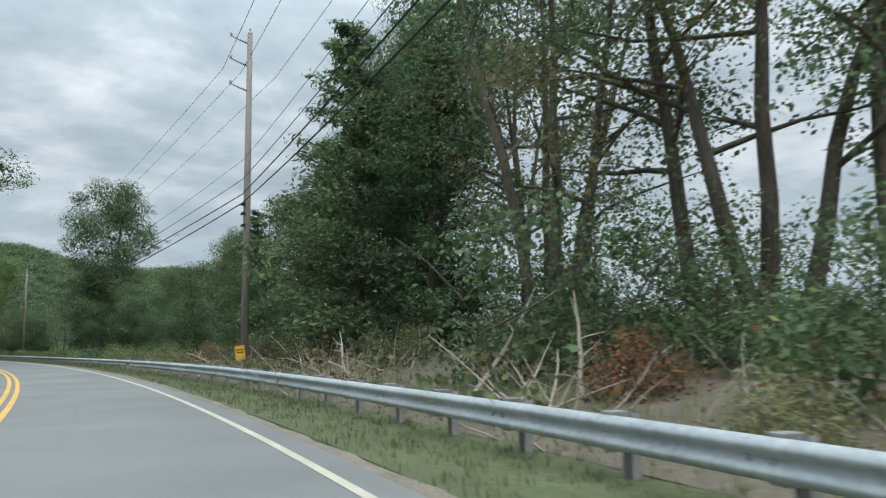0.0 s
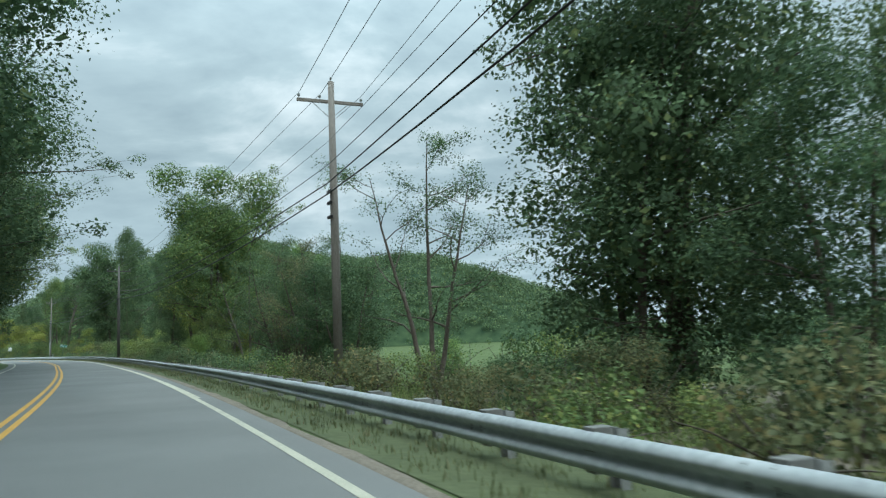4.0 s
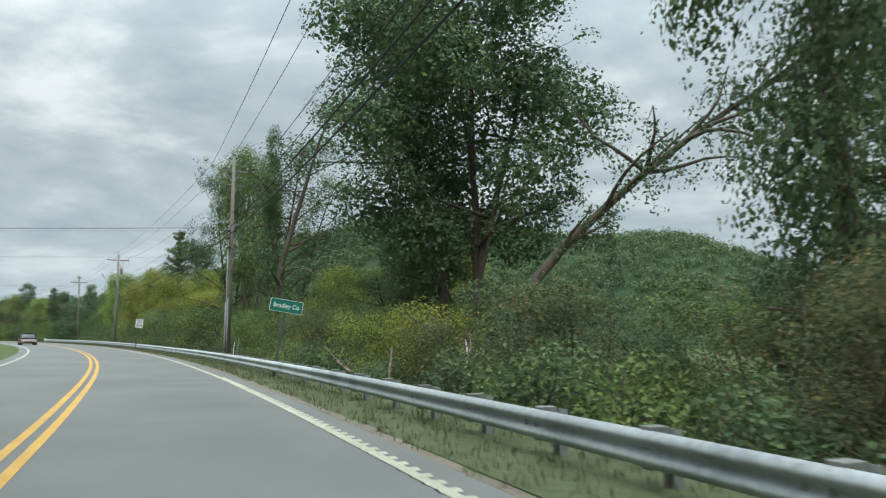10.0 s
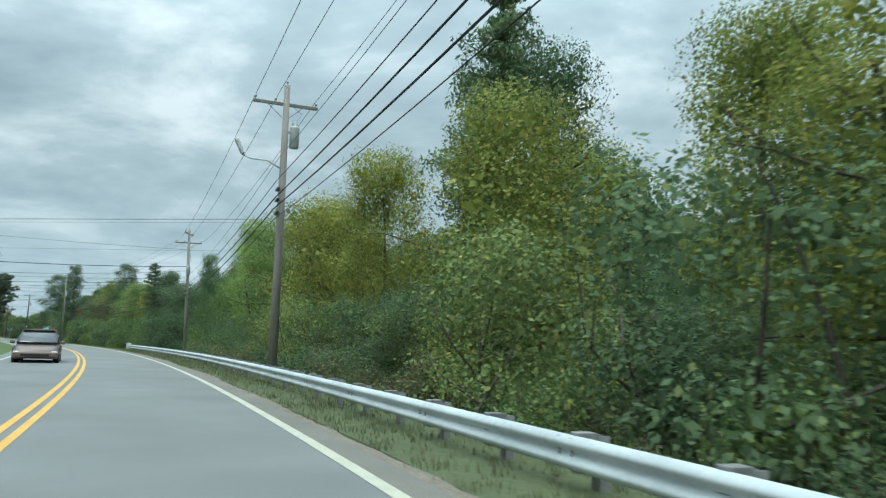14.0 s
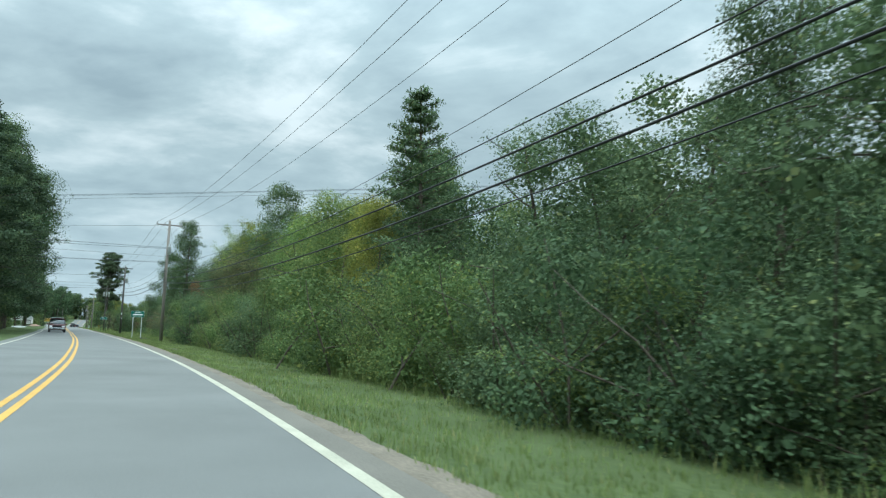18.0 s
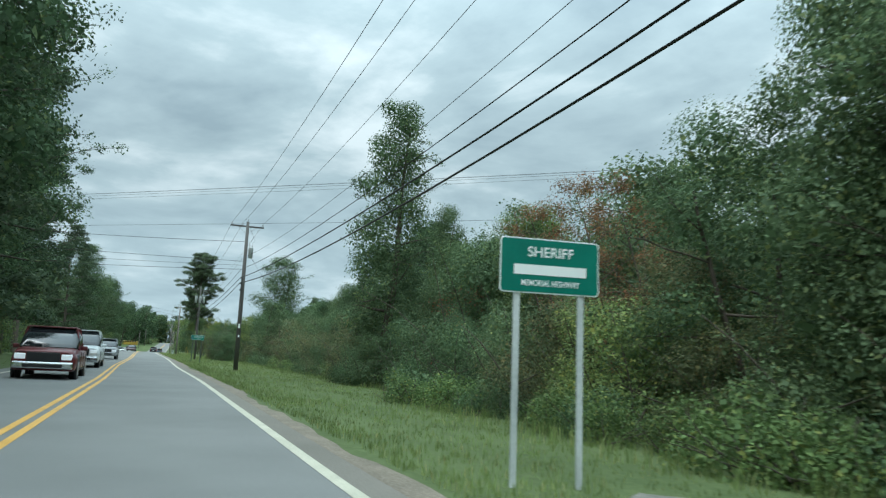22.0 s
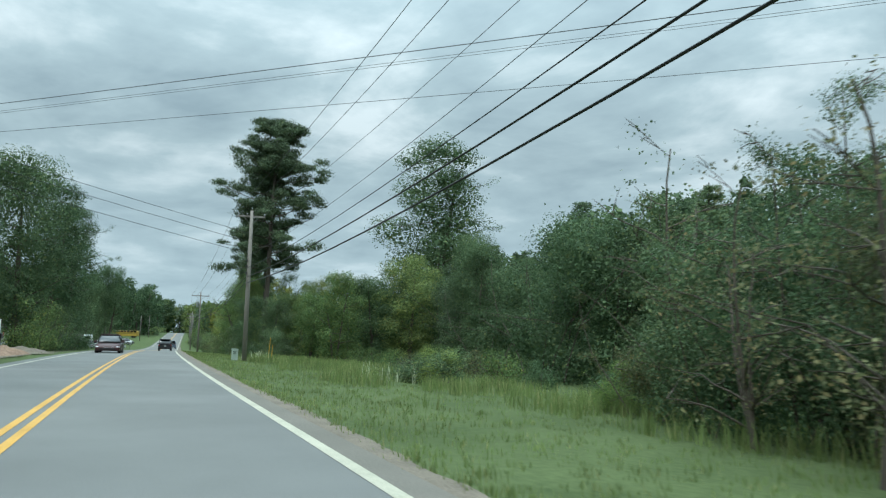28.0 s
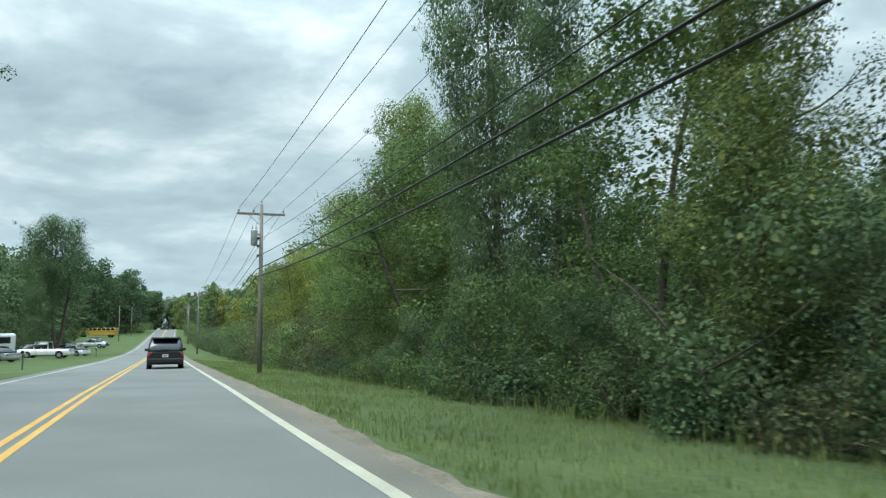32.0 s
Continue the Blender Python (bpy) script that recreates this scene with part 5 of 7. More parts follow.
def build_far_woods():
    """Wooded rises on the horizon: rolling ground with a canopy of many small crowns."""
    def ridge(name, cx, cy, turn, length, depth, top, seed, label, crowns=2600):
        rng = np.random.default_rng(seed)
        n, w = 90, 26
        v, q = [], []
        ca, sa = math.cos(radians(turn)), math.sin(radians(turn))

        def height(u, t):
            ends = max(0.0, 1 - abs(u) ** 2.2)
            return top * ends * max(0.0, math.cos(t * math.pi / 2)) ** 0.8 * (0.82 + 0.36 * noise.noise(Vector((u * 2.3, t * 0.8, seed))))
        for i in range(n):
            for j in range(w):
                u, t = -1 + 2 * i / (n - 1), -1 + 2 * j / (w - 1)
                lx, ly = u * length / 2, t * depth / 2
                v.append((cx + lx * ca - ly * sa, cy + lx * sa + ly * ca, -4 + height(u, t)))
        for i in range(n - 1):
            for j in range(w - 1):
                a = i * w + j
                q.append((a, a + w, a + w + 1, a + 1))
        ob = new(name, quads_mesh(name, v, q, hill_green))
        tagged(ob, label, "hill", kind="structure")
        # crowns: low domes of leaf clumps on the side that faces the road
        cs = []
        for _ in range(crowns):
            u, t = rng.uniform(-0.98, 0.98), rng.uniform(-0.95, 0.25)
            lx, ly = u * length / 2, t * depth / 2
            cs.append((cx + lx * ca - ly * sa, cy + lx * sa + ly * ca, -4 + height(u, t) + rng.uniform(0, 3)))
        vv, qq = leaves(rng, cs, 46 if seed < 3 else 24, 5.0 if seed != 2 else 3.0, {1: 1.35, 2: 0.7}.get(seed, 2.4), 0.7)
        ob = new("far_forest", quads_mesh("far_forest", vv, qq, leaf_dark))
        tagged(ob, "dense green forest canopy on the far hillside", "forest", kind="stuff")

    ridge("wooded_ridge", -295, 590, 15, 520, 240, 88, 1, "steep wooded hill beyond the valley", 3200)
    ridge("wooded_ridge", -1000, 1400, 38, 1900, 420, 112, 6, "long wooded ridge on the horizon", 2600)
    ridge("wooded_rise", 72, 223, -30, 280, 40, 13, 2, "low tree line at the far side of the meadow", 420)
    ridge("wooded_rise", -1180, 470, 152, 900, 260, 34, 3, "low wooded rise where the road goes over the hill", 1500)
    ridge("wooded_rise", -760, 210, 175, 620, 160, 22, 4, "low wooded rise across the road", 1300)


build_far_woods()


def build_grass():
    """Verge grass: blades in tufts, thick by the road and longer toward the brush."""
    def tufts(name, spots, height, material, label, blades=5, seed=1):
        rng = np.random.default_rng(seed)
        c = np.repeat(np.array([tuple(p) for p in spots]), blades, axis=0)
        n = len(c)
        c[:, :2] += rng.normal(0, 0.07, (n, 2))
        h = height * rng.uniform(0.5, 1.3, n)
        a, lean = rng.uniform(0, 6.28, n), rng.uniform(0.05, 0.5, n)
        side = np.stack([np.cos(a), np.sin(a), np.zeros(n)], 1)
        fwd = np.stack([-np.sin(a), np.cos(a), np.zeros(n)], 1)
        w = (0.006 + 0.012 * height * rng.uniform(0.5, 1, n))[:, None]
        up = np.array((0, 0, 1.0))
        tip = c + up * h[:, None] + fwd * (lean * h)[:, None]
        mid = c + up * (h * 0.6)[:, None] + fwd * (lean * h * 0.35)[:, None]
        v = np.stack([c - side * w, c + side * w, mid + side * w * 0.8, mid - side * w * 0.8, tip + side * w * 0.15, tip - side * w * 0.15], 1).reshape(-1, 3)
        b = np.arange(n)[:, None] * 6
        q = np.concatenate([b + (0, 1, 2, 3), b + (3, 2, 4, 5)])
        tagged(new(name, quads_mesh(name, v, q, material)), label, "grass", kind="stuff")

    rng = random.Random(5)
    short, tall, pale, weeds, bank = [], [], [], [], []
    for _ in range(34000):
        s = rng.uniform(335, 690)
        wide = float(np.interp(s, [0, 330, 345, 430, 450, 540, 600, 640], [2.6, 2.6, 6.0, 7.5, 12.5, 13, 10, 5.5]))
        d = 2.6 + wide * rng.random() ** 1.5
        short.append(on_ground(s, d))
    for _ in range(9000):
        s = rng.uniform(-5, 690)
        lo, hi = (5.0, 7.5) if s < 335 else (7.0, 9.5) if s < 440 else (11, 17) if s < 540 else (9, 19) if s < 604 else (7, 9.5)
        tall.append(on_ground(s, rng.uniform(lo, hi)))
    for s0, d0, n, r in ((172, 5.9, 30, 4.5), (178, 5.8, 90, 1.8), (593, 7.0, 14, 1.6), (566, 9.5, 12, 3.0), (184, 5.9, 50, 2.0), (190, 5.8, 25, 3), (120, 5.8, 15, 4), (60, 5.8, 15, 6)):
        for _ in range(n):
            pale.append(on_ground(s0 + rng.gauss(0, r), max(5.1, d0 + rng.gauss(0, 0.5))))
    for _ in range(15000):
        s = rng.uniform(-5, 336)
        weeds.append(on_ground(s, rng.uniform(2.65, 5.4)))
    for _ in range(5200):
        s, d = rng.uniform(544, 606), rng.uniform(6.0, 15)
        if noise.noise(Vector((s * 0.22, d * 0.35, 4.0))) > 0.05 - 0.03 * (d - 9):
            bank.append(on_ground(s, d))
    for _ in range(500):
        s = rng.uniform(340, 640)
        d = rng.uniform(-9.5, -6.4)
        short.append(on_ground(s, d))
    tufts("verge_grass", short, 0.105, grass_green, "short green roadside grass", 5, 1)
    tufts("shoulder_weeds", weeds, 0.11, weed_green, "low dull weeds under the guardrail", 5, 4)
    tufts("bank_grass", bank, 0.45, grass_green, "rank tall grass on the bank behind the verge", 5, 5)
    tufts("tall_grass", tall, 0.36, grass_green, "tall unmown grass at the foot of the brush", 4, 2)
    tufts("seed_grass", pale, 0.62, grass_pale, "pale seeding grass tufts behind the guardrail", 7, 3)


build_grass()


# ---------------------------------------------------------------- guardrail
RAIL_END = 337.4


def rail_d(s):
    return float(np.interp(s, [-40, 0, 20, 60, 120, 175, 245, 300, 337.4], [4.6, 4.4, 4.3, 3.75, 3.5, 4.0, 3.75, 3.9, 3.75]))


def rail_top(s):
    return float(np.interp(s, [-40, 0, 25, 60, 120, 150, 164, 167.5, 171, 180, 245, 300, 338], [0.55, 0.55, 0.55, 0.45, 0.40, 0.42, 0.44, 0.34, 0.45, 0.46, 0.42, 0.50, 0.50]))


def build_guardrail():
    rail = thing("guardrail", "galvanised steel W-beam guardrail on posts along the shoulder", "guardrail")
    # section across: (out toward the road, up), the two humps of a W beam
    prof = [(0.0, 0.0), (0.03, -0.012), (0.075, -0.05), (0.08, -0.085), (0.03, -0.125), (0.0, -0.155), (0.03, -0.185), (0.08, -0.225), (0.075, -0.26), (0.03, -0.298), (0.0, -0.31)]
    th = 0.006
    rail_bolts = []
    s = -38.0
    while s < RAIL_END - 1:
        e = min(s + 3.81, RAIL_END)
        v, q = [], []
        ss = np.linspace(s - 0.12, e, 5)
        for k, x in enumerate(ss):
            lap = 0.004 if k == 0 else 0.0
            for back in (0.0, th):
                for o, u in prof:
                    v.append(at(x, rail_d(x) - 0.10 - o + back - lap, rail_top(x) + u))
        w = len(prof)
        for k in range(4):
            for j in range(w - 1):
                a = k * 2 * w + j
                q.append((a, a + 1, a + 2 * w + 1, a + 2 * w))
                b = a + w
                q.append((b, b + 2 * w, b + 2 * w + 1, b + 1))
            for j in (0, w - 1):
                a = k * 2 * w + j
                q.append((a, a + 2 * w, a + 3 * w, a + w))
        me = quads_mesh("rail_panel", v, q, old_steel if s < 208 else steel)
        part("rail_panel", me, None, rail)
        bolts = []
        for ds in (0.10, 0.32):
            for u in (-0.03, -0.135, -0.175, -0.28):
                p0 = at(s + ds, rail_d(s + ds) - 0.10 - (0.035 if u in (-0.03, -0.28) else 0.022), rail_top(s + ds) + u)
                out = (at(s + ds, 0.0) - at(s + ds, 1.0)).normalized()
                bolts.append(tube([p0, p0 + out * 0.016], [0.020, 0.014], 6))
        rail_bolts += bolts
        s = e
    v, q = [], []
    for bm in rail_bolts:
        base = len(v)
        bm.verts.index_update()
        v += [tuple(x.co) for x in bm.verts]
        q += [[base + x.index for x in f.verts] for f in bm.faces if len(f.verts) == 4]
        q += [[base + f.verts[k].index for k in ks] for f in bm.faces if len(f.verts) == 6 for ks in ((0, 1, 2, 3), (0, 3, 4, 5))]
        bm.free()
    tagged(part("splice_bolts", quads_mesh("splice_bolts", v, q, post_steel), None, rail), kind="stuff")
    # I-section posts with blocks behind the beam
    post_me, block_me = bpy.data.meshes.new("post"), bpy.data.meshes.new("spacer_block")
    bm = joined(box((0.10, 0.008, 1.2), (0, -0.07, -0.62)), box((0.10, 0.008, 1.2), (0, 0.07, -0.62)), box((0.008, 0.14, 1.2), (0, 0, -0.62)))
    bm.to_mesh(post_me)
    bm.free()
    post_me.materials.append(post_steel)
    bm = box((0.19, 0.15, 0.36), (0, 0, 0), 0.008)
    bm.to_mesh(block_me)
    bm.free()
    block_me.materials.append(dark_block)
    for s in np.arange(-36, RAIL_END - 0.5, 1.905):
        for name, me, off, drop in (("post", post_me, 0.17, 0.0), ("spacer_block", block_me, 0.02, -0.17)):
            p = at(s, rail_d(s) + off - (0.0 if name == "post" else 0.03), rail_top(s) + 0.02 + drop)
            ob = part(name, me, None, rail)
            ob.matrix_basis = Matrix.Translation(p) @ pose(0, 0, 0, 0, 0, yaw_at(s))
    # impact head at the end
    e = RAIL_END
    m = Matrix.Translation(at(e, rail_d(e) - 0.06, rail_top(e) - 0.14)) @ pose(0, 0, 0, 0, 0, yaw_at(e))
    bm = joined(box((0.42, 0.05, 0.56), (0, 0.42, 0), 0.01), box((0.34, 0.4, 0.06), (0, 0.2, 0.24), 0.01), box((0.34, 0.4, 0.06), (0, 0.2, -0.24), 0.01), box((0.05, 0.4, 0.5), (0.15, 0.2, 0), 0.01), box((0.24, 0.5, 0.34), (-0.02, -0.1, 0), 0.01))
    bmesh.ops.transform(bm, matrix=m, verts=bm.verts)
    part("impact_head", bm, steel, rail, "square steel impact head at the guardrail's end")


dark_block = surface("grey_spacer_block", (0.13, 0.13, 0.12), (0.27, 0.27, 0.255), 4, 0.9, bump=0.3, vary=0.4)
build_guardrail()


# ---------------------------------------------------------------- utility poles
conduit_grey = surface("weathered_plastic_conduit", (0.24, 0.245, 0.235), (0.38, 0.385, 0.37), 2.0, 0.6, bump=0.1, fine=30, fine_mix=0.3)


def build_pole(s, d, height=10.6, arm_z=10.0, arm=2.44, tanks=(), double=False, lower_arm=0.0, lamp=False, conduit=False, wood=None, lean=(0, 0), transverse=0.0, radius=0.15, marks=False, label="", top_pin=True, brackets=()):
    wood = wood or pole_wood
    ob = thing("utility_pole", label or "grey weathered wooden utility pole with a crossarm", "utility pole", stand(s, d, transverse) @ pose(0, 0, 0, lean[0], lean[1], 0), "utility poles along the road")
    part("shaft", tube([(0, 0, -0.6), (0, 0, height * 0.5), (0, 0, height)], [radius * 1.12, radius, radius * 0.72], 12), wood, ob)
    arms = ([arm_z] if not double else [arm_z, arm_z + 0.85]) if arm else []
    for n, z in enumerate(arms):
        r = None if n == 0 else pose(0, 0, 0, 0, 0, 62)
        c = part("crossarm", box((arm, 0.09, 0.115), (0, 0.12 if n == 0 else -0.12, z), 0.008) if r is None else box((arm, 0.09, 0.115), (0, 0, z), 0.008, r), wood, ob)
        if r is None:
            for x in (-1, 1):
                part("arm_brace", tube([(x * arm * 0.27, 0.17, z - 0.04), (0, 0.12, z - 0.62)], 0.014, 5), post_steel, ob)
        xs = (-arm * 0.47, -arm * 0.16, arm * 0.47) if top_pin else (-arm * 0.47, 0, arm * 0.47)
        for x in xs:
            p = Vector((x, 0.12 if n == 0 else 0, z + 0.06))
            if r is not None:
                p = r @ p
            part("insulator", tube([p, p + Vector((0, 0, 0.05)), p + Vector((0, 0, 0.07)), p + Vector((0, 0, 0.14)), p + Vector((0, 0, 0.18))], [0.012, 0.012, 0.05, 0.055, 0.03], 8), porcelain, ob)
    if top_pin:
        part("insulator", tube([(0, 0, height), (0, 0, height + 0.1), (0, 0, height + 0.12), (0, 0, height + 0.2)], [0.012, 0.012, 0.05, 0.03], 8), porcelain, ob)
    for x, y, z in tanks:
        t = part("transformer", tube([(x, y, z - 0.38), (x, y, z - 0.37), (x, y, z + 0.36), (x, y, z + 0.40), (x, y, z + 0.46)], [0.15, 0.175, 0.175, 0.19, 0.14], 14), tank_grey, ob, "grey cylindrical transformer can")
        for k in (-0.09, 0.09):
            part("bushing", tube([(x + k, y, z + 0.42), (x + k, y, z + 0.54), (x + k, y, z + 0.70)], [0.04, 0.045, 0.02], 7), porcelain, t)
        part("jumper_wire", tube([(x + 0.09, y, z + 0.7), (x + 0.25, y + 0.1, z + 1.0), (x * 0.4, 0.1, arm_z + 0.05)], 0.009, 4), cable, ob)
        part("bracket", box((abs(x) + 0.05, 0.06, 0.09), (x * 0.5, y * 0.5, z + 0.2)), post_steel, ob)
    if lower_arm:
        part("side_arm", tube([(0.1, 0, lower_arm), (2.3, 0, lower_arm + 0.12)], 0.045, 6), wood, ob)
        part("drop_wire", tube([(2.25, 0, lower_arm + 0.1), (2.25, 0, lower_arm - 0.9)], 0.008, 4), cable, ob)
    if lamp:
        l_ob = part("lamp_arm", tube([(-0.1, 0, 7.7), (-0.6, 0, 7.95), (-1.15, 0, 7.95), (-1.5, 0, 8.05)], 0.03, 6), steel, ob)
        part("lamp_head", box((0.62, 0.26, 0.13), (0, 0, 0), 0.04, pose(0, 0, 0, 0, 62, 0)), tank_grey, l_ob, "tilted grey street lamp head").location = (-1.62, 0, 8.35)
    if conduit:
        for x, y, z in ((-0.165, -0.03, 7.2), (-0.10, -0.125, 3.3), (-0.205, -0.12, 3.1)):
            part("conduit", tube([(x, y, -0.2), (x, y, z)], 0.034, 8), conduit_grey, ob, "pale grey plastic cable conduit strapped to the pole")
        for z in (1.2, 2.4, 3.6, 4.8, 6.0):
            part("strap", tube([(-0.05, -0.01, z), (-0.05, -0.01, z + 0.03)], 0.165, 12), post_steel, ob)
    for z in brackets:
        b_ob = part("bracket_arm", tube([(-0.08, 0, z), (-0.45, 0, z + 0.10), (-0.8, 0, z + 0.22)], [0.04, 0.03, 0.025], 6), post_steel, ob)
        part("insulator", tube([(-0.8, 0, z + 0.2), (-0.8, 0, z + 0.26), (-0.8, 0, z + 0.42)], [0.03, 0.06, 0.04], 8), porcelain, b_ob)
    if marks:
        part("pole_tag", box((0.13, 0.03, 0.32), (-0.02, -0.155, 3.3), 0.004), letter_white, ob, "pale plate nailed to the pole")
        part("pole_tag", box((0.09, 0.03, 0.16), (0.0, -0.165, 2.55), 0.004), letter_white, ob)
    # comms brackets
    for z in (6.9, 6.5, 6.0):
        part("cable_clamp", box((0.10, 0.40, 0.10), (-0.16, 0, z), 0.01), black_trim, ob)
    return ob


POLES = [  # s, d, crossarm height
    (-36, 6.8, 10.0), (31.5, 6.6, 12.3), (102.5, 7.3, 10.2), (169.1, 5.2, 10.1), (232.4, 5.0, 10.2), (288.7, 4.9, 10.2), (336, 8.4, 11.0), (417.4, 5.85, 11.5), (475.2, 6.0, 10.85), (527, 6.2, 9.5), (590, 5.9, 10.2), (652, 4.6, 8.2), (735, 4.6, 8.8), (800, 4.6, 8.8), (860, 5.5, 9.0), (925, 6.0, 9.0)]
build_pole(31.5, 6.6, 14.4, 12.3, 0, brackets=(13.9, 12.9, 11.8),  label="tall grey wooden utility pole standing behind the guardrail")
build_pole(102.5, 7.3, 10.9, 10.2)
build_pole(169.1, 5.2, 10.7, 10.1, lower_arm=7.9, wood=dark_wood, label="dark wooden utility pole with a crossarm and a long side arm")
build_pole(232.4, 5.0, 11.0, 10.2, 1.6, radius=0.115, conduit=True, wood=pole_wood, label="brown wooden utility pole with pale conduits strapped to it")
build_pole(288.7, 4.9, 10.9, 10.2, tanks=((0.36, 0, 8.9),), lamp=True, label="wooden utility pole with a transformer and a street lamp")
build_pole(336, 8.4, 12.2, 11.0, tanks=((-0.05, -0.38, 8.3), (0.1, 0.36, 8.3)), double=True, label="wooden utility pole with crossed arms and transformers", lean=(0, -1.5))
build_pole(417.4, 5.85, 11.9, 11.5, tanks=((0.1, -0.36, 8.9),), label="wooden utility pole with a transformer beside the green sign")
build_pole(475.2, 6.0, 11.2, 10.85, tanks=((0.36, -0.1, 8.8),), wood=dark_wood, marks=True, label="dark wooden utility pole with pale tags and a transformer")
build_pole(527, 6.2, 9.9, 9.5, radius=0.12, wood=dark_wood, tanks=((-0.5, 0, 8.1), (0.5, 0, 8.1), (0, -0.45, 8.1)), label="wooden utility pole carrying three transformers")
build_pole(590, 5.9, 10.4, 10.0, 1.9, label="wooden utility pole standing in the grass")
build_pole(652, 4.6, 8.7, 8.2, radius=0.115, tanks=((-0.36, 0, 6.9),), label="wooden utility pole with a transformer by the tree line")
for s, d, z in POLES[12:]:
    build_pole(s, d, z + 0.5, z, radius=0.12, label="far wooden utility pole down the road")
for s, d, h in ((455, -10.5, 9), (572.4, -11.4, 9), (820, -11.5, 9), (868, -11, 9)):
    build_pole(s, d, h, h - 0.5, 0, top_pin=False, radius=0.11, label="slim wooden pole across the road")


def catenary(a, b, sag, n=14):
    return [a.lerp(b, i / n) - Vector((0, 0, 4 * sag * (i / n) * (1 - i / n))) for i in range(n + 1)]


def wire_mesh(name, pts, r, material, sides=4):
    v, q = [], []
    n = len(pts)
    for i, p in enumerate(pts):
        way = (pts[min(i + 1, n - 1)] - pts[max(i - 1, 0)]).normalized()
        side = way.cross(Vector((0, 0, 1))).normalized()
        up = side.cross(way)
        for k in range(sides):
            a = 2 * math.pi * k / sides
            v.append(p + (side * math.cos(a) + up * math.sin(a)) * r)
    for i in range(n - 1):
        for k in range(sides):
            a, b = i * sides + k, i * sides + (k + 1) % sides
            q.append((a, b, b + sides, a + sides))
    return quads_mesh(name, v, q, material)


def phone_z(s):
    """How high on its pole the top phone cable hangs."""
    return float(np.interp(s, [-36, 31.5, 102.5, 169.1, 232.4, 288.7, 336, 417.4, 475.2, 527, 590, 652], [7.3, 7.3, 7.2, 7.4, 7.0, 6.6, 6.4, 6.2, 6.9, 6.3, 5.7, 5.3]))


def run_line(name, label, across, above, fixed, sag, r, material, first=0, last=None):
    """One conductor from pole to pole; across: metres right of the pole; above: over the crossarm, or fixed: over the phone cable's hook."""
    pts = []
    poles = POLES[first:last]
    for (s0, d0, z0), (s1, d1, z1) in zip(poles, poles[1:]):
        a = on_ground(s0, d0) + (at(s0, d0 + across) - at(s0, d0)) + Vector((0, 0, phone_z(s0) + fixed if fixed is not None else z0 + above))
        b = on_ground(s1, d1) + (at(s1, d1 + across) - at(s1, d1)) + Vector((0, 0, phone_z(s1) + fixed if fixed is not None else z1 + above))
        k = (b - a).length / 60
        pts += catenary(a, b, sag * k * k)[(1 if pts else 0):]
    ob = new(name, wire_mesh(name, pts, r, material))
    tagged(ob, label, "power line", "overhead lines along the road")


run_line("power_line", "thin overhead conductor on the crossarm's road side", -1.13, 0.28, None, 0.75, 0.011, wire_metal)
run_line("power_line", "thin overhead conductor near the pole top", -0.35, 0.28, None, 0.75, 0.011, wire_metal)
run_line("power_line", "thin overhead conductor on the crossarm's far end", 1.13, 0.28, None, 0.75, 0.011, wire_metal)
run_line("neutral_line", "thin overhead neutral wire", -0.17, 0, 1.5, 0.8, 0.010, wire_metal)
run_line("phone_cable", "thick black overhead phone cable", -0.22, 0, 0.0, 0.55, 0.027, cable)
run_line("phone_cable", "thick black overhead phone cable", -0.22, 0, -0.38, 0.7, 0.030, cable)
run_line("phone_cable", "black overhead service cable", -0.2, 0, 0.65, 0.65, 0.016, cable)
run_line("phone_cable", "black overhead cable slung low", -0.22, 0, -0.8, 0.75, 0.016, cable, 4, 8)


def span_across(name, label, a, b, sag, r, material=cable):
    tagged(new(name, wire_mesh(name, catenary(Vector(a), Vector(b), sag, 20), r, material)), label, "power line", "lines over the road")


for z, sag, s1, r in ((9.6, 0.5, 322, 0.012), (8.0, 0.9, 326, 0.028), (7.6, 1.3, 330, 0.014), (6.9, 0.9, 328, 0.012), (6.6, 1.0, 331, 0.014), (6.4, 1.2, 327, 0.012), (6.2, 1.1, 333, 0.010)):
    span_across("crossing_cable", "black service cable slung over the road", at(336, 8.3, z), at(s1, -34, z - 0.4), sag, r)
for z, sag, r in ((9.0, 0.3, 0.016), (8.9, 0.5, 0.014), (8.1, 0.2, 0.010), (7.6, 0.6, 0.010), (7.5, 0.5, 0.012)):
    span_across("crossing_cable", "black service cable slung over the road", at(417.4, 5.7, z), at(418, -36, z + 0.5), sag, r)
for z, sag, r in ((9.4, 0.6, 0.016), (7.9, 0.2, 0.014), (7.6, 0.5, 0.010), (7.3, 0.7, 0.014)):
    span_across("crossing_cable", "black service cable slung over the road", at(475.2, 5.9, z), at(481, -38, z + 0.4), sag, r)
for s, z, slope in ((706, 59, 0.855), (708, 59.5, 0.855), (711, 58, 0.86), (716, 60, 0.86), (673, 42, 0.757)):
    span_across("transmission_line", "high transmission wire crossing the road on a slant", at(s + slope * 160, -160, z), at(s - slope * 160, 160, z), 1.0, 0.045, wire_metal)
for s, z in ((588, 8.6), (588.6, 8.0), (589, 7.2)):
    span_across("crossing_cable", "black service cable slung over the road", at(590, 5.8, z), at(560, -40, z + 8), 0.7, 0.014)
# guy wire on the tagged pole
span_across("guy_wire", "thin steel guy wire bracing the pole", at(475.2, 6.2, 8.6), at(478, 13.0, -0.4), 0.02, 0.010, wire_metal)


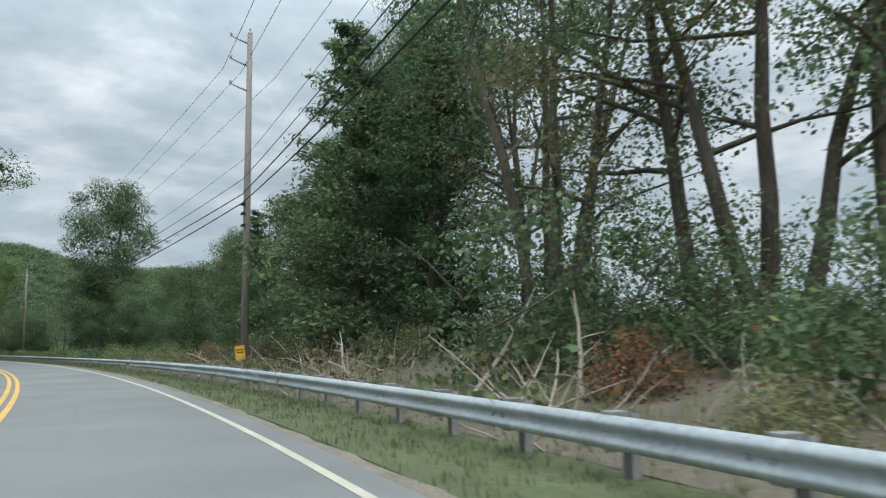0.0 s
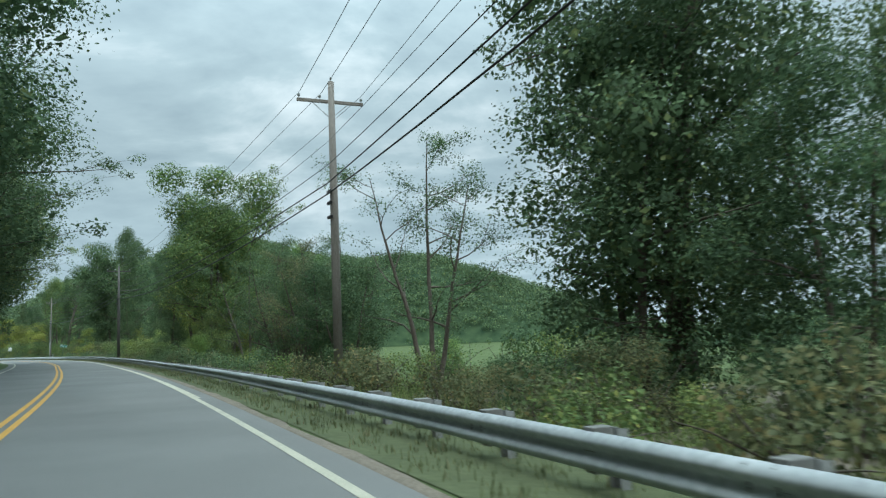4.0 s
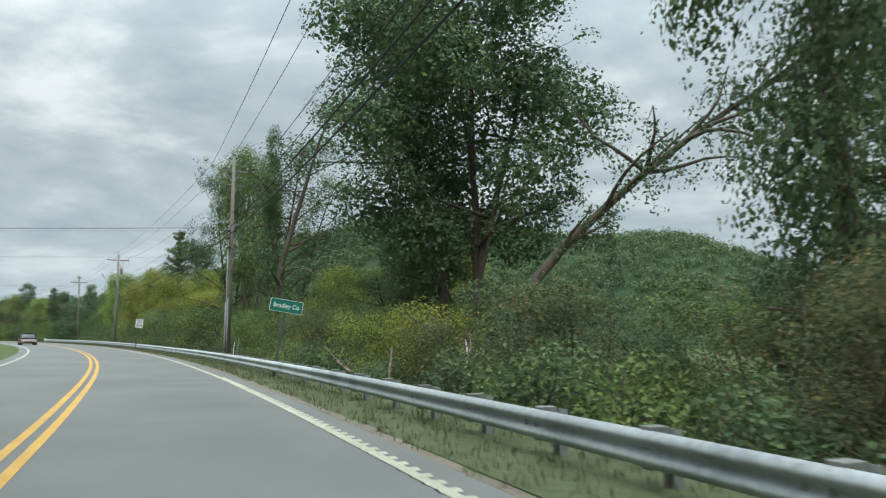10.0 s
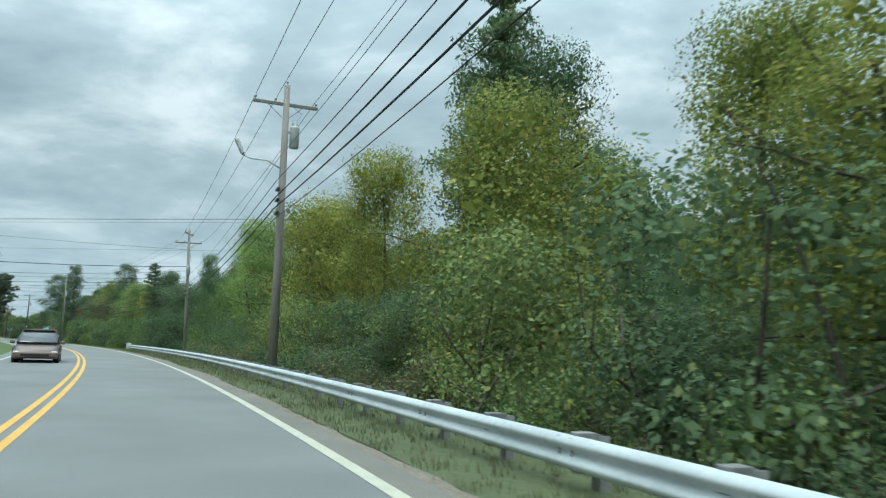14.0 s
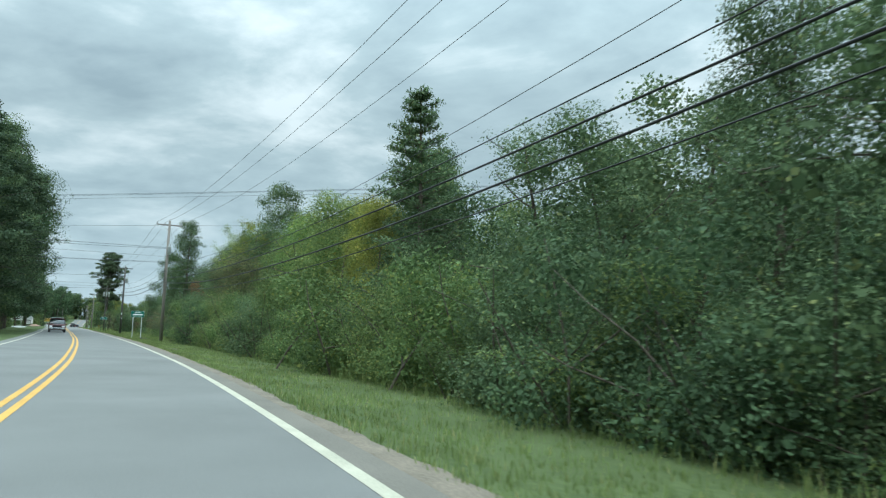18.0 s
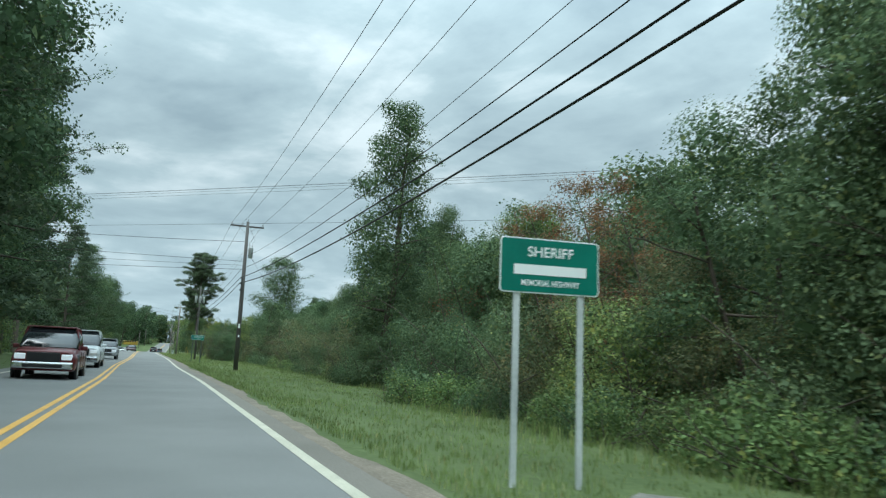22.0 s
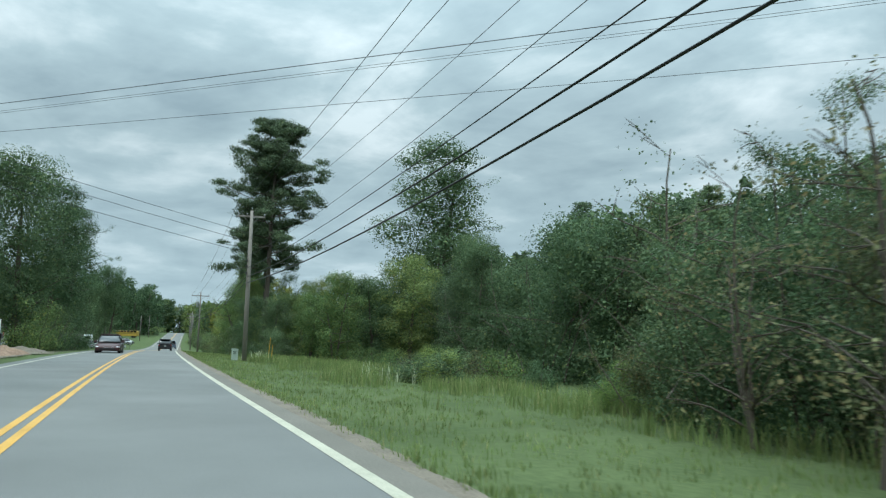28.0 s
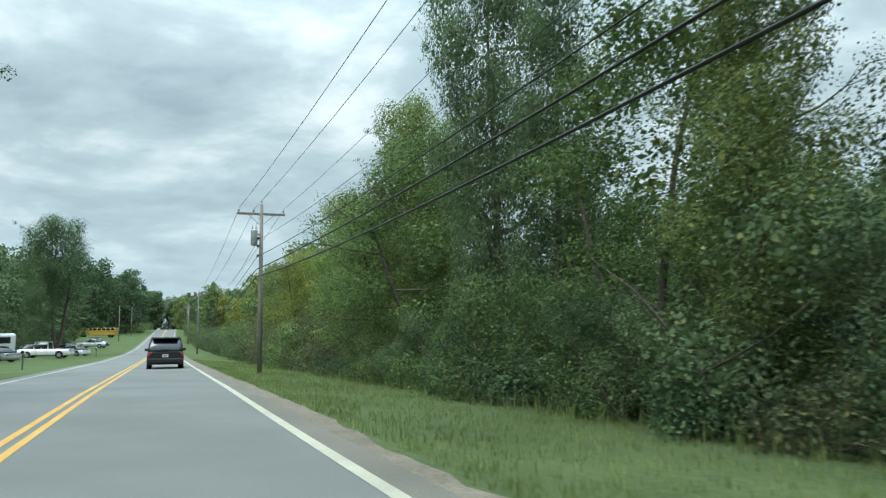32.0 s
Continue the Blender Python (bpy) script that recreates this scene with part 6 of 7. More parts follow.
# ---------------------------------------------------------------- signs
def lettering(text, size, material, parent, x, z, y=-0.014, width=None):
    c = bpy.data.curves.new("lettering", "FONT")
    c.body, c.size, c.align_x, c.align_y, c.extrude = text, size, "CENTER", "CENTER", 0.001
    c.offset = size * 0.012
    c.materials.append(material)
    ob = new("lettering", c)
    ob.parent = parent
    ob.matrix_basis = pose(x, y, z, 90, 0, 0)
    dg = bpy.context.evaluated_depsgraph_get()
    me = bpy.data.meshes.new_from_object(ob.evaluated_get(dg))
    me.name = "lettering"
    bpy.data.objects.remove(ob)
    if width and len(me.vertices):
        xs = [v.co.x for v in me.vertices]
        k = width / (max(xs) - min(xs))
        me.transform(Matrix.Diagonal((k, 1, 1, 1)))
    out = new("lettering", me)
    out.parent = parent
    out.matrix_basis = pose(x, y, z, 90, 0, 0)
    return out


def sign_board(thing_ob, w, h, face, border, z, corner=0.04, tilt=0):
    """A rounded board with a border, its face toward -y."""
    def rounded(w, h, r, t):
        bm = bmesh.new()
        ring = []
        for cx, cz, a0 in ((w / 2 - r, h / 2 - r, 0), (-w / 2 + r, h / 2 - r, 90), (-w / 2 + r, -h / 2 + r, 180), (w / 2 - r, -h / 2 + r, 270)):
            for k in range(4):
                a = radians(a0 + 30 * k)
                ring.append(bm.verts.new((cx + r * math.cos(a), 0, cz + r * math.sin(a))))
        f = bm.faces.new(ring)
        g = bmesh.ops.extrude_face_region(bm, geom=[f])
        bmesh.ops.translate(bm, vec=(0, t, 0), verts=[v for v in g["geom"] if isinstance(v, bmesh.types.BMVert)])
        bmesh.ops.recalc_face_normals(bm, faces=bm.faces)
        return bm
    b = part("board", rounded(w, h, corner, 0.004), border, thing_ob)
    b.matrix_basis = pose(0, 0, z, 0, tilt, 0)
    f = part("panel", rounded(w - 0.03, h - 0.03, corner * 0.8, 0.003), face, b)
    f.location = (0, -0.005, 0)
    if border is ink:
        f2 = part("rim", rounded(w, h, corner, 0.002), face, b)
        f2.location = (0, 0.006, 0)
    return b


def u_post(thing_ob, x, top, metal=None):
    part("post", joined(box((0.07, 0.006, top + 0.6), (x, 0.018, top / 2 - 0.3)), box((0.006, 0.03, top + 0.6), (x - 0.035, 0.03, top / 2 - 0.3)), box((0.006, 0.03, top + 0.6), (x + 0.035, 0.03, top / 2 - 0.3))), metal or post_steel, thing_ob)


# speed limit
sg = thing("speed_limit_sign", "white speed limit sign reading 55 on a steel post", "road sign", stand(261.8, 3.2, -6) @ pose(0, 0, 0, 0, 6, 0))
u_post(sg, 0, 2.65, sign_post_green)
bd = sign_board(sg, 0.62, 0.78, sign_white, ink, 2.3, 0.04)
lettering("SPEED", 0.155, ink, bd, 0, 0.26, -0.012, 0.46)
lettering("LIMIT", 0.155, ink, bd, 0, 0.09, -0.012, 0.38)
lettering("55", 0.36, ink, bd, 0, -0.18, -0.012, 0.46)
# county line
sg = thing("county_sign", "green county line sign with white letters", "road sign", stand(215.5, 3.88, -8) @ pose(0, 0, 0, 0, 9, 0))
u_post(sg, 0, 2.4, sign_post_green)
bd = sign_board(sg, 1.04, 0.41, sign_green, letter_white, 2.26, 0.05)
lettering("Bradley Co", 0.20, letter_white, bd, 0, 0, -0.012, 0.82)
# two-line green sign
sg = thing("highway_name_sign", "green memorial highway sign on two steel posts", "road sign", stand(424.5, 4.16, -3) @ pose(0, 0, 0, 0, -0.8, 0))
for x in (-0.42, 0.42):
    u_post(sg, x, 2.7, steel)
bd = sign_board(sg, 1.30, 0.66, sign_green, letter_white, 2.55, 0.05)
lettering("SHERIFF", 0.17, letter_white, bd, 0, 0.16, -0.012, 0.60)
part("text_bar", box((0.95, 0.004, 0.12), (0, -0.009, -0.05)), letter_white, bd)
lettering("MEMORIAL HIGHWAY", 0.10, letter_white, bd, 0, -0.21, -0.012, 0.76)
# trail sign
sg = thing("trail_sign", "green memorial trail sign on two leaning steel posts", "road sign", stand(497.7, 4.5, -3) @ pose(0, 0, 0, 0, 0.5, 0))
for x in (-0.42, 0.42):
    u_post(sg, x, 2.6, sign_post_green)
bd = sign_board(sg, 1.25, 0.48, sign_green, letter_white, 2.5, 0.05)
lettering("PURPLE HEART", 0.19, letter_white, bd, 0.08, 0.04, -0.012, 0.86)
lettering("TRAIL", 0.10, letter_white, bd, 0.08, -0.13, -0.012, 0.2)
part("emblem", tube([(-0.51, -0.008, -0.09), (-0.51, -0.013, -0.09)], 0.075, 10), purple, bd, "small purple round emblem")
# tilted yellow sign behind the guardrail
sg = thing("curve_sign", "yellow warning plate leaning on a wooden post", "road sign", stand(29.0, 5.9, -10) @ pose(0, 0, 0, 0, -8, 0))
u_post(sg, 0, 1.0)
bd = sign_board(sg, 0.36, 0.54, sign_yellow, sign_yellow, 0.85, 0.03)
for z in (0.12, 0.02):
    part("text_bar", box((0.26, 0.004, 0.035), (0, -0.009, z)), ink, bd)
sign_back = surface("grey_sign_back", (0.40, 0.42, 0.42), (0.55, 0.57, 0.57), 3, 0.5, 0.1, bump=0.04)
# far-side boards
sg = thing("warning_sign", "grey back of a diamond warning sign across the road", "road sign", stand(567.2, -9.4, 0))
u_post(sg, 0, 2.6)
bd = sign_board(sg, 0.86, 0.86, sign_back, sign_back, 2.3, 0.04, 45)
for s, d, w, h, z in ((565.6, -12.9, 3.5, 1.9, 2.3), (595.4, -11.0, 2.3, 1.75, 1.45)):
    sg = thing("sale_board", "white sale board on two posts across the road", "sign board", stand(s, d, 4))
    for x in (-w * 0.4, w * 0.4):
        part("post", box((0.09, 0.09, z + h / 2 + 0.5), (x, 0.06, (z + h / 2) / 2 - 0.2), 0.006), letter_white, sg)
    bd = sign_board(sg, w, h, sign_white, post_steel, z, 0.02)
    for k in range(3):
        part("text_bar", box((w * (0.7 - 0.15 * k), 0.004, h * 0.12), (0, -0.012, h * (0.28 - 0.25 * k))), ink if k else sign_green, bd)

# delineator stakes, cable markers and the cable box
for s, d, h, mat, lab in ((228.4, 4.75, 1.15, dead_bark, "thin pale wooden stake by the guardrail"), (229.2, 4.7, 1.0, letter_white, "thin white marker stake by the guardrail"), (207.5, 5.0, 1.1, dead_bark, "weathered grey wooden stake behind the guardrail"),
                          (168.3, 6.9, 1.4, dead_bark, "pale dead stick standing in the brush"), (593.2, 7.9, 1.7, sign_yellow, "slim yellow cable marker post in the grass"), (594.6, 8.3, 1.2, sign_yellow, "short yellow cable marker post in the grass"), (565.8, -10.0, 2.3, letter_white, "slim white marker stake beside the sale board")):
    st = thing("marker_stake", lab, "marker post", stand(s, d, 0) @ pose(0, 0, 0, 3, 4, 0))
    part("stake", box((0.035, 0.03, h + 0.4), (0, 0, h / 2 - 0.2), 0.006), mat, st)
cb = thing("cable_pedestal", "pale green cable pedestal box standing in the grass", "utility box", stand(589.2, 5.2, 10))
part("cabinet", box((0.38, 0.30, 0.80), (0, 0, 0.34), 0.02), box_green := surface("pale_green_paint", (0.30, 0.36, 0.31), (0.40, 0.46, 0.40), 4, 0.6, bump=0.05), cb)
part("lid", box((0.41, 0.33, 0.08), (0, 0, 0.76), 0.02), box_green, cb)
for z in (0.23, 0.27, 0.31, 0.35, 0.39):
    part("vent_slot", box((0.20, 0.006, 0.018), (-0.05, -0.153, z + 0.22)), black_trim, cb)

mb = thing("mailbox", "dark mailbox on a wooden post across the road", "mailbox", stand(582.1, -7.5, 0))
part("post", box((0.12, 0.12, 1.5), (0, 0, 0.35), 0.01), dark_wood, mb)
part("box", joined(box((0.24, 0.52, 0.16), (0, 0, 1.16), 0.02), tube([(0, -0.26, 1.24), (0, 0.26, 1.24)], 0.12, 12)), black_trim, mb)
part("door", tube([(0, -0.27, 1.22), (0, -0.285, 1.22)], 0.115, 12), black_trim, mb)
# the flag is no lamp; it takes the tail lights' faint red glow
part("flag", box((0.012, 0.05, 0.22), (0.135, 0.1, 1.32), 0.003), red_glow, mb)


def build_mound(s, d, length, width, height, material, label, seed):
    """A low uneven heap of earth."""
    v, q, n, w = [], [], 26, 14
    for i in range(n):
        for j in range(w):
            a, b = -1 + 2 * i / (n - 1), -1 + 2 * j / (w - 1)
            r = max(0.0, 1 - (a * a + b * b) ** 0.8)
            p0 = on_ground(s + a * length / 2, d + b * width / 2)
            v.append((p0.x, p0.y, p0.z - 0.05 + height * r ** 0.7 * (0.75 + 0.6 * noise.noise(Vector((a * 4, b * 3, seed))))))
    for i in range(n - 1):
        for j in range(w - 1):
            k = i * w + j
            q.append((k, k + w, k + w + 1, k + 1))
    tagged(new("earth_mound", quads_mesh("earth_mound", v, q, material)), label, "earth mound")


red_earth = surface("reddish_dug_earth", (0.16, 0.095, 0.06), (0.34, 0.23, 0.16), 1.2, 0.95, bump=0.8, fine=9, fine_mix=0.5, space="World")
build_mound(592, -9.2, 12, 3.2, 0.75, red_earth, "low heap of reddish dug earth across the road", 3)
build_mound(603, -9.6, 9, 3.5, 0.6, gravel, "low pale heap of gravel across the road", 5)


# ---------------------------------------------------------------- vehicles
def car_paint(name, colour):
    return surface(name, tuple(c * 0.9 for c in colour), colour, 2.0, 0.28, 0.15, bump=0.0, fine=6, spec=0.6)


def loft(sections):
    """A body from cross sections: each (y, half width, bottom z, top z, top half width)."""
    bm = bmesh.new()
    rings = []
    for y, w, z0, z1, wt in sections:
        zm = z0 + (z1 - z0) * 0.55
        pts = [(-w * 0.94, z0), (-w, z0 + 0.12), (-w, zm), (-wt, z1 - 0.04), (-wt * 0.86, z1), (wt * 0.86, z1), (wt, z1 - 0.04), (w, zm), (w, z0 + 0.12), (w * 0.94, z0)]
        rings.append([bm.verts.new((x, y, z)) for x, z in pts])
    for r0, r1 in zip(rings, rings[1:]):
        for k in range(10):
            f = bm.faces.new((r0[k], r0[(k + 1) % 10], r1[(k + 1) % 10], r1[k]))
            f.smooth = True
    bm.faces.new(rings[0][::-1])
    bm.faces.new(rings[-1])
    bmesh.ops.recalc_face_normals(bm, faces=bm.faces)
    return bm


def build_car(name, label, category, paint, s, d, turn, L=4.9, W=1.93, H=1.78, style="suv", group="cars on the road"):
    """A car whose front points to +y before it is turned along the road."""
    ob = thing(name, label, category, stand(s, d, turn), group)
    w, belt = W / 2, H * 0.56
    low = 0.30 if style != "sedan" else 0.2
    tall = style != "sedan"
    hood = belt + (0.10 if style in ("suv", "pickup") else 0.0)
    part("body", loft([(-L / 2, w * 0.86, low + 0.14, belt - 0.02, w * 0.82), (-L / 2 + 0.10, w * 0.97, low, belt, w * 0.93), (-L * 0.28, w, low, belt + 0.02, w * 0.95), (L * 0.12, w, low, belt, w * 0.95),
                       (L * 0.24, w, low, hood - 0.02, w * 0.90)] + ([(L * 0.38, w * 0.99, low, hood - 0.06, w * 0.88), (L / 2 - 0.14, w * 0.96, low, hood - 0.10, w * 0.85), (L / 2 - 0.03, w * 0.90, low + 0.06, hood - 0.17, w * 0.80)] if tall else
                       [(L / 2 - 0.45, w * 0.97, low, hood - 0.10, w * 0.85), (L / 2 - 0.16, w * 0.92, low, hood - 0.18, w * 0.80), (L / 2, w * 0.80, low + 0.1, hood - 0.30, w * 0.70)])), paint, ob)
    if style == "suv":
        rear, front = -L / 2 + 0.12, L * 0.20
        cab = [(rear, w * 0.92, belt - 0.03, belt + 0.05, w * 0.90), (rear + 0.24, w * 0.92, belt - 0.03, H - 0.06, w * 0.76), (rear + 0.6, w * 0.93, belt - 0.03, H, w * 0.76), (L * 0.02, w * 0.93, belt - 0.03, H, w * 0.76), (front - 0.45, w * 0.92, belt - 0.03, H - 0.08, w * 0.74), (front + 0.25, w * 0.90, belt - 0.03, belt + 0.04, w * 0.86)]
    elif style == "pickup":
        rear, front = -L * 0.08, L * 0.22
        cab = [(rear, w * 0.92, belt - 0.03, H - 0.10, w * 0.78), (rear + 0.15, w * 0.92, belt - 0.03, H, w * 0.78), (L * 0.06, w * 0.92, belt - 0.03, H, w * 0.78), (front - 0.3, w * 0.92, belt - 0.03, H - 0.06, w * 0.76), (front + 0.35, w * 0.90, belt - 0.03, belt + 0.04, w * 0.86)]
    else:
        rear, front = -L * 0.40, L * 0.24
        cab = [(rear, w * 0.88, belt - 0.03, belt + 0.04, w * 0.84), (rear + 0.65, w * 0.90, belt - 0.03, H - 0.06, w * 0.70), (-L * 0.06, w * 0.91, belt - 0.03, H, w * 0.70), (L * 0.06, w * 0.91, belt - 0.03, H - 0.02, w * 0.70), (front + 0.1, w * 0.88, belt - 0.03, belt + 0.04, w * 0.84)]
    part("cabin", loft(cab), car_glass, ob, "dark tinted window band")
    top = [c for c in cab if c[3] > H - 0.12]
    y0, y1 = top[0][0], top[-1][0]
    brow = {"suv": 0.75, "pickup": 0.77}.get(style, 0.69)
    part("roof", box((w * 2 * brow, y1 - y0 + 0.12, 0.05), (0, (y0 + y1) / 2, H - 0.005), 0.02), paint, ob)
    for x in (-1, 1):
        for y, t in ((y0 + 0.05, 0.09), ((y0 + y1) / 2, 0.07), (y1 - 0.02, 0.08)):
            part("pillar", tube([(x * w * 0.935, y - (0.08 if y == y0 + 0.05 else -0.12 if y == y1 - 0.02 else 0), belt), (x * w * (brow + 0.01), y, H - 0.03)], t * 0.55, 5), paint, ob)
    if style == "pickup":
        part("bed_cover", box((W * 0.86, L * 0.34, 0.05), (0, -L * 0.30, belt + 0.02), 0.01), black_trim, ob)
    # wheels
    r = 0.37 if style != "sedan" else 0.32
    for x in (-1, 1):
        for y in (-L * 0.30, L * 0.31):
            wl_ob = part("wheel", tube([(x * (w - 0.24), y, r), (x * (w - 0.22), y, r), (x * (w - 0.02), y, r), (x * w, y, r)], [r * 0.92, r, r, r * 0.9], 20), tyre_rubber, ob)
            part("rim", tube([(x * (w - 0.03), y, r), (x * (w + 0.012), y, r)], [r * 0.62, r * 0.58], 16), alloy, wl_ob)
            part("wheel_arch", tube([(x * (w - 0.12), y, r + 0.04), (x * (w + 0.004), y, r + 0.04)], r * 1.18, 20), black_trim, ob)
    # rear
    part("rear_bumper", box((W * 0.95, 0.18, 0.24), (0, -L / 2 + 0.04, low + 0.22), 0.05), black_trim if style == "suv" else paint, ob)
    part("front_bumper", box((W * 0.92, 0.20, 0.24), (0, L / 2 - 0.03, low + 0.18), 0.06), chrome if style == "pickup" else paint, ob)
    part("lower_grille", box((W * 0.6, 0.03, 0.11), (0, L / 2 + 0.065, low + 0.16), 0.01), black_trim, ob)
    part("number_plate", box((0.31, 0.02, 0.16), (0, -L / 2 - 0.02, belt - 0.22 if style == "suv" else low + 0.32), 0.004), plate_white, ob)
    part("plate_bar", box((0.22, 0.004, 0.05), (0, -L / 2 - 0.031, belt - 0.22 if style == "suv" else low + 0.32)), black_trim, ob)
    for x in (-1, 1):
        part("tail_light", box((0.24, 0.10, 0.20 if style != "sedan" else 0.14), (x * w * 0.80, -L / 2 + 0.05, belt - 0.14), 0.03), red_glow, ob)
        part("headlight", box((0.34, 0.16, 0.20) if tall else (0.42, 0.20, 0.10), (x * w * 0.70, L / 2 - (0.09 if tall else 0.12), hood - (0.33 if tall else 0.34)), 0.04), clear_lamp, ob)
        part("door_mirror", box((0.20, 0.12, 0.15), (x * (w + 0.09), L * 0.17, belt + 0.08), 0.04), paint, ob)
        part("door_handle", box((0.03, 0.16, 0.035), (x * (w + 0.005), -L * 0.02, belt - 0.12), 0.01), black_trim, ob)
    gr = part("grille", box((W * (0.50 if tall else 0.42), 0.06, 0.36 if tall else 0.24), (0, L / 2 - 0.005, hood - (0.37 if tall else 0.44)), 0.02), black_trim, ob)
    for k in range(3 if tall else 1):
        part("grille_bar", box((W * 0.48, 0.02, 0.035), (0, L / 2 + 0.015, hood - (0.27 if tall else 0.34) - 0.10 * k), 0.006), chrome, gr)
    for x in (-1, 1):
        for y in (-L * 0.07, L * 0.14):
            part("door_seam", box((0.012, 0.012, belt - low - 0.12), (x * (w + 0.001), y, (belt + low) / 2)), black_trim, ob)
    part("sill", box((W * 0.99, L * 0.44, 0.10), (0, 0, low + 0.05), 0.03), black_trim, ob)
    if style == "suv":
        part("spoiler", box((W * 0.70, 0.26, 0.05), (0, -L / 2 + 0.26, H - 0.03), 0.02), paint, ob)
        for x in (-1, 1):
            part("roof_rail", tube([(x * w * 0.66, y0 + 0.1, H + 0.05), (x * w * 0.66, y1, H + 0.05)], 0.02, 6), black_trim, ob)
        part("rear_wiper", box((0.4, 0.02, 0.02), (-0.05, -L / 2 + 0.08, belt + 0.12)), black_trim, ob)
    return ob


black_car = car_paint("black_car_paint", (0.014, 0.015, 0.019))
white_car = car_paint("white_car_paint", (0.66, 0.68, 0.68))
silver_car = car_paint("silver_car_paint", (0.34, 0.36, 0.37))
maroon_car = car_paint("maroon_car_paint", (0.11, 0.015, 0.018))
dark_maroon = car_paint("dark_maroon_car_paint", (0.055, 0.018, 0.02))
tan_car = car_paint("faded_brown_car_paint", (0.16, 0.11, 0.09))
blue_car = car_paint("blue_grey_car_paint", (0.10, 0.14, 0.19))
bus_yellow = car_paint("school_bus_yellow", (0.46, 0.31, 0.06))

build_car("suv", "black mid-size SUV driving ahead in the lane", "car", black_car, 659.5, 0.1, 0)
build_car("pickup_truck", "dark pickup truck far ahead on the road", "car", blue_car, 742, 0.2, 0, 5.6, 2.0, 1.9, "pickup")
build_car("pickup_truck", "white pickup truck with a chrome grille in the oncoming lane", "car", white_car, 462, -3.5, 180, 5.8, 2.02, 1.92, "pickup")
build_car("pickup_truck", "maroon pickup truck in the oncoming lane", "car", maroon_car, 447, -3.4, 180, 5.3, 1.95, 1.75, "pickup")
build_car("suv", "silver crossover SUV behind the white pickup in the oncoming lane", "car", silver_car, 488, -3.4, 180, 4.7, 1.86, 1.7, "suv")
build_car("sedan", "dark maroon sedan in the oncoming lane", "car", dark_maroon, 603, -3.4, 180, 4.9, 1.87, 1.48, "sedan")
build_car("sedan", "faded brown old sedan in the oncoming lane", "car", tan_car, 300.5, -3.3, 180, 4.8, 1.83, 1.45, "sedan")
lot = random.Random(4)
for s, d, style, paint, lab in ((712, -13, "pickup", white_car, "white pickup truck parked on the grass lot"), (720, -16, "sedan", silver_car, "silver sedan parked on the grass lot"), (728, -12, "sedan", white_car, "white sedan parked on the grass lot"),
                                (738, -14, "suv", blue_car, "blue grey SUV parked on the grass lot"), (776, -13.5, "pickup", silver_car, "silver pickup truck parked on the grass lot"), (792, -14.5, "sedan", white_car, "white sedan parked at the lot's end"),
                                (696, -18, "suv", maroon_car, "maroon SUV parked near the building"), (690, -14.5, "sedan", silver_car, "grey sedan parked by the drive")):
    dims = {"pickup": (5.7, 2.0, 1.88), "sedan": (4.7, 1.83, 1.45), "suv": (4.7, 1.9, 1.7)}[style]
    build_car({"pickup": "pickup_truck", "sedan": "sedan", "suv": "suv"}[style], lab, "car", paint, s, d, lot.choice((60, 80, 110, 250)), *dims, style, "cars parked on the lot")

bus = thing("school_bus", "yellow school bus parked beyond the parked cars", "bus", stand(846, -18, 75), "cars parked on the lot")
part("body", box((2.4, 9.5, 2.0), (0, 0, 1.65), 0.15), bus_yellow, bus)
part("hood", box((2.0, 1.6, 1.1), (0, 5.4, 1.3), 0.15), bus_yellow, bus)
for x in (-1, 1):
    for k in range(7):
        part("window", box((0.03, 0.95, 0.62), (x * 1.205, -3.8 + k * 1.2, 2.3), 0.01), car_glass, bus)
    part("side_stripe", box((0.02, 9.3, 0.08), (x * 1.205, 0, 1.6)), black_trim, bus)
    for y in (-3.0, 4.6):
        part("wheel", tube([(x * 0.8, y, 0.48), (x * 1.2, y, 0.48)], 0.48, 18), tyre_rubber, bus)
part("windscreen", box((2.0, 0.04, 0.8), (0, 4.77, 2.35), 0.02), car_glass, bus)

# low building by the lot
siding = surface("pale_metal_siding", (0.45, 0.46, 0.45), (0.58, 0.59, 0.57), 1.5, 0.6, bump=0.1, stretch=(6, 1, 0.2))
roof_grey = surface("grey_metal_roof", (0.30, 0.32, 0.33), (0.44, 0.46, 0.47), 1.0, 0.5, 0.3, bump=0.1)
shed = thing("low_building", "low pale metal building with a grey roof beside the lot", "building", stand(700, -30, 0))
part("wall", box((10, 18, 3.2), (0, 0, 1.3)), siding, shed)
bm = bmesh.new()
rv = [bm.verts.new(p) for p in ((-5.5, -9.5, 2.85), (5.5, -9.5, 2.85), (0, -9.5, 4.8), (-5.5, 9.5, 2.85), (5.5, 9.5, 2.85), (0, 9.5, 4.8))]
for f in ((0, 1, 2), (5, 4, 3), (0, 2, 5, 3), (1, 4, 5, 2), (0, 3, 4, 1)):
    bm.faces.new([rv[i] for i in f])
part("roof", bm, roof_grey, shed)
for y in (-5, 0, 5):
    w_ob = part("window", box((0.06, 1.6, 1.1), (5.02, y, 1.6), 0.01), car_glass, shed)
    part("window_sill", box((0.12, 1.8, 0.08), (5.05, y, 1.0), 0.01), letter_white, w_ob)
part("door", box((0.08, 1.0, 2.1), (5.03, 7.4, 0.8), 0.01), letter_white, shed)

pale_concrete = surface("pale_concrete", (0.30, 0.30, 0.28), (0.46, 0.46, 0.43), 1.0, 0.9, bump=0.2, fine=20, space="World")
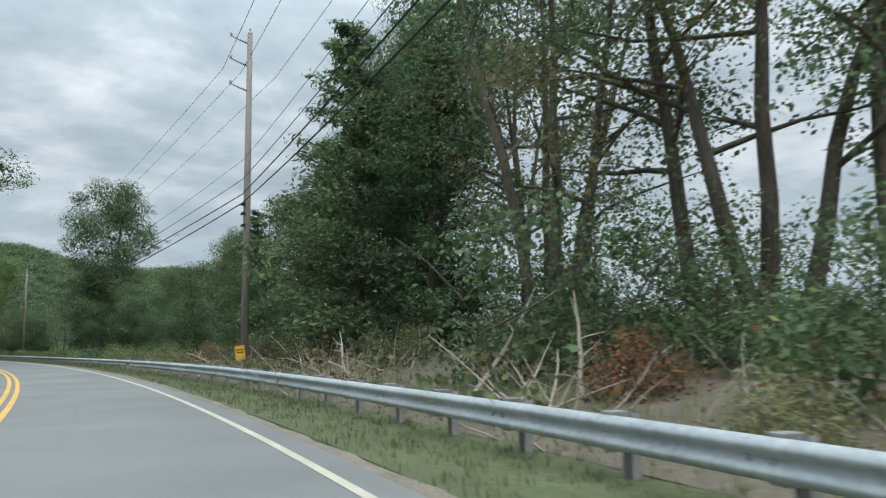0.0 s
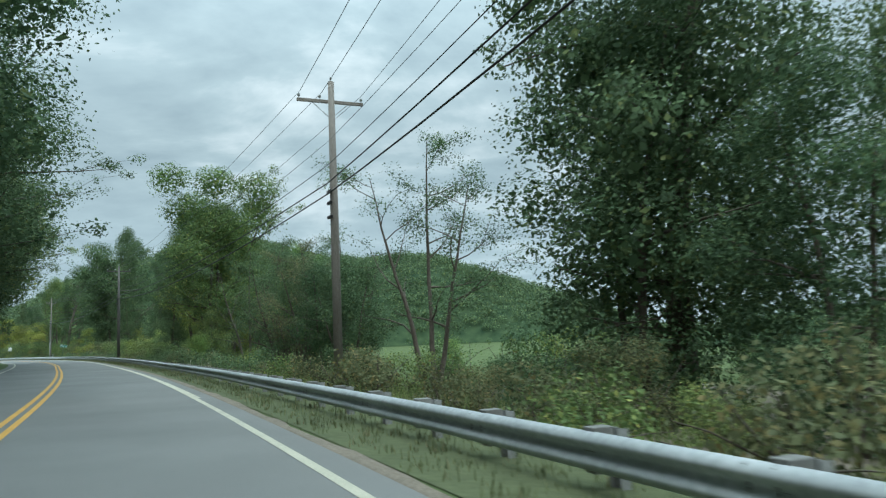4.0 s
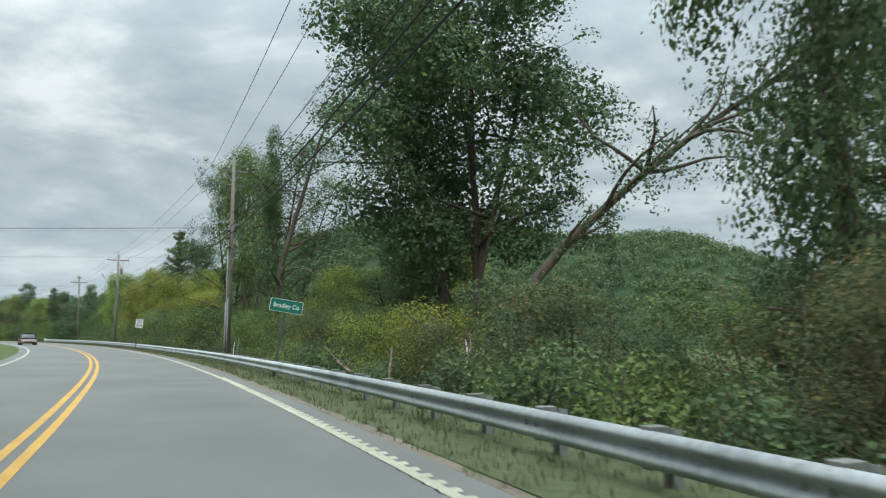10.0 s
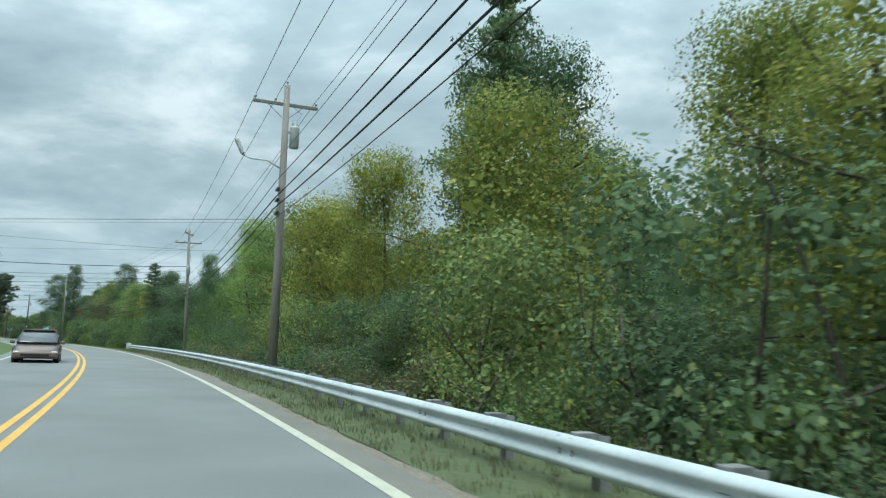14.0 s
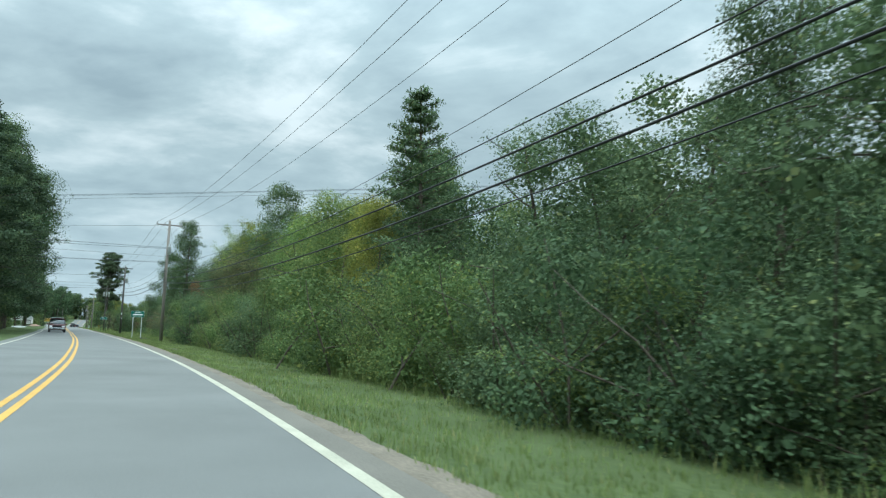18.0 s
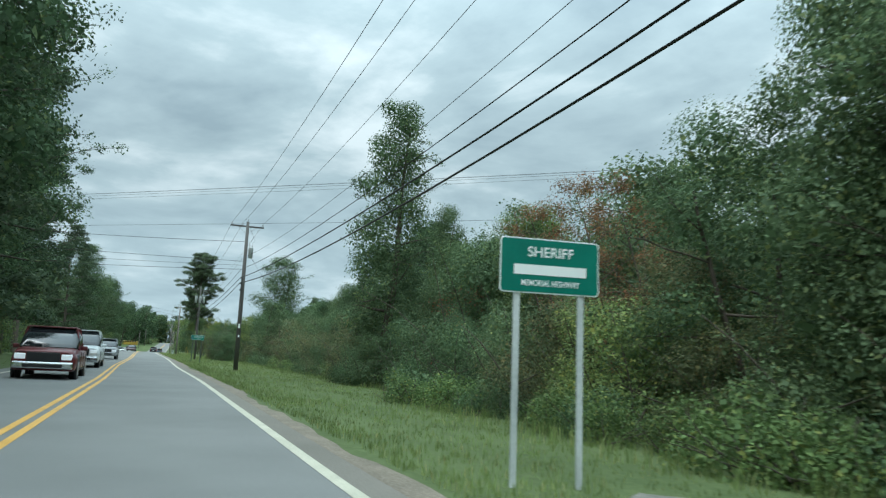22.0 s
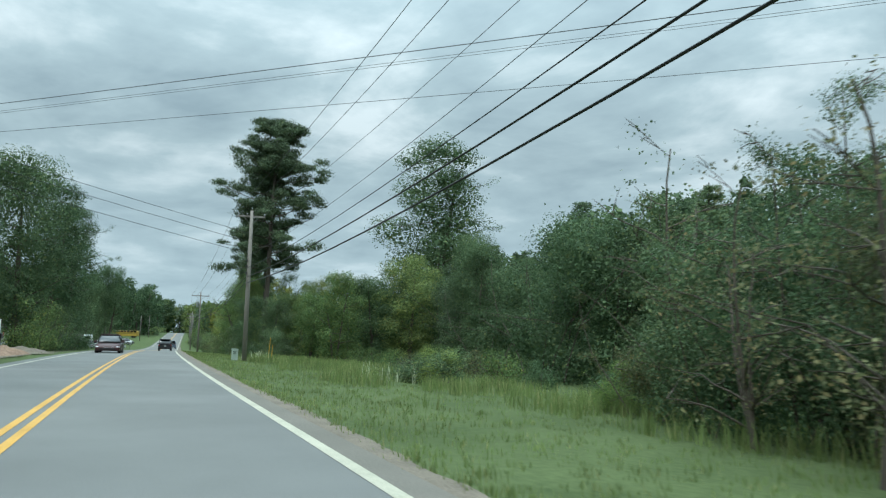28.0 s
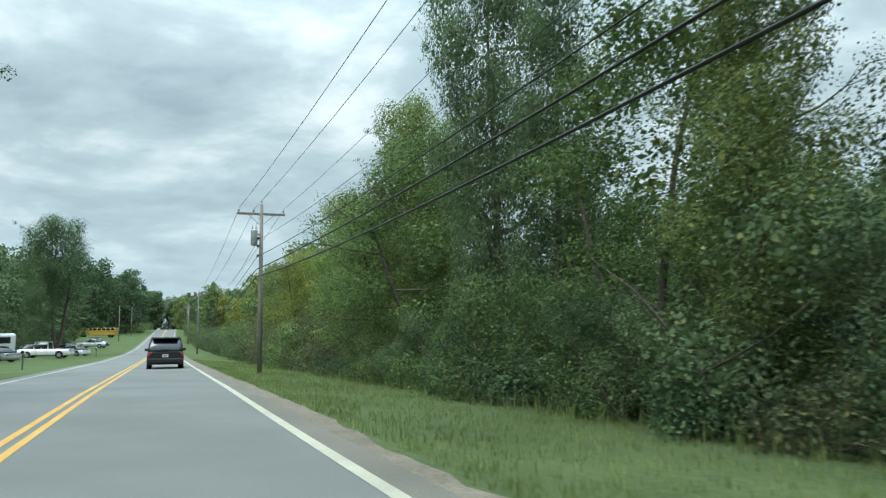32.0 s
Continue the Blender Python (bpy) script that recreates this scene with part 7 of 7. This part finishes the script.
# drive and dirt lot across the road
tagged(new("dirt_drive", ragged_strip("dirt_drive", 576, 612, -10.5, 4.6, 0.03, gravel, 1.0, 0.05, 6)), "pale dirt drive meeting the far side of the road", "driveway", kind="structure")

# fallen branches behind the guardrail
for n, (s, d, ln, turn, rise) in enumerate(((13, 6.6, 3.6, 30, 0.55), (15, 7.4, 2.8, 80, 0.25), (19, 6.4, 3.0, 140, 0.12), (26, 6.8, 3.2, 20, 0.10), (30, 7.0, 2.6, 60, 0.2), (36, 6.6, 2.4, 110, 0.15), (41, 7.4, 3.0, 10, 0.1), (48, 5.6, 2.0, 60, 0.2), (170, 6.4, 3.0, 30, 0.15), (206, 6.2, 2.2, 70, 0.5), (213, 6.4, 2.4, 120, 0.4), (22, 7.2, 1.6, 75, 1.2), (10, 6.9, 2.4, 65, 1.0))):
    br = thing("fallen_branch", "bleached dead branch lying behind the guardrail", "branch", stand(s, d, turn), "fallen branches")
    rng = np.random.default_rng(60 + n)
    main = limb(rng, (0, 0, 0.1), (1, 0, rise), ln, 0.2, 6)
    limbs = [(main, 0.055, 0.015, 5)] + [(limb(rng, main[k], (0.6, rng.uniform(-1, 1), rng.uniform(0.1, 0.9)), ln * 0.3, 0.3, 3), 0.02, 0.006, 4) for k in (1, 2, 3, 4)]
    part("limb", wood_mesh("limb", limbs, dead_bark), None, br)

dull_concrete = surface("dirty_broken_concrete", (0.10, 0.097, 0.085), (0.21, 0.20, 0.175), 3.0, 0.95, bump=0.6, fine=18, fine_mix=0.5)


def build_rubble(s, d, size, turn, seed, label):
    """A broken slab of concrete half sunk in the verge."""
    rng = random.Random(seed)
    ob = thing("concrete_chunk", label, "rubble", stand(s, d, turn), "broken slabs on the verge")
    bm = box(size, (0, 0, size[2] * 0.3), min(size) * 0.18)
    for v in bm.verts:
        v.co += Vector([rng.uniform(-1, 1) * 0.12 * k for k in size])
    part("slab", bm, dull_concrete, ob)


for n, (s, d, size, turn) in enumerate(((384.6, 3.25, (0.35, 0.9, 0.08), 20), (383.6, 3.4, (0.3, 0.6, 0.10), -15), (386.0, 2.85, (0.4, 0.7, 0.06), 8), (423.1, 4.7, (0.55, 0.5, 0.16), 40), (327.0, 3.0, (0.22, 0.18, 0.10), 30))):
    build_rubble(s, d, size, turn, n, "dirty broken concrete slab lying in the grass")


def build_mailbox(s, d, turn, label):
    ob = thing("mailbox", label, "mailbox", stand(s, d, turn), "mailboxes across the road")
    part("post", box((0.10, 0.10, 1.4), (0, 0, 0.30), 0.01), dark_wood, ob)
    part("box", joined(box((0.22, 0.50, 0.15), (0, 0, 1.08), 0.02), tube([(0, -0.25, 1.15), (0, 0.25, 1.15)], 0.11, 12)), tank_grey, ob)
    part("door", tube([(0, -0.255, 1.13), (0, -0.27, 1.13)], 0.105, 12), black_trim, ob)


build_mailbox(667, -8.4, 0, "grey mailbox on a wooden post across the road")
build_mailbox(719, -8.2, 0, "grey mailbox on a post beside the grass lot")
camper = thing("camper_trailer", "white camper trailer with a blue stripe parked on the lot", "trailer", stand(699, -15.5, 15), "cars parked on the lot")
part("body", box((2.3, 6.2, 2.1), (0, 0, 1.55), 0.22), white_car, camper)
for x in (-1, 1):
    part("side_stripe", box((0.02, 5.9, 0.28), (x * 1.155, 0, 1.15), 0.004), blue_car, camper)
    for y in (-1.9, 0.1, 1.9):
        part("window", box((0.03, 0.9, 0.5), (x * 1.15, y, 1.95), 0.01), car_glass, camper)
    part("wheel", tube([(x * 0.85, 0, 0.34), (x * 1.1, 0, 0.34)], 0.34, 16), tyre_rubber, camper)
part("window", box((1.4, 0.03, 0.6), (0, -3.105, 1.95), 0.01), car_glass, camper)
part("hitch", tube([(0, 3.0, 0.5), (0, 4.1, 0.45)], 0.06, 6), black_trim, camper)

tagged(new("concrete_drive", ragged_strip("concrete_drive", 508, 558, -12.0, 3.4, 0.03, pale_concrete, 1.0, 0.03, 14)), "pale concrete drive along the far side of the road", "driveway", kind="structure")
